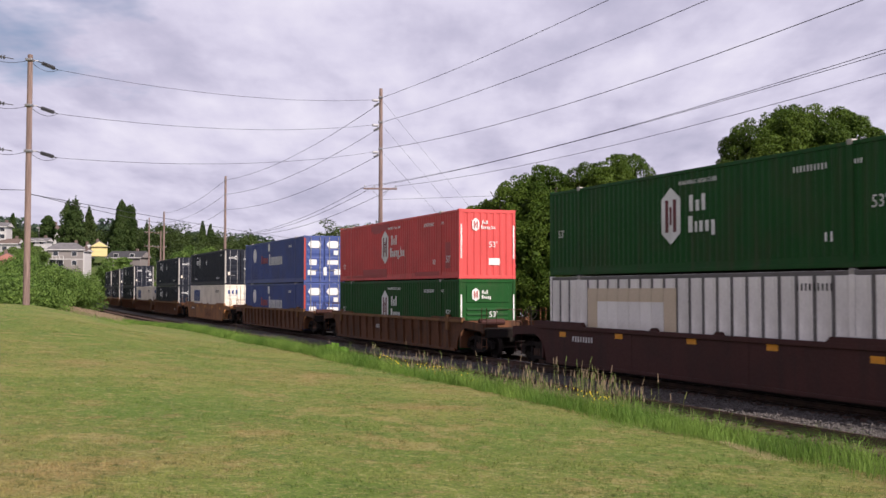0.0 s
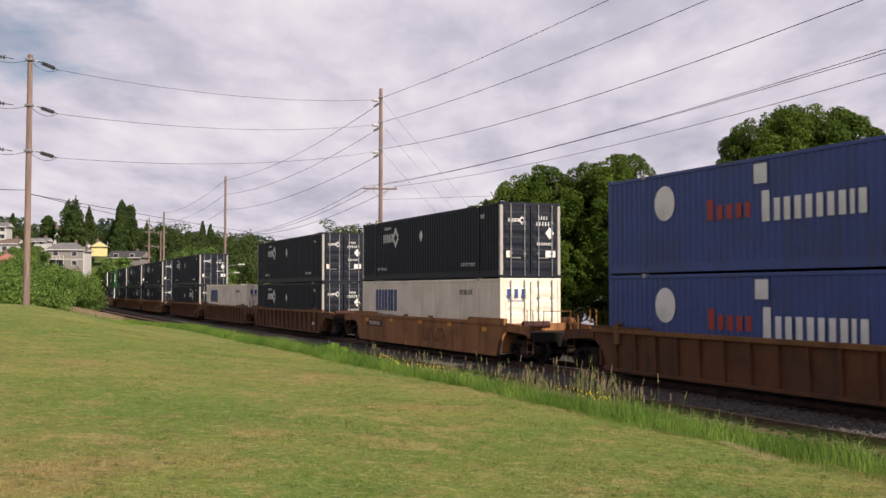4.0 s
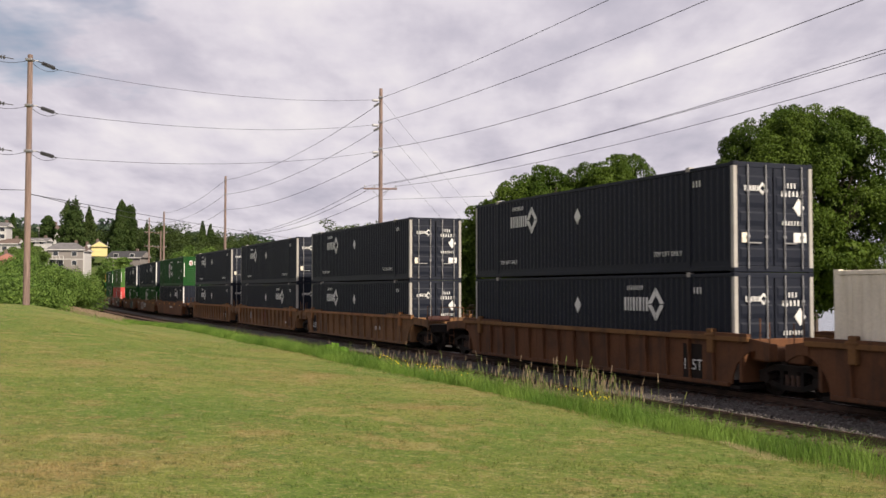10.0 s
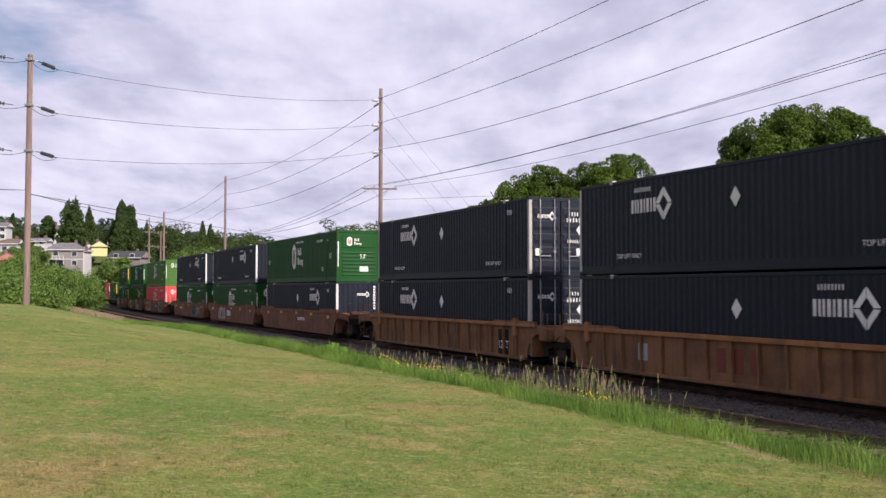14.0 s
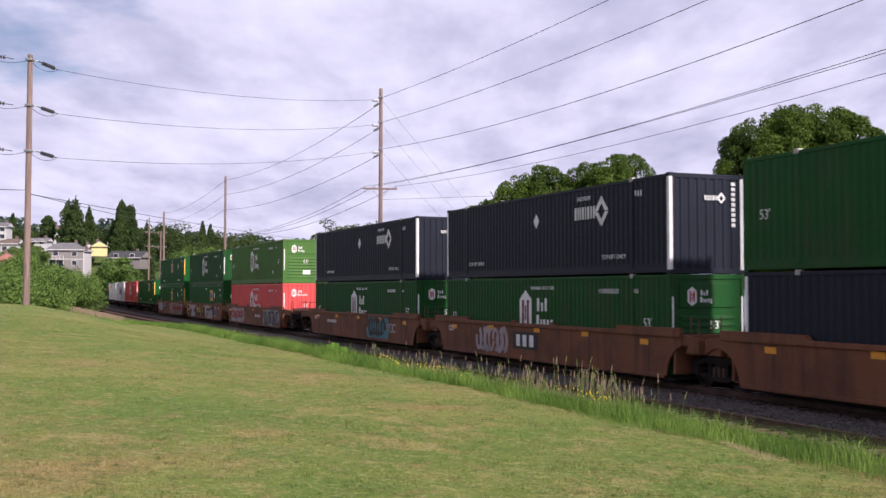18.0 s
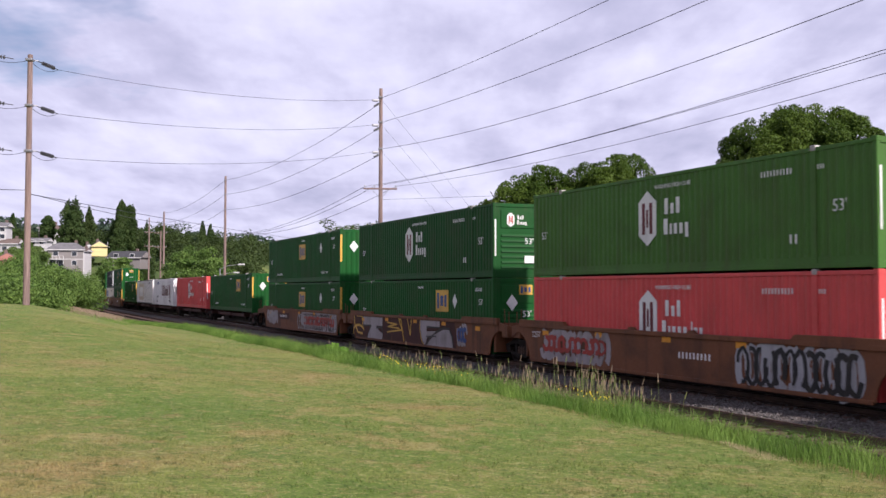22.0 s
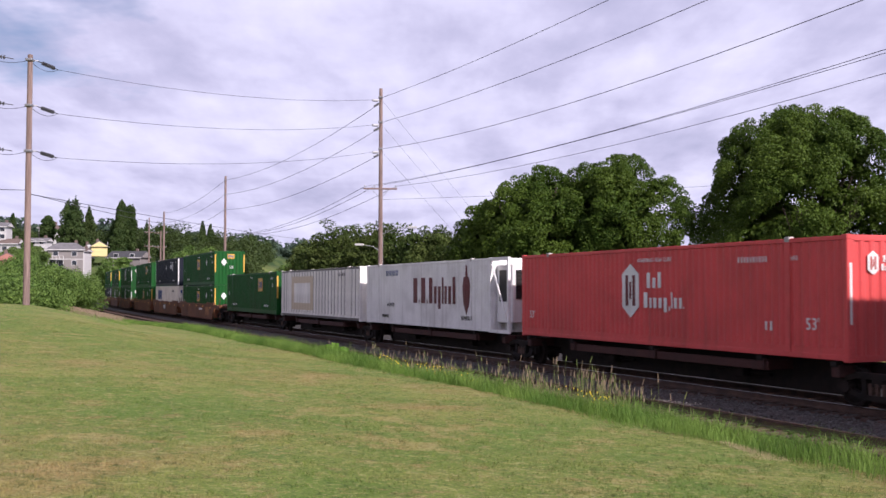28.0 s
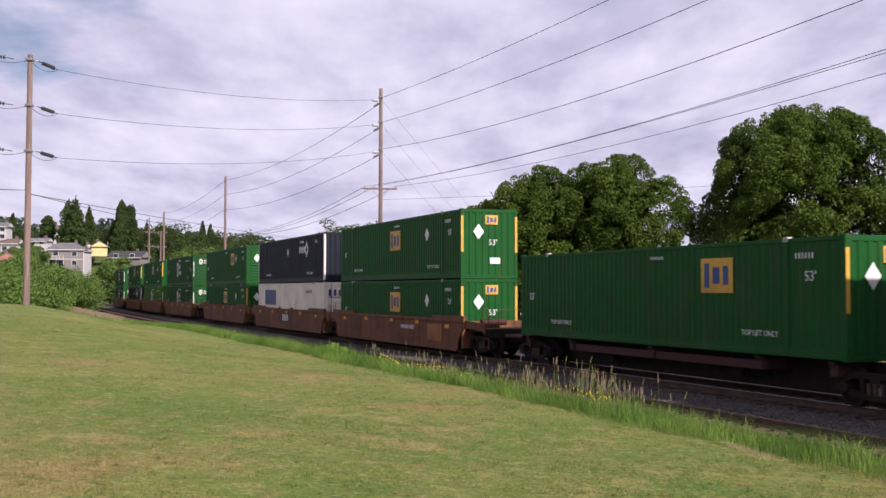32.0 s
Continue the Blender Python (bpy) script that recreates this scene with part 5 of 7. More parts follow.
def well_wagon(mat, ribbed, front, rear, label, extras=()):
    """One well of a double-stack wagon. front, rear: 'coupler', 'joint' or 'joint_truck'. Its origin lies at the rail's head under its middle."""
    if ribbed and mat == "tan":
        mat = "tan_worn"
    root = tagged(new("well_wagon"), label, "freight wagon", "wagons of the train")
    e = HX + 0.75
    arch = [(HX + 0.98 - 0.98 * math.cos(radians(k)), 0.16 + 0.98 * math.sin(radians(k))) for k in (4, 20, 36, 52, 66, 76)]
    outline = [(-u, z) for u, z in arch[::-1]] + arch + [(e, 1.36), (-e, 1.36)]
    inset = 0.05 if ribbed else 0.0                      # a ribbed side lies back between its flanges
    skin = 1.464 - inset
    for y in (-1.45, 1.45):
        sg_y = -1 if y < 0 else 1
        ys = y - sg_y * inset
        part("side_sheet", shared((mat, y, "sheet", ribbed), lambda: Shape().extrude(outline, (ys - 0.012, ys + 0.012)).mesh("side_sheet", M[mat])), mat, root)
        # chord and stakes lighter than the body: rust, with sunlight painted in
        cm = {"brown": "chord_rust_sunlit", "tan_worn": "tan"}.get(mat, mat)
        part("top_chord", shared((mat, y, "chord"), lambda: Shape().box(-e, y - 0.075, 1.34, e, y + 0.075, 1.47, 0.015).mesh("top_chord", M[cm])), cm, root)
        part("bottom_chord", shared((mat, y, "bchord"), lambda: Shape().box(-HX + 0.05, y - 0.05, 0.17, HX - 0.05, y + 0.05, 0.27, 0.012).mesh("bottom_chord", M[mat])), mat, root)
        for sg in (-1, 1):
            part("raised_end", shared((mat, y, sg, "rend", ribbed), lambda: Shape().extrude([(sg * (HX - 2.6), 1.465), (sg * e, 1.465), (sg * e, 1.60 if not ribbed else 1.545), (sg * (HX - 2.45), 1.60 if not ribbed else 1.545)], (y - 0.07, y + 0.07)).mesh("raised_end", M[mat])), mat, root)
            part("arch_edge", shared((mat, y, sg, "arch"), lambda: Shape().path([(sg * u, y - sg_y * inset, z) for u, z in arch], 0.03, 5).mesh("arch_edge", M[mat])), mat, root)
        if ribbed:
            for i in range(15):
                u = -HX + 0.7 + i * (CL - 1.4) / 14
                part("side_rib", shared((mat, y, "rib"), lambda: Shape().extrude([(ys, 0.26), (y + sg_y * 0.02, 0.27), (y + sg_y * 0.075, 1.15), (y + sg_y * 0.075, 1.345), (ys, 1.345)], (-0.03, 0.03), "x").mesh("side_rib", M[mat])), mat, root, m=Matrix.Translation((u, 0, 0)))
            for u in (-7.3, 7.3):
                part("stake", shared((mat, y, "stake"), lambda: Shape().box(-0.13, y - 0.09, 1.0, 0.13, y + 0.09, 1.64, 0.03).box(-0.2, y - 0.1, 1.44, 0.2, y + 0.1, 1.52, 0.02).mesh("stake", M[cm])), cm, root, m=Matrix.Translation((u, 0, 0)))
        else:
            for u in (-6.09, -1.5, 1.5, 6.09):
                part("guide_lug", shared((mat, y, "lug"), lambda: Shape().extrude([(-0.2, 1.465), (0.2, 1.465), (0.1, 1.56), (-0.1, 1.56)], (y - 0.05, y + 0.05)).mesh("guide_lug", M[mat])), mat, root, m=Matrix.Translation((u, 0, 0)))
        for k in (-1, 1):
            part("seam", shared((mat, y, "seam", ribbed), lambda: Shape().box(-0.012, ys + sg_y * 0.011, 0.28, 0.012, ys + sg_y * 0.019, 1.34).mesh("seam", M[mat])), mat, root, m=Matrix.Translation((k * 2.7, 0, 0)))
    part("well_floor", shared((mat, "wfloor"), lambda: Shape().box(-HX + 0.6, -1.4, 0.12, HX - 0.6, 1.4, 0.2).box(-HX - 0.3, -1.4, 0.12, -HX + 0.6, 1.4, 0.2).box(HX - 0.6, -1.4, 0.12, HX + 0.3, 1.4, 0.2).mesh("well_floor", M["soot"])), "soot", root)
    for sg in (-1, 1):
        part("bulkhead", shared((mat, sg, "bulk"), lambda sg=sg: Shape().box(sg * (HX + 0.30), -1.42, 0.3, sg * (HX + 0.42), 1.42, 1.4, 0.02).mesh("bulkhead", M[mat])), mat, root)
    for sg, kind in ((1, front), (-1, rear)):
        reach = 2.62 if kind == "coupler" else 1.5           # the side goes on over the truck as a sill
        for y in (-1.41, 1.41):
            part("end_sill", shared((mat, y, sg, reach, "esill"), lambda: Shape().extrude([(sg * (HX + 0.70), 1.10), (sg * (HX + 0.98), 1.13), (sg * (HX + reach - 0.25), 1.05), (sg * (HX + reach), 0.92), (sg * (HX + reach), 1.34), (sg * (HX + 0.70), 1.44)], (y - 0.03, y + 0.03)).mesh("end_sill", M[mat])), mat, root)
        if kind == "coupler":
            end_gear(root, sg, mat, sg > 0)
            coupler(root, sg * (HX + 2.72), sg)
            truck(root, sg * (HX + 1.45))
        else:
            part("joint_beam", shared((mat, sg, "joint"), lambda sg=sg: Shape().box(sg * (HX + 0.4), -1.15, 0.86, sg * (HX + 1.2), 1.15, 1.2, 0.04).box(sg * (HX + 1.1), -0.5, 0.8, sg * (HX + 1.84), 0.5, 1.16, 0.05).box(sg * (HX + 0.9), -1.4, 0.9, sg * (HX + 1.5), -1.15, 1.32, 0.03).box(sg * (HX + 0.9), 1.15, 0.9, sg * (HX + 1.5), 1.4, 1.32, 0.03).mesh("joint_beam", M[mat])), mat, root)
            part("handrail", shared((mat, sg, "jrail"), lambda sg=sg: Shape().path([(sg * (HX + 1.0), -1.3, 1.2), (sg * (HX + 1.0), -1.3, 1.95)], 0.018).path([(sg * (HX + 1.35), -1.3, 1.2), (sg * (HX + 1.35), -1.3, 1.85)], 0.018).mesh("handrail", M[mat])), mat, root)
            if kind == "joint_truck":
                truck(root, sg * (HX + 1.87))
    markers = [(-6.9, 1.18), (-3.4, 1.25), (0.3, 1.26), (3.6, 1.25), (7.0, 1.15)]
    if not ribbed:
        for u, z in markers:
            part("reflector", shared(("refl",), lambda: plate(0.42, 0.16, "amber", "reflector")), "amber", root, "amber reflector strip", Matrix.Translation((u, -skin, z)))
    for kind, u, z, *r in extras:
        if kind == "num":
            part("marking", shared(("wnum", r[0]), lambda: blocks("marking", "white", [0.11] * r[0], 0.2, 0.3)), "clean_white", root, m=Matrix.Translation((u, -skin, z)))["kind"] = "stuff"
        elif kind == "word":
            if ribbed:
                part("end_panel", shared(("endpanel",), lambda: plate(0.86, 0.95, "soot", "end_panel", d=0.003)), "soot", root, "sooty black panel", Matrix.Translation((u, -skin + 0.001, 0.72)))
            part("lettering", lettering(r[0], r[1], "clean_white"), "clean_white", root, m=Matrix.Translation((u, -skin - 0.002, z)))
        elif kind == "tag":
            scrawl(root, u, z, skin, *r)
        elif kind == "patch":
            part("patch", plate(r[0], r[1], r[2], "patch"), r[2], root, "painted patch", Matrix.Translation((u, -skin + 0.0005, z)))
        elif kind == "shapes":
            sprayed(root, 0.0, r[0])
        elif kind == "stencil":
            bars(root, "faded_mark", [0.62, 0.62, 0.66], 0.72, Matrix.Translation((u, -skin, z)), 0.1)
        elif kind == "logo":
            bk = part("patch", plate(1.9, 0.62, "black", "patch"), "black", root, "black panel with white blocks", Matrix.Translation((u, -skin, z)))
            bars(bk, "clean_white", [0.46, 0.46, 0.5], 0.46, Matrix.Translation((0, -0.006, 0)), 0.1)
    return root


def spine_wagon(front, rear, label):
    """One platform of a spine wagon: a slender centre beam with arms that carry the box."""
    root = tagged(new("spine_wagon"), label, "freight wagon", "wagons of the train")
    mat = "oxide"
    part("centre_beam", shared(("cbeam",), lambda: Shape().box(-HX + 1.2, -0.34, 0.16, HX - 1.2, 0.34, 0.98, 0.03).box(-HX - 0.3, -0.32, 0.62, HX + 0.3, 0.32, 0.96, 0.03).mesh("centre_beam", M["soot"])), "soot", root, "matt black centre beam")
    for y in (-1.12, 1.12):
        part("side_beam", shared(("sbeam", y), lambda y=y: Shape().box(-4.6, y - 0.06, 0.66, 5.2, y + 0.06, 0.88, 0.015).mesh("side_beam", M[mat])), mat, root)
    for u in (-7.6, -4.5, 0.2, 5.0, 7.6):
        part("cross_arm", shared(("xarm",), lambda: Shape().box(-0.13, -1.25, 0.66, 0.13, 1.25, 0.95, 0.02).mesh("cross_arm", M[mat])), mat, root, m=Matrix.Translation((u, 0, 0)))
        for y in (-1.2, 1.2):
            part("pedestal", shared(("ped", y), lambda y=y: Shape().box(-0.1, y - 0.1, 0.9, 0.1, y + 0.1, 1.02, 0.01).mesh("pedestal", M["soot"])), "soot", root, m=Matrix.Translation((u, 0, 0)))
    for sg, kind in ((1, front), (-1, rear)):
        if kind == "coupler":
            part("end_platform", shared((sg, "splat"), lambda sg=sg: Shape().box(sg * (HX + 0.1), -1.25, 0.9, sg * (HX + 1.5), 1.25, 1.0, 0.02).box(sg * (HX + 0.2), -0.3, 0.6, sg * (HX + 1.6), 0.3, 0.9, 0.02).mesh("end_platform", M[mat])), mat, root)
            coupler(root, sg * (HX + 1.45), sg)
            truck(root, sg * (HX - 0.6))
        elif kind == "joint_truck":
            part("joint_beam", shared((sg, "sjoint"), lambda sg=sg: Shape().box(sg * (HX + 0.25), -0.4, 0.62, sg * (HX + 0.6), 0.4, 0.88, 0.04).mesh("joint_beam", M["brown"])), "brown", root)
            truck(root, sg * (HX + 0.58))
    for u in (-3.0, 3.4):
        part("air_pipe", shared(("apipe",), lambda: Shape().tube((-1.1, -0.5, 0.48), (1.1, -0.5, 0.48), 0.05, n=6).box(-0.3, -0.75, 0.38, 0.3, -0.45, 0.6, 0.03).mesh("air_pipe", M["soot"])), "soot", root, m=Matrix.Translation((u, 0, 0)))
    return root


B, R_, T_, O_ = "brown", "redbrown", "tan", "oxide"
# front end of each box along the train, wagon colour, ribbed or smooth, the ends, lower box, upper box
CONSIST = [
    (30.15, O_, False, "coupler", "coupler", "panels", "hub_green", [("num", -5.6, 1.06, 8)]),
    (6.20, B, True, "coupler", "coupler", "hub_green", "hub_red_patched", [("num", -1.5, 0.9, 4)]),
    (-17.33, B, True, "coupler", "coupler", "pacer", "pacer", []),
    (-41.25, T_, False, "coupler", "coupler", "csx", "umax_doors", [("num", -5.8, 1.05, 9), ("patch", -5.8, 1.05, 2.4, 0.34, "brown"), ("tag", 1.8, 0.75, 2.2, 0.5, "redbrown", 3)]),
    (-64.71, B, True, "coupler", "joint", "umax_doors", "umax_doors", [("num", 6.6, 0.7, 4)]),
    (-84.35, B, True, "joint_truck", "joint", "csx", None, [("tag", -6.0, 0.8, 1.2, 0.8, "brown", 5)]),
    (-104.1, B, True, "joint_truck", "coupler", "umax_doors_right", "umax_doors", [("word", 6.4, 0.62, "125T", 0.42)]),
    (-127.53, T_, True, "coupler", "joint", "umax_doors", "umax_doors", [("word", -6.9, 0.62, "125T", 0.42), ("num", 4.0, 0.8, 5)]),
    (-147.08, T_, True, "joint_truck", "joint", "umax_doors_right", "umax_doors", [("patch", -4.2, 0.85, 0.5, 0.5, "spray"), ("num", 6.0, 0.6, 3), ("patch", 6.9, 0.8, 1.1, 0.8, "brown"), ("stencil", 0.2, 0.82)]),
    (-166.83, T_, True, "joint_truck", "coupler", "umax_doors", "umax_doors", [("word", 6.2, 0.62, "125T", 0.42)]),
    (-189.92, R_, False, "coupler", "joint", "umax_ribs", "hub_green", [("num", 1.4, 0.92, 10)]),
    (-209.39, R_, False, "joint_truck", "joint", "hub_green", "umax_ribs", [("logo", -0.6, 0.85), ("tag", -3.4, 0.8, 2.6, 0.85, "dusty_silver", 11, 0.0, 1.3), ("word", -7.2, 1.1, "125T", 0.3)]),
    (-229.07, R_, False, "joint_truck", "coupler", "hub_green", "umax_ribs", [("num", -4.3, 0.95, 10), ("tag", 3.25, 0.85, 2.9, 1.0, "teal", 17, 0.0, 1.5), ("tag", 3.2, 0.85, 2.2, 0.8, "black", 18, 0.012, 1.3), ("tag", 5.2, 0.85, 1.3, 0.4, "dusty_silver", 19, 0.0, 0.5), ("word", -7.4, 1.1, "125T", 0.3)]),
    (-252.9, R_, False, "coupler", "joint", "hub_red", "hub_lime", [("num", 1.6, 0.86, 9), ("tag", 5.6, 0.76, 4.2, 1.0, "spray", 23, 0.0, 2.0), ("tag", 5.6, 0.76, 4.2, 0.95, "black", 24, 0.02, 0.8), ("tag", -5.0, 0.8, 4.4, 0.95, "dusty_silver", 29, 0.0, 1.8), ("tag", -5.0, 0.85, 4.0, 0.45, "logo_red", 30, 0.02, 0.9), ("word", -7.6, 1.1, "125T", 0.3)]),
    (-272.41, R_, False, "joint_truck", "joint", "emp_plain", "hub_green", [("shapes", 0, 0, BIG_SHAPES), ("tag", 5.5, 0.85, 0.9, 0.9, "dusty_silver", 44, 0.0, 1.2), ("tag", 5.5, 0.85, 0.8, 0.5, "logo_blue", 43, 0.012)]),
    (-291.86, R_, False, "joint_truck", "coupler", "emp", "emp", [("tag", -6.4, 0.92, 2.6, 0.75, "dusty_silver", 46, 0.0, 2.4), ("tag", -6.4, 1.0, 2.2, 0.5, "spray", 47, 0.016, 0.5), ("patch", -3.5, 1.0, 3.0, 0.42, "oxide"), ("num", -3.5, 1.0, 10), ("shapes", 0, 0, [("dusty_silver", 0, [(0.9, 1.36), (8.0, 1.30), (7.8, 0.3), (1.8, 0.3), (0.6, 0.75)])]), ("tag", 4.6, 0.8, 6.6, 0.95, "black", 48, 0.004, 0.55), ("tag", 4.5, 0.85, 6.0, 0.42, "logo_red", 53, 0.022, 1.0), ("tag", 1.0, 0.75, 1.7, 0.9, "spray", 55, 0.034, 0.5), ("tag", 7.6, 0.8, 0.9, 0.9, "spray", 56, 0.03, 0.6)]),
    (-313.2, "spine", False, "coupler", "joint", "emp_single", None, []),
    (-331.27, "spine", False, "joint_truck", "joint", "hub_red", None, []),
    (-348.56, "spine", False, "joint_truck", "joint", "cre", None, []),
    (-365.85, "spine", False, "joint_truck", "joint", "panels", None, []),
    (-383.31, "spine", False, "joint_truck", "coupler", "emp_single", None, []),
    (-404.9, R_, False, "coupler", "joint", "emp", "emp", [("num", 2.4, 1.0, 10), ("patch", 5.6, 0.85, 1.6, 0.7, "tan"), ("patch", -4.8, 0.9, 1.4, 0.6, "brown")]),
    (-424.32, R_, False, "joint_truck", "joint", "csx", "umax_ribs", [("logo", 0.0, 0.9)]),
    (-444.5, R_, False, "joint_truck", "coupler", "emp", "emp_plain", []),
    (-467.6, R_, False, "coupler", "joint", "hub_green", "hub_green", []),
    (-487.6, R_, False, "joint_truck", "joint", "hub_lime", "emp", []),
    (-507.2, R_, False, "joint_truck", "coupler", "umax_ribs", "emp", []),
    (-530.8, R_, False, "coupler", "coupler", "hub_green", "hub_green", []),
]

WAGON_LABEL = {B: "rusty brown ribbed well wagon of the container train", T_: "faded tan well wagon with rusty lower edge", R_: "red-brown smooth-sided well wagon with faded reflectors", O_: "dark oxide-brown smooth well wagon with amber reflectors", "spine": "slender dark oxide-brown spine wagon carrying a single box"}
_models = {}
TRAIN = []          # (thing, s of its middle at the start, height)


def take(kind):
    """A container of that kind: the first is built, the others are copies of it."""
    if kind not in _models:
        _models[kind] = make_container(kind)
        return _models[kind]
    return copy_thing(_models[kind], Matrix.Identity(4))


for s_front, wmat, ribbed, fr, re, lower, upper, extras in CONSIST:
    mid = s_front - HX
    if wmat == "spine":
        wag = spine_wagon(fr, re, WAGON_LABEL["spine"])
        base = 1.02
    else:
        wag = well_wagon(wmat, ribbed, fr, re, WAGON_LABEL[wmat], extras)
        base = 0.222
    TRAIN.append((wag, mid, 0.0))
    TRAIN.append((take(lower), mid, base))
    if upper:
        TRAIN.append((take(upper), mid, base + CH + 0.008))


def travelled(t):
    """Metres run since the start: a steady train that gains a little speed."""
    return 12.8488 * t - 0.005639 * t ** 2 + 0.00017976 * t ** 3


def on_train(mid, t, z):
    s = mid + travelled(t)
    xa, ya, _ = on_line(s - 6.5)
    xb, yb, _ = on_line(s + 6.5)
    return pose((xa + xb) / 2, (ya + yb) / 2, z, 0, 0, math.degrees(math.atan2(yb - ya, xb - xa)))


# ---- poles and wires ----
def at_height(x, y):
    return float(ground_height(np.array([x]), np.array([y]))[0])


def wire(name, pts, r, label, category="wire", group="overhead wires"):
    """A hanging wire through the points, as one thin tube."""
    sh = Shape().path(pts, r, 5)
    return tagged(new(name, sh.mesh(name, M["wire"])), label, category, group)


def sagging(a, b, sag, n=16):
    a, b = Vector(a), Vector(b)
    return [a.lerp(b, i / n) - Vector((0, 0, sag * 4 * (i / n) * (1 - i / n))) for i in range(n + 1)]


def insulator_string(parent, a, b, mat="insulator"):
    """A dead-end insulator: a row of discs between pole and wire."""
    a, b = Vector(a), Vector(b)
    sh = Shape().tube(a, b, 0.022, n=6)
    n = 7
    for i in range(n):
        c = a.lerp(b, 0.28 + 0.6 * i / n)
        d = (b - a).normalized() * 0.03
        sh.tube(c - d, c + d, 0.105, 0.075, n=8)
    part("insulator", sh, mat, parent, "grey ribbed insulator string")


def utility_pole(x, y, top, r, levels, label, arms=(), base=None):
    z0 = at_height(x, y) - 0.3 if base is None else base
    root = tagged(new("utility_pole"), label, "utility pole", "wooden poles along the line")
    root.matrix_basis = Matrix.Translation((x, y, z0))
    h = top - z0
    part("pole_shaft", Shape().tube((0, 0, 0), (0.02, 0, h), r, r * 0.72, n=14), "pole", root, smooth=False)
    for z in levels:
        part("bracket", Shape().box(-0.16, -0.2, z - z0 - 0.06, 0.16, 0.2, z - z0 + 0.06, 0.02), "steel", root)
    for z, half, turn in arms:
        c, s = math.cos(turn), math.sin(turn)
        sh = Shape().box(-half, -0.06, -0.06, half, 0.06, 0.06, 0.01)
        m = Matrix.Translation((0, -0.14, z - z0)) @ Matrix.Rotation(turn, 4, "Z")
        arm = part("cross_arm", sh, "pole", root, m=m)
        for u in (-half + 0.1, -half * 0.35, half - 0.1):
            part("pin_insulator", shared(("pin",), lambda: Shape().tube((0, 0, 0.05), (0, 0, 0.14), 0.02, n=6).tube((0, 0, 0.13), (0, 0, 0.26), 0.07, 0.045, n=8).mesh("pin_insulator", M["insulator"])), "insulator", arm, m=Matrix.Translation((u, 0, 0)))
        part("brace", Shape().tube((-half * 0.5, 0, -0.06), (0, 0, -0.75), 0.018, n=5).tube((half * 0.5, 0, -0.06), (0, 0, -0.75), 0.018, n=5), "steel", arm)
    return root


P2 = (-4.66, 80.0)
P3 = (-28.7, 141.6)
P4 = (-54.0, 208.0)
P1 = (19.6, 19.0)
PL = (-20.1, 52.0)
LV = (16.6, 14.75, 12.75)                  # heights of the three line wires on the tall poles
LVM = (17.05, 15.2, 13.2)                  # the same on the corner pole
LV3 = (17.2, 15.3, 13.3)
LV4 = (17.6, 15.8, 14.0)
LVL = (13.85, 11.62, 9.4)
pole_left = utility_pole(PL[0], PL[1], 14.1, 0.168, LVL, "tall weathered wooden pole at the edge of the lawn")
pole_mid = utility_pole(P2[0], P2[1], 17.72, 0.18, LVM, "tall wooden pole with three wire levels and a crossarm", [(10.2, 1.25, 0.12)])
pole_far = utility_pole(P3[0], P3[1], 17.7, 0.19, LV3, "distant wooden pole beside the railway")
pole_end = utility_pole(P4[0], P4[1], 17.9, 0.22, LV4, "far wooden pole beside the railway")
pole_near = utility_pole(P1[0], P1[1], 17.6, 0.22, LV, "tall wooden pole standing beyond the tracks", [(10.2, 1.25, 0.12)])
pole_twin = utility_pole(-55.9, 213.0, 14.4, 0.18, (), "shorter far pole with crossarms", [(14.0, 1.2, 0.3), (11.2, 1.2, 0.3)])
pole_hill = utility_pole(-69.7, 255.0, 19.9, 0.2, (), "far pole with crossarms on the hillside", [(16.4, 1.0, 0.3), (13.1, 1.0, 0.3)])
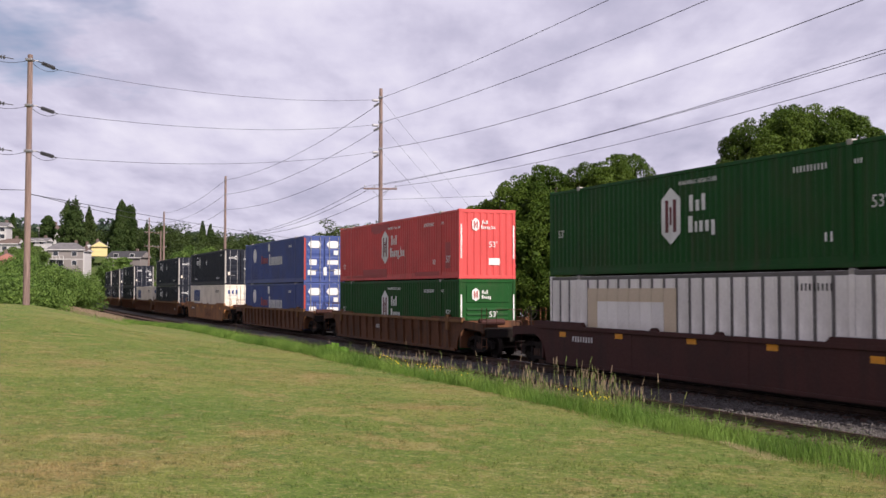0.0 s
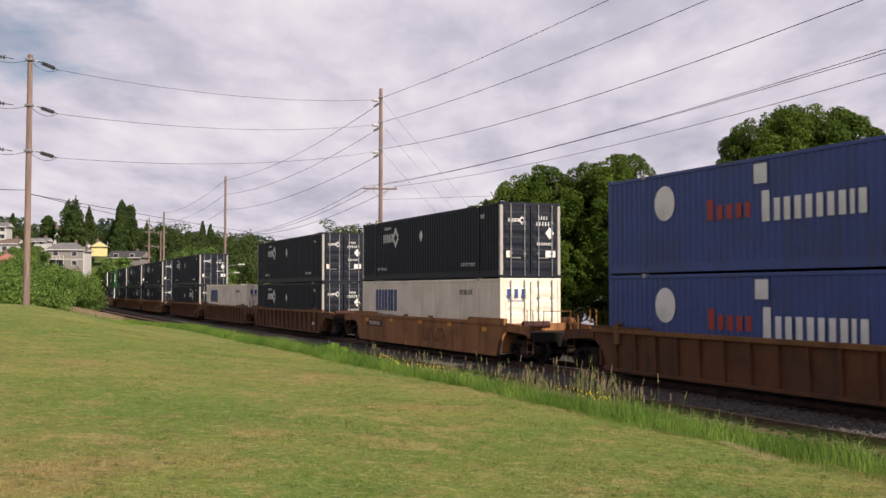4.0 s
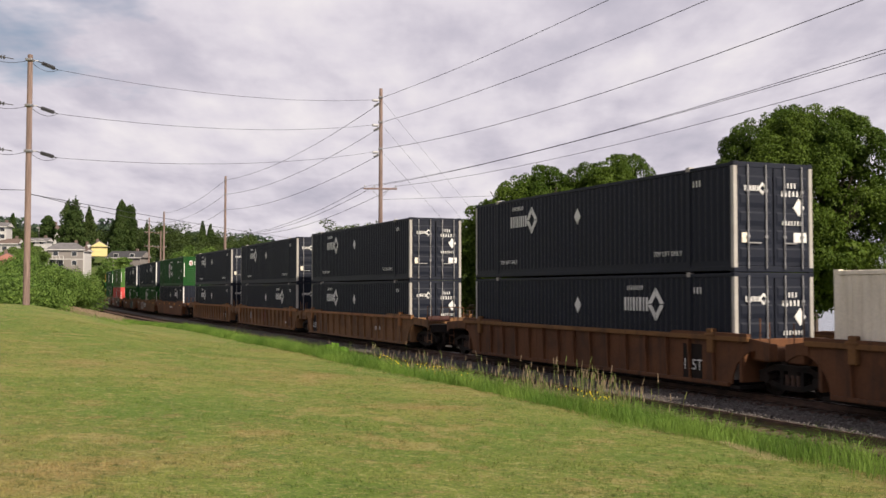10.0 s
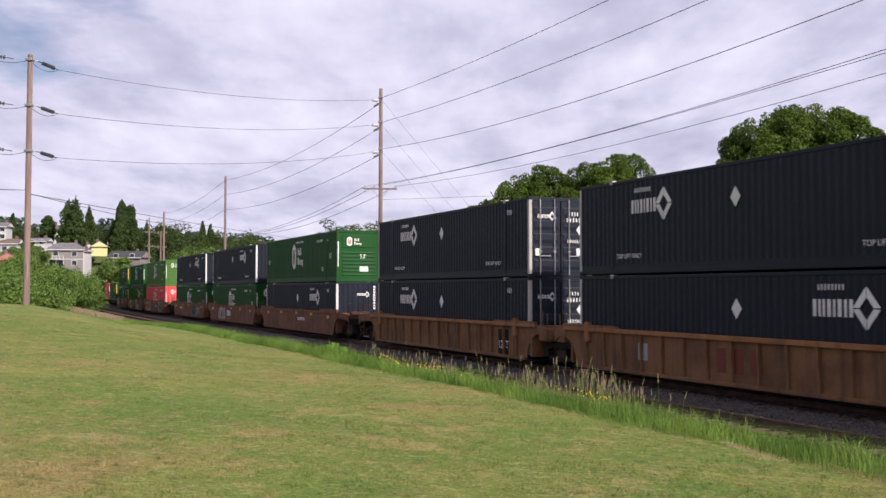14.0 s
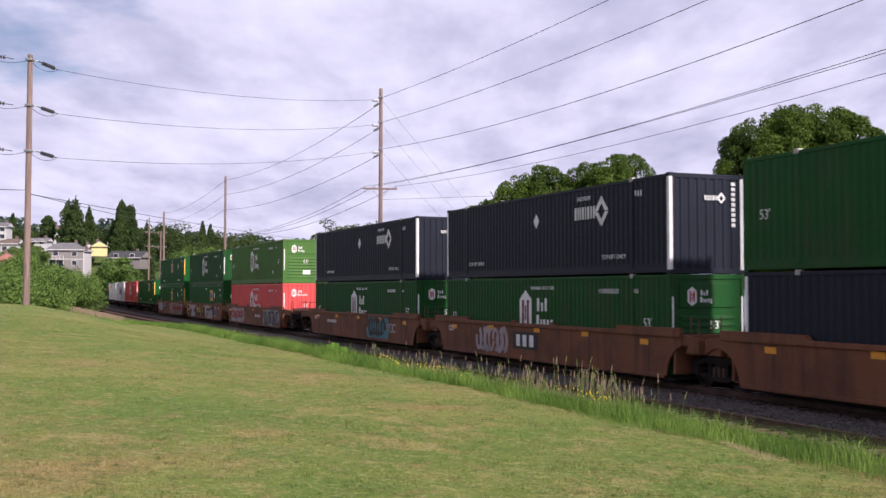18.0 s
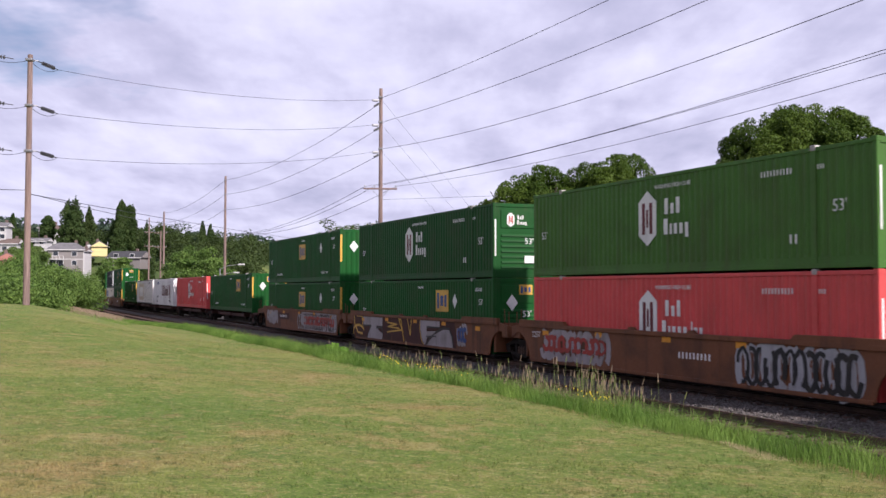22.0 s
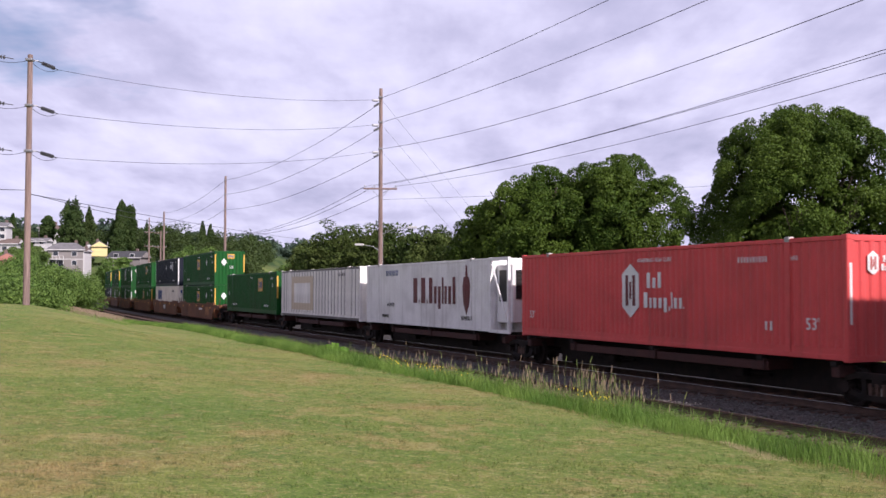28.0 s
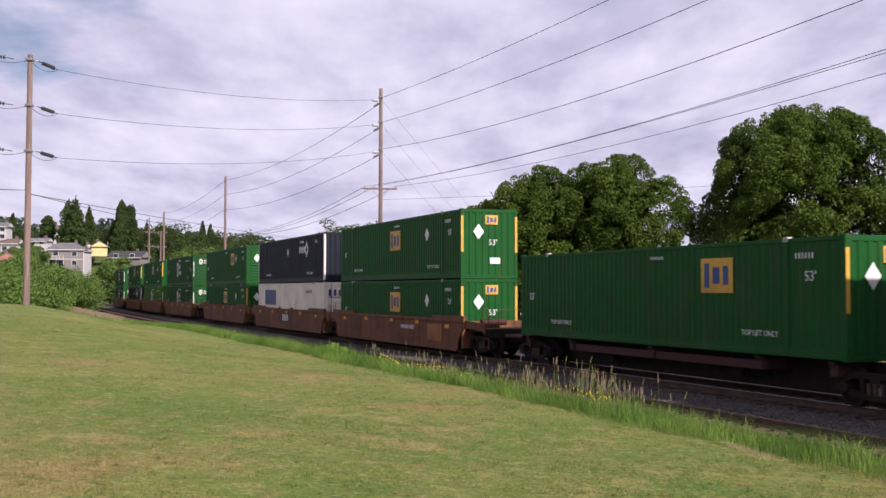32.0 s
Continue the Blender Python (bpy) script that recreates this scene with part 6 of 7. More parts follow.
for i in range(3):
    wire("power_line", sagging((P2[0] + 0.1, P2[1], LVM[i]), (P1[0], P1[1], LV[i]), (0.78, 0.86, 1.16)[i]), 0.016, "dark overhead wire rising from the tall pole")
    wire("power_line", sagging((P3[0], P3[1], LV3[i]), (P2[0], P2[1], LVM[i] - 0.40), 1.0), 0.018, "dark overhead wire between tall poles")
    wire("power_line", sagging((P4[0], P4[1], LV4[i]), (P3[0], P3[1], LV3[i]), 0.9), 0.02, "far overhead wire between poles")
    d = (Vector((P2[0], P2[1], LVM[i])) - Vector((PL[0], PL[1], LVL[i]))).normalized()
    a = Vector((PL[0], PL[1], LVL[i] - 0.35)) + d * 1.75
    b = Vector((P2[0], P2[1], LVM[i] - 0.25)) - d * 1.3
    wire("power_line", sagging(a, b, 0.55), 0.011, "thin span wire between two poles")
    wire("power_line", sagging((PL[0] - 1.9, PL[1] - 1.4, LVL[i] + 0.05), (PL[0] - 34, PL[1] - 24, LVL[i] + 0.5), 0.8), 0.012, "thin span wire leaving the lawn pole")
    o = Vector((PL[0], PL[1], at_height(*PL) - 0.3))
    p0 = Vector((PL[0], PL[1], LVL[i]))
    insulator_string(pole_left, p0 + d * 0.45 - Vector((0, 0, 0.02)) - o, p0 + d * 1.75 - Vector((0, 0, 0.35)) - o, "insulator_dark")
    part("link", Shape().tube(p0 - o, p0 + d * 0.5 - o, 0.03, n=6), "siding_white", pole_left, "pale link of the insulator")
    insulator_string(pole_left, p0 + Vector((-0.6, -0.45, -0.05)) - o, p0 + Vector((-1.9, -1.4, 0.05)) - o, "insulator_dark")
    part("jumper_wire", Shape().path([q - o for q in sagging(p0 + d * 1.75 - Vector((0, 0, 0.35)), p0, 0.28, 8)], 0.012, 5).path([q - o for q in sagging(p0, p0 + Vector((-1.9, -1.4, 0.05)), 0.28, 8)], 0.012, 5), "wire", pole_left)
    o2 = Vector((P2[0], P2[1], at_height(*P2) - 0.3))
    q0 = Vector((P2[0], P2[1], LVM[i] - 0.25))
    insulator_string(pole_mid, q0 - o2 - d * 0.15, q0 - d * 1.3 - o2)
    e = (Vector((P3[0], P3[1], LV3[i])) - q0).normalized()
    insulator_string(pole_mid, q0 + e * 0.2 - Vector((0, 0, 0.15)) - o2, q0 + e * 1.7 - Vector((0, 0, 0.15)) - o2)
    # stays that hold the corner pole
    wire("guy_wire", [Vector((P2[0], P2[1], LVM[i] - 0.1)), Vector((P2[0] + 11.5 + 2.2 * (2 - i) * 0.6, P2[1] + 12, 1.0))], 0.007, "thin steel stay of the corner pole", "guy wire")
for u in (-1.15, -0.45, 1.15):
    wire("service_line", sagging((P2[0] + u, P2[1], 10.4), (P1[0] + u, P1[1], 10.4), {-1.15: 0.80, -0.45: 0.64, 1.15: 0.88}[u]), 0.012, "dark lower service wire")
    wire("service_line", sagging((P3[0] + u, P3[1], 10.2), (P2[0] + u, P2[1], 10.4), 1.3), 0.018, "dark lower service wire")
wire("service_line", sagging((PL[0] - 30, PL[1] - 10, 7.6), (PL[0], PL[1], 7.5), 0.1), 0.016, "dark service wire at the lawn pole")
wire("service_line", sagging((PL[0], PL[1], 7.35), (P3[0], P3[1], 10.7), 0.5), 0.018, "dark service wire crossing towards the hill")
wire("service_line", sagging((PL[0] + 0.1, PL[1], 7.3), (-15.1, 200, 11.2), 0.5), 0.018, "dark service wire crossing the railway")
wire("service_line", sagging((P2[0], P2[1], 7.0), (62, 62, 8.2), 0.8), 0.011, "thin wire behind the shade trees")
wire("service_line", sagging((P2[0], P2[1], 9.4), (62, 66, 12.5), 0.6), 0.010, "thin wire behind the shade trees")


def street_lamp(x, y, h, reach, turn, label):
    z0 = at_height(x, y)
    root = tagged(new("street_lamp"), label, "street lamp", "street lamps")
    root.matrix_basis = Matrix.Translation((x, y, z0)) @ Matrix.Rotation(turn, 4, "Z")
    part("lamp_post", Shape().tube((0, 0, 0), (0, 0, h), 0.09, 0.06, n=8), "steel", root)
    part("lamp_arm", Shape().path([(0, 0, h - 0.1), (reach * 0.4, 0, h + 0.35), (reach, 0, h + 0.5)], 0.035, 6), "steel", root)
    part("lamp_head", Shape().box(reach - 0.1, -0.16, h + 0.42, reach + 0.7, 0.16, h + 0.6, 0.05), "siding_white", root)


# ---- trees ----
def leaf_cloud(blobs, count, size, seed, squash=0.85):
    """Leaf clumps scattered through lumpy masses, thickest near their skins."""
    rng = np.random.RandomState(seed)
    vol = np.array([b[3] * b[4] * b[5] for b in blobs]) ** 0.72
    pick = rng.choice(len(blobs), count, p=vol / vol.sum())
    bl = np.array(blobs, float)[pick]
    d = rng.normal(size=(count, 3))
    d /= np.linalg.norm(d, axis=1)[:, None]
    lump = 1 + 0.10 * np.sin(d[:, 0] * 7 + pick * 1.7) * np.sin(d[:, 1] * 6 + 2 * pick) + 0.10 * np.sin(d[:, 2] * 11 + d[:, 0] * 9 + pick)
    r = np.where(rng.rand(count) < 0.8, rng.uniform(0.86, 1.0, count), rng.uniform(0.5, 0.9, count)) * lump
    c = bl[:, :3] + d * r[:, None] * bl[:, 3:6]
    n = d + np.array([0, 0, 0.25]) + 0.75 * rng.normal(size=(count, 3))
    n /= np.linalg.norm(n, axis=1)[:, None]
    a = np.cross(n, rng.normal(size=(count, 3)))
    a /= np.linalg.norm(a, axis=1)[:, None] + 1e-9
    b = np.cross(n, a)
    b /= np.linalg.norm(b, axis=1)[:, None] + 1e-9
    s = size * rng.uniform(0.55, 1.35, count)[:, None]
    bend = np.cross(a, b) * s * rng.uniform(-0.35, 0.35, count)[:, None]
    v = np.stack([c - a * s, c - b * s * 0.62 + bend, c + a * s, c + b * s * 0.62 + bend], 1).reshape(-1, 3)
    f = np.arange(count * 4).reshape(-1, 4)
    return v, f


def clumped(blobs, per, r, seed):
    """Small leafy clumps on the outer and upper skin of each larger lump."""
    rr = random.Random(seed)
    out = []
    mx, my = sum(b[0] for b in blobs) / len(blobs), sum(b[1] for b in blobs) / len(blobs)
    mz = sum(b[2] for b in blobs) / len(blobs)
    for b in blobs:
        away = Vector((b[0] - mx, b[1] - my, (b[2] - mz) * 0.7 + 0.8))
        away.normalize()
        for _ in range(per):
            d = Vector((rr.gauss(0, 1), rr.gauss(0, 1), rr.gauss(0, 1))).normalized() + away * 0.7
            d.normalize()
            k = r * rr.uniform(0.65, 1.35)
            out.append((b[0] + d.x * b[3], b[1] + d.y * b[4], b[2] + d.z * b[5], k, k, k * 0.62))
        out.append((b[0], b[1], b[2], b[3] * 0.8, b[4] * 0.8, b[5] * 0.8))
    return out


def tree(name, x, y, blobs, count, size, mat, seed, trunk_r, label, stems=1, category="tree", fork=0.25, clump=None, crown=None):
    z0 = at_height(x, y) - 0.1
    rr = random.Random(seed)
    root = tagged(new(name), label, category, "trees")
    root.matrix_basis = Matrix.Translation((x, y, z0))
    top = max(b[2] + b[5] for b in blobs)
    rel = [(b[0], b[1], b[2] - z0, *b[3:]) for b in blobs]
    sh = Shape()
    for k in range(stems):
        ox, oy = (rr.uniform(-0.3, 0.3), rr.uniform(-0.3, 0.3)) if stems > 1 else (0, 0)
        fz = (top - z0) * fork * rr.uniform(0.8, 1.3)
        sh.tube((ox, oy, 0), (ox * 2.5, oy * 2.5, fz), trunk_r, trunk_r * 0.75, n=9)
        for b in rel:
            if stems > 1 and rr.random() < 0.35:
                continue
            e = Vector((b[0] + rr.uniform(-0.4, 0.4) * b[3], b[1] + rr.uniform(-0.4, 0.4) * b[4], b[2] + rr.uniform(-0.1, 0.5) * b[5]))
            s0 = Vector((ox * 2.5, oy * 2.5, fz))
            m1 = s0.lerp(e, 0.5) + Vector((rr.uniform(-0.3, 0.3), rr.uniform(-0.3, 0.3), 0.25))
            sh.tube(s0, m1, trunk_r * 0.6, trunk_r * 0.36, n=7)
            sh.tube(m1, e, trunk_r * 0.36, trunk_r * 0.12, n=6)
            for _ in range(3):
                e2 = m1.lerp(e, rr.uniform(0.1, 0.9)) + Vector((rr.uniform(-1, 1) * b[3] * 0.6, rr.uniform(-1, 1) * b[4] * 0.6, rr.uniform(0, 0.8) * b[5]))
                sh.tube(m1, e2, trunk_r * 0.2, trunk_r * 0.06, n=5)
    part("trunk", sh, "bark", root)
    v, f = crown if crown else leaf_cloud(clumped(rel, *clump, seed) if clump else rel, count, size, seed)
    part("crown", raw_mesh("crown", v, f, M[mat]), mat, root)
    return root


def rounded(h0, h1, r, n, seed, spread=0.75, low=0.20):
    """Lumps that fill a rounded crown from h0 to h1 with radius r."""
    rr = random.Random(seed)
    out = []
    for i in range(n):
        t = (i + 0.5) / n
        z = h0 + (h1 - h0) * (0.12 + 0.74 * t)
        w = r * math.sin(math.pi * (low + (0.86 - low) * t)) ** 0.7
        a = i * 2.4 + rr.uniform(-0.3, 0.3)
        k = r * rr.uniform(0.30, 0.50)
        q = max(w - k, 0) * rr.uniform(spread, 1.0)
        out.append((q * math.cos(a), q * math.sin(a), z, k, k, k * rr.uniform(0.75, 0.95)))
    return out


def dome_crown(profile, clumps, per, leaf, seed, hollow=0.0, squash=0.95):
    """A broad crown inside an outline of (height, half width): leafy boughs like small cushions on its skin, smaller and darker ones within."""
    rng = np.random.RandomState(seed)
    pz, pw = np.array([q[0] for q in profile]), np.array([q[1] for q in profile])
    zs = np.linspace(pz[0], pz[-1], 200)
    ws = np.interp(zs, pz, pw) + 0.5
    n = clumps
    cz = np.interp(rng.rand(n), np.cumsum(ws) / ws.sum(), zs)
    az = rng.uniform(0, 2 * np.pi, n)
    inner = rng.rand(n) < 0.33
    r0 = rng.uniform(0.32, 0.72, n) * np.where(inner, 1.5, 1.0)
    lobes = 1 + 0.06 * np.sin(3 * az + cz * 0.9) + 0.05 * np.sin(5 * az - cz * 1.4 + seed)
    deep = np.where(inner, rng.uniform(0.25, 0.80, n), rng.uniform(0.93, 1.02, n))
    rad = np.maximum(np.interp(cz, pz, pw) * lobes * deep - r0 * 0.75, 0.05)
    top = np.interp(cz, pz, pw) < pw.max() * 0.72
    cz = np.where(top & inner, cz - 0.6, cz)
    c = np.stack([rad * np.cos(az), rad * np.sin(az), cz - r0 * 0.45], 1)
    if hollow:                              # a thin place low in the crown, where stems and sky show
        low = (cz - pz[0]) / (pz[-1] - pz[0])
        gap = (low > 0.22) & (low < 0.66) & (np.abs(c[:, 0] - 0.9 + 1.2 * np.sin(cz * 1.7)) < 1.5) & (rng.rand(n) < hollow)
        c, r0, az, inner, n = c[~gap], r0[~gap], az[~gap], inner[~gap], int((~gap).sum())
    k = np.repeat(np.arange(n), (per * (r0 / 0.52) ** 2 * np.where(inner, 0.45, 1.0)).astype(int))
    m = len(k)
    out = np.stack([np.cos(az[k]) * 0.55, np.sin(az[k]) * 0.55, np.full(m, 0.55)], 1)
    d = rng.normal(size=(m, 3))
    d /= np.linalg.norm(d, axis=1)[:, None]
    d = d + out * 0.6
    d /= np.linalg.norm(d, axis=1)[:, None]
    p = c[k] + d * (r0[k] * rng.uniform(0.55, 1.0, m) ** 0.6)[:, None] * np.array([1, 1, squash])
    nrm = d + out * 0.25 + 0.8 * rng.normal(size=(m, 3))
    nrm /= np.linalg.norm(nrm, axis=1)[:, None]
    a = np.cross(nrm, rng.normal(size=(m, 3)))
    a /= np.linalg.norm(a, axis=1)[:, None] + 1e-9
    b = np.cross(nrm, a)
    sz = (leaf * rng.uniform(0.6, 1.3, m) * np.where(inner[k], 2.2, 1.0))[:, None]
    bend = nrm * sz * rng.uniform(-0.4, 0.2, m)[:, None]
    v = np.stack([p - a * sz, p - b * sz * 0.7 + bend, p + a * sz, p + b * sz * 0.7 + bend], 1).reshape(-1, 3)
    return v, np.arange(m * 4).reshape(-1, 4)


def maple(x, y, profile, clumps, per, leaf, seed, trunk_r, label, stems, fork, hollow=0.0):
    z0 = at_height(x, y) - 0.1
    rr3 = random.Random(seed)
    z_lo, z_hi, wide = profile[0][0], profile[-1][0], max(q[1] for q in profile)
    ends = []
    for i in range(11):
        z = z_lo + (z_hi - z_lo) * rr3.uniform(0.2, 0.86)
        q = float(np.interp(z, [q[0] for q in profile], [q[1] for q in profile])) * rr3.uniform(0.35, 0.8)
        ends.append((q * math.cos(i * 2.4), q * math.sin(i * 2.4), z, wide * 0.22, wide * 0.22, 0.8))
    return tree("maple_tree", x, y, ends, 0, leaf, "leaf_maple", seed, trunk_r, label, stems, fork=fork, crown=dome_crown([(h - z0 - 0.25, w - 0.2) for h, w in profile], clumps, per, leaf, seed, hollow))


maple(19.45, 58.0, ((3.2, 3.0), (3.9, 4.8), (5.0, 5.8), (6.4, 6.0), (7.6, 5.8), (8.9, 5.3), (10.2, 4.9), (11.3, 4.2), (12.2, 2.8), (12.85, 1.1)), 1150, 190, 0.060, 4, 0.15, "large dense round maple with several slim stems", 6, 0.16, 0.86)
maple(11.75, 72.0, ((1.8, 2.6), (3.0, 3.9), (5.0, 4.3), (7.0, 4.7), (8.2, 4.9), (9.6, 4.5), (10.8, 3.5), (11.5, 2.2), (11.95, 0.8)), 600, 165, 0.074, 8, 0.22, "leafy green maple behind the railway", 2, 0.25)
maple(6.5, 72.5, ((1.5, 3.0), (3.0, 4.5), (6.0, 5.1), (8.0, 4.6), (9.2, 3.8), (10.2, 2.7), (10.9, 1.6), (11.2, 0.6)), 600, 165, 0.074, 15, 0.22, "leafy green maple behind the railway", 2, 0.25)
maple(3.0, 74.0, ((1.2, 2.0), (3.0, 3.0), (6.0, 3.0), (7.8, 2.4), (8.8, 1.5), (9.3, 0.6)), 260, 150, 0.074, 23, 0.18, "smaller leafy maple behind the railway", 1, 0.25)
for x, y, r, h, sd in ((-1.0, 104, 4.2, 8.6, 31), (-5.6, 108, 4.6, 9.2, 32), (-10.2, 112, 5.0, 9.3, 33), (-13.8, 118, 3.6, 8.0, 34), (2.4, 100, 3.4, 8.3, 35)):
    tree("broadleaf_tree", x, y, rounded(0.6, h * 0.96, r * 1.12, 26, sd, low=0.3), 30000, 0.13, "leaf_row", sd, 0.2, "rounded green tree in the row beyond the railway", clump=(7, 0.6))
for x, y, r, h, sd in ((-35.5, 160, 5.0, 7.6, 41), (-46, 196, 6.0, 9.5, 42), (-20, 150, 4.0, 6.8, 43), (-62, 205, 4.5, 9, 44)):
    tree("broadleaf_tree", x, y, rounded(-0.2, h, r, 14, sd), 14000, 0.19, "leaf_bush", sd, 0.2, "rounded bushy tree beside the curve", clump=(7, 0.9))


def conifer(x, y, top, r, sd, mat="leaf_dark", label="tall dark conifer on the hillside"):
    z0 = at_height(x, y)
    h = top - z0
    blobs = []
    n = 16
    rr = random.Random(sd)
    for i in range(n):
        t = i / (n - 1)
        w = r * (1 - t) ** 0.6 * rr.uniform(0.62, 1.12) + 0.3
        for k in range(4):
            a = k * 1.57 + rr.uniform(0, 1.5)
            q = w * rr.uniform(0.35, 0.7)
            blobs.append((q * math.cos(a), q * math.sin(a), z0 + h * (0.10 + 0.88 * t), w * 0.52, w * 0.52, h / n * 1.1))
    tree("conifer", x, y, blobs, 9000, 0.32, mat, sd, 0.22, label, category="conifer", fork=0.5)


for x, y, h, r, sd in ((-112.8, 330, 31.0, 4.3, 51), (-115.6, 332, 30.4, 4.4, 52), (-93.5, 340, 24.0, 3.0, 57), (-76.0, 340, 24.0, 1.8, 58), (-74.0, 342, 23.2, 2.2, 59), (-144.0, 360, 28.0, 1.4, 61), (-106.5, 352, 25.0, 2.6, 62)):
    conifer(x, y, h, r, sd)
conifer(-109.6, 333, 28.2, 3.3, 53, "leaf_hill", "broad lighter green conifer on the hillside")


tree("broadleaf_tree", -125.0, 340, rounded(17.0, 26.8, 2.9, 20, 74), 9000, 0.30, "leaf_dark", 74, 0.25, "dark rounded tree among the hillside houses")
for x, y, r, h, sd in ((-110.6, 370, 3.1, 34.2, 71), (-108.2, 372, 3.0, 33.0, 72), (-114.0, 374, 2.4, 27.0, 73)):
    tree("poplar_tree", x, y, [(b[0], b[1], b[2], b[3] * 0.8, b[4] * 0.8, b[5] * 2.0) for b in rounded(16, h, r, 24, sd)], 12000, 0.3, "leaf_dark", sd, 0.25, "tall columnar dark poplar on the hillside", category="poplar")


def thicket(name, places, count, size, mat, seed, label):
    """Uncountable growth as one mass of leaf clumps."""
    blobs = []
    rr = random.Random(seed)
    for x, y, r, h in places:
        z0 = at_height(x, y)
        for _ in range(4):
            k = r * rr.uniform(0.45, 0.7)
            blobs.append((x + rr.uniform(-0.6, 0.6) * r, y + rr.uniform(-0.6, 0.6) * r, z0 + h * rr.uniform(0.3, 0.8), k, k, h * rr.uniform(0.28, 0.42)))
    v, f = leaf_cloud(blobs, count, size, seed)
    ob = new(name, raw_mesh(name, v, f, M[mat]))
    tagged(ob, label, "bushes", kind="stuff")


rr = random.Random(77)
bank = []
for k in range(190):                       # the overgrown bank beyond the lawn, seen in front of the houses
    y = rr.uniform(92, 172)
    q = rr.uniform(-0.412, -0.312)
    top = 2.64 + y * float(np.interp(q, (-0.412, -0.390, -0.376, -0.340, -0.318, -0.303), (0.030, 0.042, 0.031, 0.0225, 0.0175, 0.0090))) * (0.35 + 0.65 * smooth(84, 150, y)) * rr.uniform(0.8, 1.04)
    h = (float(top) - at_height(q * y, y)) / 1.15
    if h > 0.7:
        bank.append((q * y, y, rr.uniform(1.5, 2.6), h))
for k in range(46):
    s = -128 - k * 1.9 + rr.uniform(-1, 1)
    x, y, _ = on_line(s, 10.5 + rr.uniform(0, 5))
    bank.append((x, y, rr.uniform(1.0, 1.6), rr.uniform(0.8, 1.7) + 0.012 * k))
bank = [h for h in bank if abs(float(line_offsets(np.array([h[0]]), np.array([h[1]]))[0][0])) > 6.5 + 7.5 * float(smooth(150, 110, h[1]))]
thicket("bushes", bank, 190000, 0.125, "leaf_bush", 61, "tangled green bushes along the curve of the track")
hill = []
for k in range(150):                       # woods on the crest behind the houses
    y = rr.uniform(372, 440)
    q = rr.uniform(-0.43, -0.165)
    top = 2.64 + y * float(np.interp(q, (-0.43, -0.34, -0.30, -0.255, -0.235, -0.19, -0.165), (0.056, 0.055, 0.058, 0.060, 0.058, 0.053, 0.046))) * rr.uniform(0.82, 1.03)
    hill.append((q * y, y, rr.uniform(3.0, 5.0), max(float(top) - at_height(q * y, y), 2.0)))
for k in range(90):                        # the wooded slope on the side of the bay
    y = rr.uniform(250, 365)
    q = rr.uniform(-0.285, -0.17)
    if y < 315 and q < -0.258:
        continue
    top = 2.64 + y * rr.uniform(0.030, 0.056) * (0.6 + 0.4 * smooth(250, 330, y))
    hill.append((q * y, y, rr.uniform(2.5, 4.5), max(float(top) - at_height(q * y, y), 1.5)))
woods = [h for h in hill if abs(float(line_offsets(np.array([h[0]]), np.array([h[1]]))[0][0])) > 9]
thicket("hillside_woods", woods, 130000, 0.32, "leaf_hill", 62, "mixed green trees and shrubs between the houses")
hill = []
for k in range(150):                       # garden shrubs among the houses
    y = rr.uniform(205, 372)
    q = rr.uniform(-0.42, -0.275)
    if (250 < y < 302 and -0.378 < q < -0.318) or (y > 320 and -0.338 < q < -0.305):
        continue
    hill.append((q * y, y, rr.uniform(1.6, 3.0), rr.uniform(0.6, 1.4) if y < 330 else rr.uniform(1.0, 2.6)))
for q, y, r, top in ((-0.289, 268, 3.2, 10.4), (-0.300, 262, 2.2, 9.4), (-0.278, 276, 2.4, 10.2), (-0.306, 285, 2.6, 10.6), (-0.322, 262, 3.0, 8.6), (-0.312, 250, 3.0, 8.2), (-0.404, 268, 3.4, 13.2), (-0.392, 262, 3.0, 12.4), (-0.383, 275, 2.6, 12.4), (-0.388, 284, 3.0, 15.0), (-0.380, 286, 2.4, 14.0), (-0.372, 284, 2.2, 12.6), (-0.300, 286, 2.6, 11.2), (-0.292, 284, 2.2, 11.4)):
    hill.append((q * y, y, r, max(top - at_height(q * y, y), 0.8)))
shrubs = [h for h in hill if abs(float(line_offsets(np.array([h[0]]), np.array([h[1]]))[0][0])) > 9]
thicket("garden_shrubs", shrubs, 40000, 0.34, "leaf_shrub", 64, "light green garden shrubs on the slope between houses")
far = []
for k in range(170):
    x = rr.uniform(-330, 40)
    y = rr.uniform(500, 760)
    far.append((x, y, rr.uniform(7, 12), rr.uniform(7, 12)))
far = [h for h in far if abs(float(line_offsets(np.array([h[0]]), np.array([h[1]]))[0][0])) > 14]
thicket("distant_woods", far, 42000, 1.3, "leaf_far", 63, "green wooded ridge in the distance, haze tinted into the leaves")


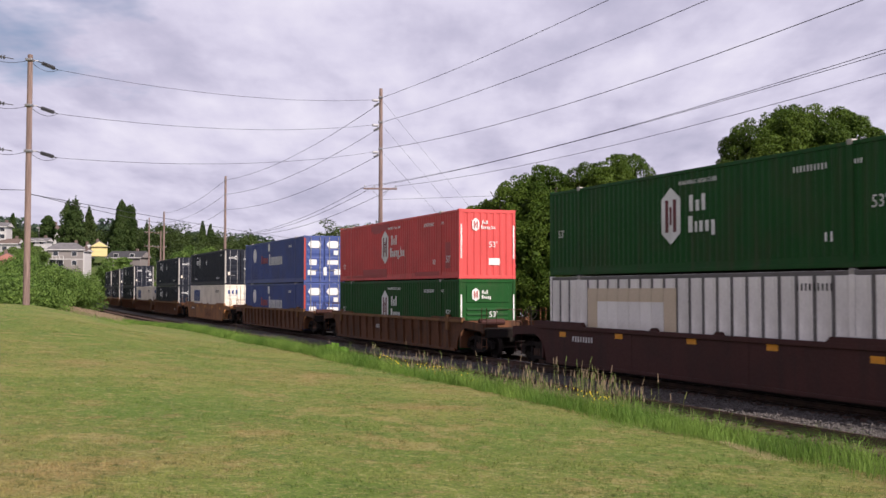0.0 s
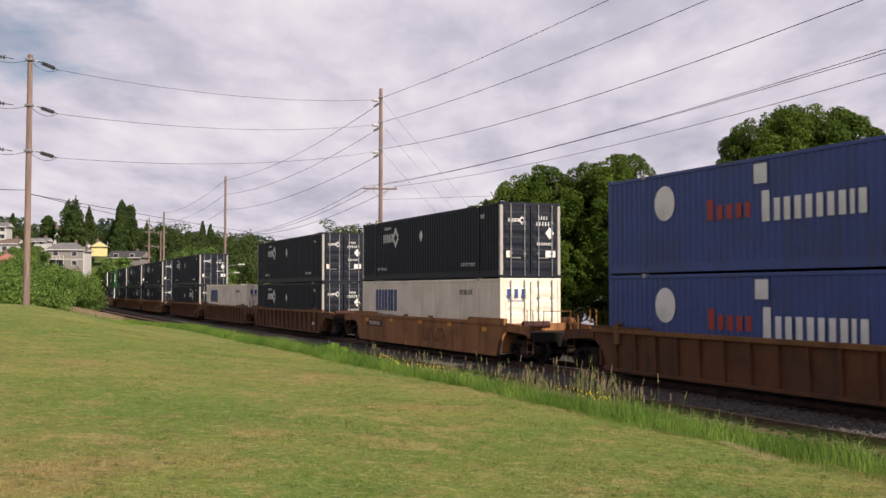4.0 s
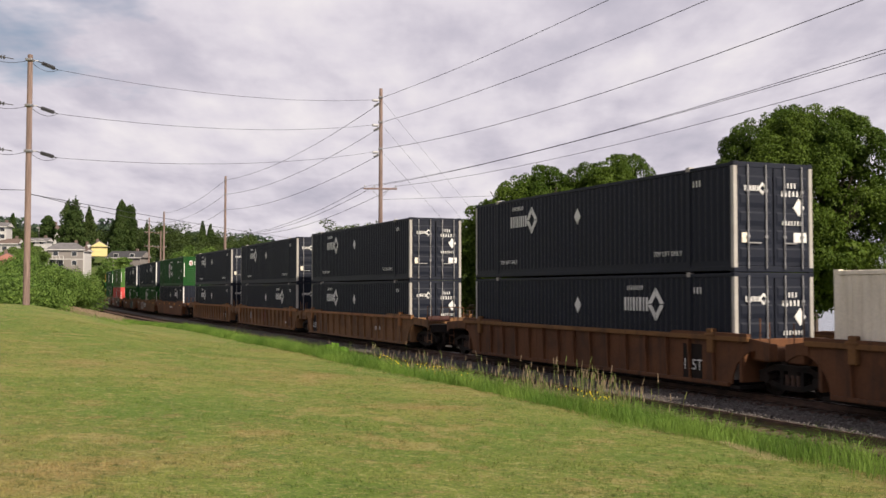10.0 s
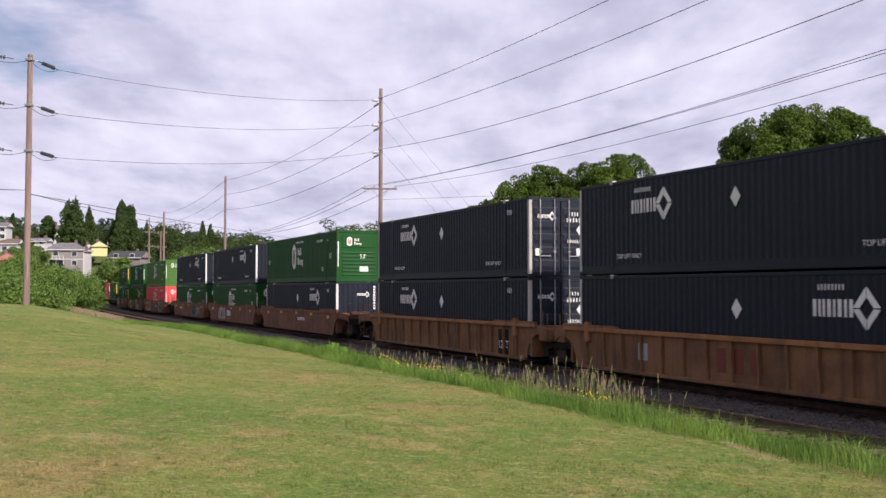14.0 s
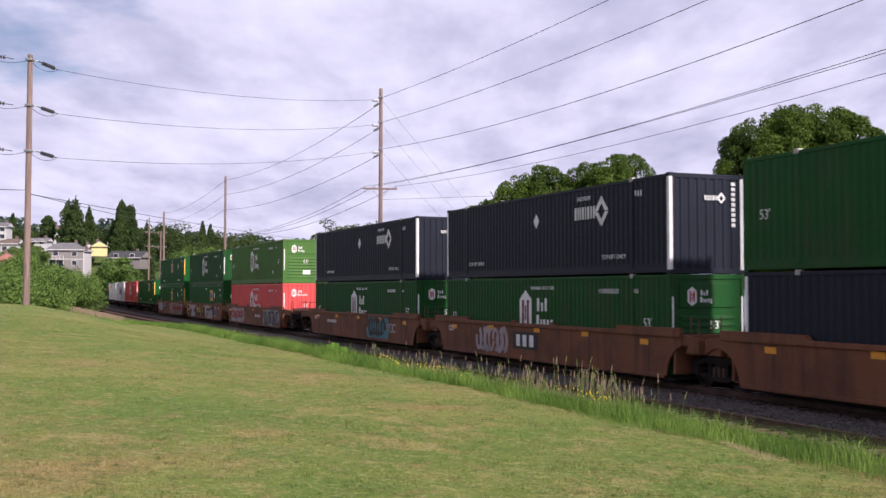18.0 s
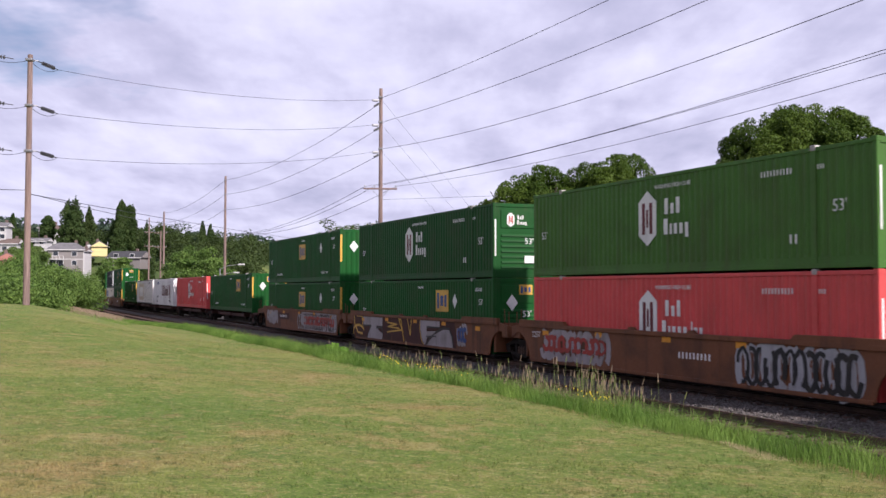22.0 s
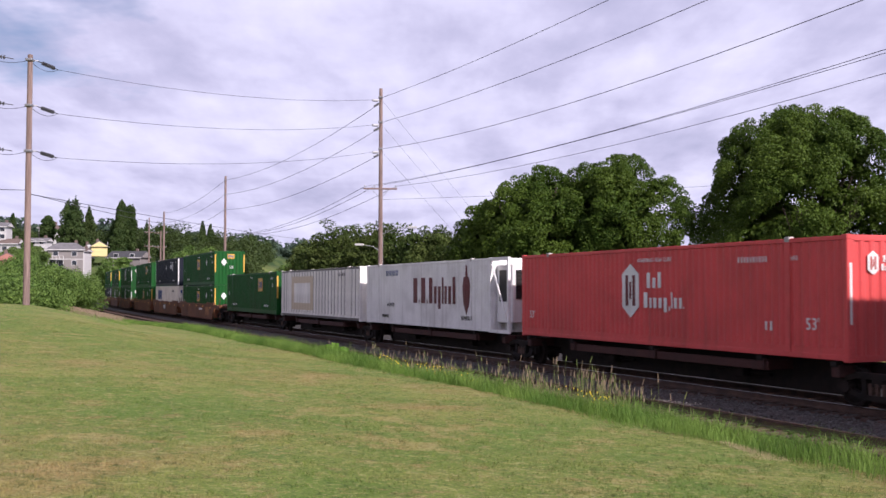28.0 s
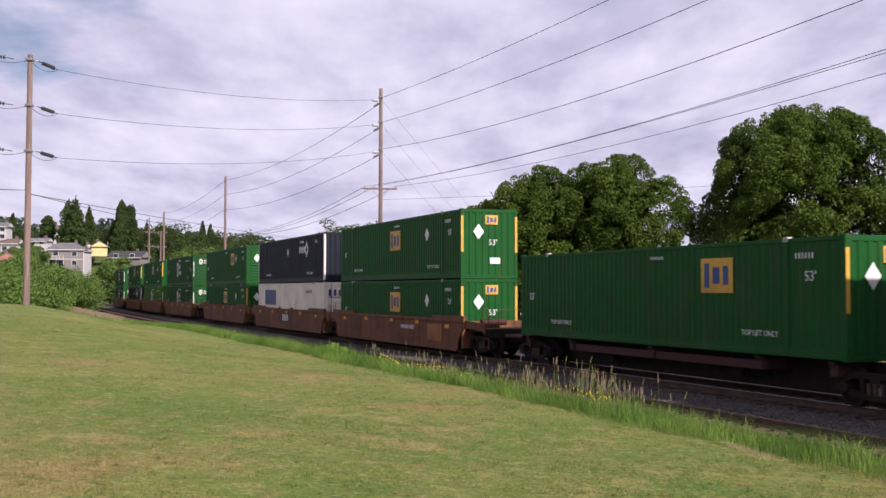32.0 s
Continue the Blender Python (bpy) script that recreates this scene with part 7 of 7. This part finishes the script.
# ---- houses on the hill ----
def house(x, y, w, d, h, roof_h, wall, roof, turn, label, floors=2, base=None, gable=True):
    z0 = at_height(x, y) - 0.3 if base is None else base
    root = tagged(new("house"), label, "house", "houses on the hill")
    root.matrix_basis = Matrix.Translation((x, y, z0)) @ Matrix.Rotation(radians(turn), 4, "Z")
    part("wall", Shape().box(-w / 2, -d / 2, -2.0, w / 2, d / 2, h, 0.03), wall, root)
    o = 0.5
    if gable:
        sh = Shape().add([(-w / 2 - o, -d / 2 - o, h - 0.1), (w / 2 + o, -d / 2 - o, h - 0.1), (w / 2 + o, d / 2 + o, h - 0.1), (-w / 2 - o, d / 2 + o, h - 0.1), (-w / 2 - o, 0, h + roof_h), (w / 2 + o, 0, h + roof_h)],
                         [(0, 1, 5, 4), (2, 3, 4, 5), (1, 2, 5), (3, 0, 4), (3, 2, 1, 0)])
    else:
        sh = Shape().add([(-w / 2 - o, -d / 2 - o, h - 0.1), (w / 2 + o, -d / 2 - o, h - 0.1), (w / 2 + o, d / 2 + o, h - 0.1), (-w / 2 - o, d / 2 + o, h - 0.1), (-w / 4, 0, h + roof_h), (w / 4, 0, h + roof_h)],
                         [(0, 1, 5, 4), (2, 3, 4, 5), (1, 2, 5), (3, 0, 4), (3, 2, 1, 0)])
    part("roof", sh, roof, root)
    if gable:
        for sg in (-1, 1):
            part("gable_wall", Shape().extrude([(-d / 2 - o + 0.25, h - 0.05), (d / 2 + o - 0.25, h - 0.05), (0, h + roof_h - 0.28)], (sg * (w / 2 + o) - 0.01, sg * (w / 2 + o) + 0.02), "x"), wall, root)
    part("fascia", Shape().box(-w / 2 - o, -d / 2 - o - 0.06, h - 0.3, w / 2 + o, -d / 2 - o, h - 0.05), "siding_white", root)
    n = max(2, int(w / 3.2))
    for f in range(floors):
        for i in range(n):
            u = -w / 2 + (i + 0.5) * w / n
            z = 0.9 + f * (h - 0.4) / floors
            win = part("window", Shape().box(u - 0.72, -d / 2 - 0.06, z, u + 0.72, -d / 2 + 0.02, z + 1.35, 0.02), "siding_white", root)
            part("pane", Shape().box(u - 0.6, -d / 2 - 0.08, z + 0.12, u + 0.6, -d / 2 - 0.05, z + 1.23), "glass", win)
    if floors > 1:
        part("trim_band", Shape().box(-w / 2 - 0.03, -d / 2 - 0.03, h * 0.5 - 0.12, w / 2 + 0.03, -d / 2 + 0.05, h * 0.5 + 0.08), "siding_white", root)
        for u in (-w / 2, w / 2):
            part("corner_board", Shape().box(u - 0.1, -d / 2 - 0.035, -1.5, u + 0.1, -d / 2 + 0.1, h - 0.1), "siding_white", root)
    if w > 9.2 and floors > 1:
        bal = part("balcony", Shape().box(-w * 0.42, -d / 2 - 1.3, h * 0.46, -0.2, -d / 2, h * 0.46 + 0.16, 0.02), "siding_white", root, "white balcony with posts")
        for k in range(5):
            u = -w * 0.42 + 0.06 + k * (w * 0.42 - 0.32) / 4
            part("post", Shape().box(u - 0.06, -d / 2 - 1.28, h * 0.46 - (2.6 if k % 2 == 0 else 0), u + 0.06, -d / 2 - 1.16, h * 0.46 + 1.05), "siding_white", bal)
        part("rail", Shape().box(-w * 0.42, -d / 2 - 1.29, h * 0.46 + 0.98, -0.2, -d / 2 - 1.19, h * 0.46 + 1.06), "siding_white", bal)
        # dark glassy sheet stands in for the shaded recess below the balcony
        part("porch_window", Shape().box(-w * 0.40, -d / 2 - 0.04, 0.3, -0.3, -d / 2 - 0.005, h * 0.42), "glass", root)
    part("chimney", Shape().box(w * 0.2, 0.2, h, w * 0.2 + 0.7, 0.9, h + roof_h + 0.7, 0.02), "roof_brown", root)
    return root


for hx, y, base, w, d, h, rh, wall, roof, turn, lab, fl, gb in (
        (-101.3, 290, 8.4, 9.4, 8, 5.2, 1.9, "siding_grey", "roof_grey", 12, "large grey house with pale trim and shingle roof", 2, False),
        (-97.6, 291, 7.6, 3.2, 6, 5.6, 0.8, "siding_white", "roof_brown", 0, "narrow pale house beside the grey one", 2, True),
        (-99.0, 310, 14.4, 4.2, 4.4, 0.8, 1.7, "siding_yellow", "roof_grey", 108, "small pale yellow gabled house", 1, True),
        (-102.3, 311, 13.3, 4.4, 3.0, 1.5, 1.3, "siding_white", "roof_grey", 108, "small white gabled house", 1, True),
        (-123.0, 300, 14.0, 3.8, 6, 6.4, 1.2, "siding_white", "roof_grey", 6, "tall white house on the hillside", 3, True),
        (-119.5, 298, 12.6, 4.4, 5, 3.0, 1.4, "siding_white", "roof_brown", 5, "white house with brown roof on the hillside", 1, True),
        (-116.0, 310, 14.9, 5.0, 5, 1.9, 1.0, "siding_white", "roof_grey", 0, "white house behind the grey one", 1, True),
        (-97.0, 240, 7.0, 5.0, 5, 2.4, 1.7, "siding_pink", "roof_brown", 108, "low red-gabled house with white fascia", 1, True),
        (-96.5, 236, 4.6, 4.0, 4, 2.0, 1.0, "siding_white", "roof_grey", 0, "low white garage below the red house", 1, True),
        (-129.0, 360, 20.0, 9.0, 6, 2.6, 1.8, "siding_white", "roof_brown", 0, "low house among the hill trees", 1, True),
        (-133.5, 366, 21.5, 6.0, 6, 2.4, 1.4, "siding_grey", "roof_brown", 0, "grey house with brown roof near the ridge", 1, False),
        (-87.5, 300, 10.6, 9.5, 6, 1.2, 1.8, "siding_grey", "roof_dark", -10, "long low building with dark roof", 1, True),
        (-127.0, 650, 29.0, 6.5, 6, 4.0, 1.8, "siding_white", "roof_grey", 0, "far white house on the wooded ridge", 1, True),
        (-120.5, 650, 28.6, 4.5, 6, 3.0, 1.8, "siding_grey", "roof_grey", 0, "far grey house on the wooded ridge", 1, True)):
    house(hx, y, w, d, h, rh, wall, roof, turn, lab, fl, base, gb)

for x, y, h, reach, turn, lab in ((-26.5, 128, 5.8, 2.2, 0.1, "pale street lamp beyond the railway"), (-31.5, 150, 5.2, 2.4, 0.1, "pale street lamp beyond the railway"), (-38.0, 165, 5.4, 2.4, 3.0, "pale street lamp beyond the railway"), (-5.2, 92, 8.1, 2.3, 0.0, "pale street lamp among the trees"), (-5.5, 94, 6.7, 1.5, 3.14, "pale street lamp among the trees")):
    street_lamp(x, y, h, reach, turn, lab)


# ---- tall grass, lawn blades, ballast stones ----
def blades(places, heights, width, lean, seed):
    """Grass blades: each a narrow bent strip of two faces."""
    rng = np.random.RandomState(seed)
    n = len(places)
    p = np.asarray(places, float)
    h = np.asarray(heights, float)[:, None]
    a = rng.uniform(0, 2 * np.pi, n)
    side = np.stack([np.cos(a), np.sin(a), np.zeros(n)], 1) * (np.asarray(width) * rng.uniform(0.6, 1.4, n))[:, None]
    a2 = rng.uniform(0, 2 * np.pi, n)
    dirn = np.stack([np.cos(a2), np.sin(a2), np.zeros(n)], 1) * (lean * rng.uniform(0.1, 1.0, n))[:, None] * h
    up = np.array([0, 0, 1.0])
    mid = p + up * h * 0.55 + dirn * 0.35
    tip = p + up * h * (1 - 0.12 * lean) + dirn
    v = np.stack([p - side, p + side, mid + side * 0.7, mid - side * 0.7, tip], 1).reshape(-1, 3)
    i = np.arange(n)[:, None] * 5
    f = np.concatenate([i + [0, 1, 2], i + [0, 2, 3], i + [3, 2, 4]])
    return v, f


def strip_places(n, s0, s1, w0, w1, seed, edge=None):
    rng = np.random.RandomState(seed)
    s = s0 + (s1 - s0) * rng.rand(n)
    w = w0 + (w1 - w0) * rng.rand(n)
    a = np.interp(s, LINE_S, LINE_A)
    x = np.interp(s, LINE_S, LINE_X) - w * np.cos(a)
    y = np.interp(s, LINE_S, LINE_Y) - w * np.sin(a)
    return x, y, s, w, rng


def tall_grass():
    x, y, s, w, rng = strip_places(270000, -45, 44, 7.7, 11.6, 91)
    edge = 10.08 + 0.10 * np.sin(s * 0.42) + 0.08 * np.sin(s * 1.1 + 1) + 0.08 * rng.normal(size=len(s)) + 0.45 * smooth(35.6, 37.8, s) + 0.2 * smooth(30.5, 32, s) * smooth(34, 33, s)
    clump = 0.5 + 0.35 * np.sin(s * 0.55 + 2) * np.sin(s * 0.23) + 0.45 * np.sin(s * 1.9 + w * 2) * np.sin(s * 0.83 - w)
    keep = (s > -40 + 6 * rng.rand(len(s))) & (w < edge) & (w > 7.85 + 0.3 * np.sin(s * 0.8) + 1.0 * smooth(27, 34, s)) & (rng.rand(len(s)) < (0.45 + 0.5 * clump) )
    x, y, s, w, clump = x[keep], y[keep], s[keep], w[keep], clump[keep]
    z = ground_height(x, y) - 0.03
    h = (0.20 + 0.30 * rng.rand(len(x)) + 0.20 * np.clip(clump, 0, 1)) * (1 - 0.6 * smooth(9.2, 10.5, w - 0.45 * smooth(35.6, 37.8, s))) * (1 - 0.10 * smooth(24, 33, s)) * (1 - 0.45 * smooth(-5, -35, s))
    v, f = blades(np.stack([x, y, z], 1), h, 0.0021 + 0.00009 * np.hypot(x, y), 0.95, 92)
    tagged(new("tall_grass", raw_mesh("tall_grass", v, f, M["blade"])), "bright green uncut grass along the track bank", "grass", kind="stuff")
    sh, heads = Shape(), Shape()
    rr2 = random.Random(8)
    # clumps of flowering stalks: place along the line, spread, number, height
    for s0, spread, n, h0, h1 in ((22.0, 0.8, 150, 0.55, 0.92), (25.3, 0.25, 28, 0.6, 0.9), (27.3, 0.8, 240, 0.5, 0.88), (29.6, 0.6, 180, 0.75, 1.12), (18.2, 1.0, 120, 0.5, 0.85), (13.5, 1.6, 90, 0.45, 0.8), (7.0, 2.4, 90, 0.45, 0.85), (-1.0, 3.5, 110, 0.45, 0.8), (-16, 9.0, 130, 0.4, 0.75), (32.0, 0.25, 3, 0.85, 0.95), (32.6, 0.3, 6, 0.5, 0.7), (33.3, 0.5, 10, 0.45, 0.65), (34.6, 0.7, 16, 0.3, 0.5), (24.0, 6.0, 40, 0.35, 0.6)):
        for _ in range(n):
            a, b = rr2.gauss(s0, spread), 8.55 + rr2.gauss(0, 0.28)
            px, py, _h = on_line(a, b)
            pz = at_height(px, py)
            h = rr2.uniform(h0, h1)
            lx, ly = rr2.gauss(0, 0.07), rr2.gauss(0, 0.07)
            sh.tube((px, py, pz), (px + lx, py + ly, pz + h), 0.0034, 0.0022, n=3, caps=False)
            (heads if rr2.random() < 0.6 else sh).tube((px + lx, py + ly, pz + h - 0.03), (px + lx * 1.25, py + ly * 1.25, pz + h + rr2.uniform(0.05, 0.12)), 0.0095, 0.003, n=4)
    tagged(new("grass_stems", sh.mesh("grass_stems", M["stem"])), "thin pale green flowering grass stems", "grass", kind="stuff")
    sh = heads
    tagged(new("seed_stalks", sh.mesh("seed_stalks", M["stalk"])), "dry pinkish seed heads above the uncut grass", "grass", kind="stuff")
    sh = Shape()
    x, y, s, w, rng = strip_places(620, 16, 31.5, 8.9, 10.0, 95)
    z = ground_height(x, y)
    keep = (np.sin(s * 0.6 + 0.4) > -0.2) & (rng.rand(len(s)) < 0.35 + 0.65 * smooth(24, 28, s))
    for px, py, pz in zip(x[keep], y[keep], z[keep]):
        h = rr2.uniform(0.22, 0.38)
        sh.tube((px, py, pz + h - 0.012), (px, py, pz + h + 0.012), 0.0075, 0.010, n=5)
    tagged(new("buttercups", sh.mesh("buttercups", M["flower"])), "small yellow buttercups in the uncut grass", "flowers", kind="stuff")


tall_grass()


def weed_clumps():
    """Broad-leaved weeds that stand out of the uncut grass."""
    rr4 = random.Random(19)
    for s0, w0, h, r in ((14.3, 9.15, 0.66, 0.5), (15.1, 9.35, 0.5, 0.45), (13.5, 9.1, 0.46, 0.4), (4.0, 8.8, 0.5, 0.5), (-6.0, 8.9, 0.55, 0.6), (-14.0, 9.2, 0.6, 0.6), (18.6, 9.2, 0.42, 0.4)):
        px, py, _ = on_line(s0, w0)
        pz = at_height(px, py)
        blobs = [(rr4.uniform(-0.6, 0.6) * r, rr4.uniform(-0.6, 0.6) * r, h * rr4.uniform(0.2, 0.75), r * 0.4, r * 0.4, h * 0.28) for _ in range(9)]
        v, f = leaf_cloud(blobs, 1300, 0.05, int(s0 * 10) + 300)
        ob = tagged(new("weed_clump", raw_mesh("weed_clump", v, f, M["leaf_weed"])), "bright green broad-leaved weeds in the uncut grass", "weeds", "weeds on the bank")
        ob.matrix_basis = Matrix.Translation((px, py, pz))


weed_clumps()


def mown_edge():
    """A pale scalped strip where the mower turned along the lawn's edge."""
    rng = np.random.RandomState(55)
    n = 2600
    t, q = rng.rand(n), rng.normal(size=n) * 0.045
    x, y = 3.70 + 0.20 * t + q * 1.6 * (0.4 + t), 14.3 - 1.6 * t + rng.normal(size=n) * 0.03
    v, f = blades(np.stack([x, y, ground_height(x, y) - 0.004], 1), 0.012 + 0.022 * rng.rand(n), np.full(n, 0.0028), 0.9, 56)
    tagged(new("mown_edge", raw_mesh("mown_edge", v, f, M["straw"])), "pale dry scalped grass at the lawn's edge", "grass", kind="stuff")


mown_edge()


def dry_grass():
    x, y, s, w, rng = strip_places(30000, -120, -30, 7.9, 13.0, 97)
    keep = rng.rand(len(s)) < smooth(-30, -45, s) * (0.35 + 0.65 * smooth(12.5, 9.5, w))
    x, y = x[keep], y[keep]
    z = ground_height(x, y) - 0.03
    v, f = blades(np.stack([x, y, z], 1), 0.15 + 0.3 * rng.rand(len(x)), 0.004 + 0.00014 * np.hypot(x, y), 0.6, 98)
    tagged(new("dry_grass", raw_mesh("dry_grass", v, f, M["stalk"])), "pale dry grass on the bank by the curve", "grass", kind="stuff")
    x, y, s, w, rng = strip_places(26000, -110, -12, 11.0, 15.0, 99)
    keep = rng.rand(len(s)) < smooth(-14, -40, s)
    x, y = x[keep], y[keep]
    z = ground_height(x, y) - 0.03
    v, f = blades(np.stack([x, y, z], 1), 0.12 + 0.25 * rng.rand(len(x)), 0.004 + 0.00014 * np.hypot(x, y), 0.6, 100)
    tagged(new("rough_grass", raw_mesh("rough_grass", v, f, M["blade"])), "uncut green grass at the lawn's far edge", "grass", kind="stuff")


dry_grass()


def lawn_blades():
    """Short mown blades, one face each, thickest in the foreground and gathered in tufts."""
    rng = np.random.RandomState(101)
    n = 520000
    d = 5.2 + 36 * rng.rand(n) ** 1.55
    a = rng.uniform(-0.45, 0.45, n)
    x, y = d * np.sin(a), d * np.cos(a)
    w, s = line_offsets(x, y)
    tuft = np.sin(x * 5.1 + 2.0 * np.sin(y * 3.3)) * np.sin(y * 6.2 + 1.7 * np.sin(x * 4.1)) + 0.6 * np.sin(x * 13.7 + y * 9.1) * np.sin(y * 17.3 - x * 5.0)
    keep = (w > 10.0) & (rng.rand(n) < 0.62 + 0.3 * tuft)
    x, y, d, tuft = x[keep], y[keep], d[keep], tuft[keep]
    n = len(x)
    z = ground_height(x, y) - 0.008
    h = (0.014 + 0.026 * rng.rand(n)) * (1 + 0.35 * tuft)
    t, t2 = rng.uniform(0, 2 * np.pi, n), rng.uniform(0, 2 * np.pi, n)
    wd = (0.0015 + 0.00013 * d) * rng.uniform(0.6, 1.5, n)
    base = np.stack([x, y, z], 1)
    side = np.stack([np.cos(t), np.sin(t), np.zeros(n)], 1) * wd[:, None]
    tip = base + np.stack([np.cos(t2) * h * 0.7, np.sin(t2) * h * 0.7, h], 1)
    v = np.stack([base - side, base + side, tip], 1).reshape(-1, 3)
    tagged(new("lawn_grass", raw_mesh("lawn_grass", v, np.arange(3 * n).reshape(-1, 3), ground_material(True))), "short mown grass blades of the lawn", "grass", kind="stuff")


lawn_blades()


def ballast():
    x, y, s, w, rng = strip_places(60000, -12, 42, -1.6, 8.2, 111)
    near = rng.rand(len(s)) < np.clip(1.2 - np.hypot(x, y) / 60, 0.12, 1)
    keep = near & ~((np.abs(w - 5.0) < 1.2) & (rng.rand(len(s)) < 0.55))
    x, y = x[keep], y[keep]
    n = len(x)
    z = ground_height(x, y) + rng.uniform(-0.01, 0.035, n)
    q = np.array([(1, 0, 0), (-1, 0, 0), (0, 1, 0), (0, -1, 0), (0, 0, 1), (0, 0, -1)], float)
    t = np.array([(0, 2, 4), (2, 1, 4), (1, 3, 4), (3, 0, 4), (2, 0, 5), (1, 2, 5), (3, 1, 5), (0, 3, 5)])
    a = rng.uniform(0, 6.28, n)
    sc = rng.uniform(0.018, 0.045, (n, 1, 1)) * rng.uniform(0.7, 1.25, (n, 6, 1))
    v = q[None] * sc
    c, si = np.cos(a)[:, None], np.sin(a)[:, None]
    v = np.stack([v[..., 0] * c - v[..., 1] * si + 0.3 * v[..., 2], v[..., 0] * si + v[..., 1] * c, v[..., 2] * 0.8], -1) + np.stack([x, y, z], 1)[:, None]
    f = t[None] + (np.arange(n) * 6)[:, None, None]
    tagged(new("ballast", raw_mesh("ballast", v.reshape(-1, 3), f.reshape(-1, 3), M["stone"])), "grey crushed stone ballast between the rails", "gravel", kind="stuff")


ballast()


# ---- shore ----
def piling(x, y, h, r, label):
    root = tagged(new("piling"), label, "piling", "old pilings in the bay")
    root.matrix_basis = Matrix.Translation((x, y, -4.2))
    part("pile", Shape().tube((0, 0, 0), (random.uniform(-0.1, 0.1), 0, h), r, r * 0.85, n=9), "bark", root)


for k in range(9):
    piling(46 + k * 3.4 + random.uniform(-0.8, 0.8), 138 + random.uniform(-4, 4), random.uniform(3.0, 4.6), 0.3, "old dark timber piling standing in water")
for k in range(4):
    piling(35 + k * 2.2, 150, 3.4 + 0.4 * (k % 2), 0.28, "old dark timber piling standing in water")


def bench(x, y, turn):
    z0 = at_height(x, y)
    root = tagged(new("park_bench"), "dark park bench facing the bay", "bench", "benches on the shore")
    root.matrix_basis = Matrix.Translation((x, y, z0)) @ Matrix.Rotation(turn, 4, "Z")
    for k in range(3):
        part("seat_slat", shared(("bs",), lambda: Shape().box(-0.9, -0.06, 0.43, 0.9, 0.06, 0.47, 0.01).mesh("seat_slat", M["tie"])), "tie", root, m=Matrix.Translation((0, -0.16 + 0.16 * k, 0)))
        part("back_slat", shared(("bb",), lambda: Shape().box(-0.9, 0.22, 0.0, 0.9, 0.26, 0.11, 0.01).mesh("back_slat", M["tie"])), "tie", root, m=Matrix.Translation((0, 0.02 * k, 0.52 + 0.15 * k)))
    for u in (-0.75, 0.75):
        part("leg", shared(("bl",), lambda: Shape().box(-0.03, -0.2, 0, 0.03, 0.24, 0.43, 0.008).box(-0.03, 0.2, 0.43, 0.03, 0.3, 0.95, 0.008).mesh("leg", M["soot"])), "soot", root, m=Matrix.Translation((u, 0, 0)))


def sign_post(x, y):
    z0 = at_height(x, y)
    root = tagged(new("sign_post"), "wooden post with blue and white signs beyond the tracks", "sign post")
    root.matrix_basis = Matrix.Translation((x, y, z0))
    part("post", Shape().box(-0.11, -0.11, -0.2, 0.11, 0.11, 2.78 - z0, 0.02), "pole", root)
    for u, z, w, h, mat, lab in ((-0.36, 2.42, 0.46, 0.46, "sign_blue", "blue sign with white shapes"), (0.26, 2.42, 0.22, 0.40, "sign_blue", "narrow blue sign"), (0.07, 1.66, 0.36, 0.5, "clean_white", "white notice with red bars")):
        sg = part("sign", Shape().box(u - w / 2, -0.15, z - z0 - h / 2, u + w / 2, -0.12, z - z0 + h / 2, 0.008), mat, root, lab)
        bar = "clean_white" if mat == "sign_blue" else "logo_red"
        for k, (a, b) in enumerate(((0.14, 0.2), (-0.12, 0.5), (-0.3, 0.6))):
            part("marking", Shape().box(u - w * b / 2, -0.156, z - z0 + h * a - 0.02, u + w * b / 2, -0.149, z - z0 + h * a + (0.10 if k == 0 else 0.03)), bar, sg)


sign_post(11.3, 45.0)
for x, y in ((26.0, 71.5), (23.6, 73.5), (14.5, 80)):
    bench(x, y, 2.75)


# ---- what moves ----
def motions():
    times = [float(t) for t in range(0, 33)]
    for thing, mid, z in TRAIN:
        walk(thing, [(t, on_train(mid, t, z)) for t in times])
    turns = [(k / FPS, math.degrees(travelled(k / FPS) / 0.457)) for k in range(0, 961)]
    late = {thing for thing, mid, z in TRAIN if mid < -480}      # wagons that stay far down the line
    for ws, dx in WHEELSETS:
        if ws.parent.parent in late:
            continue
        walk(ws, [(t, pose(dx, 0, 0.457, 0, a, 0)) for t, a in turns])


motions()
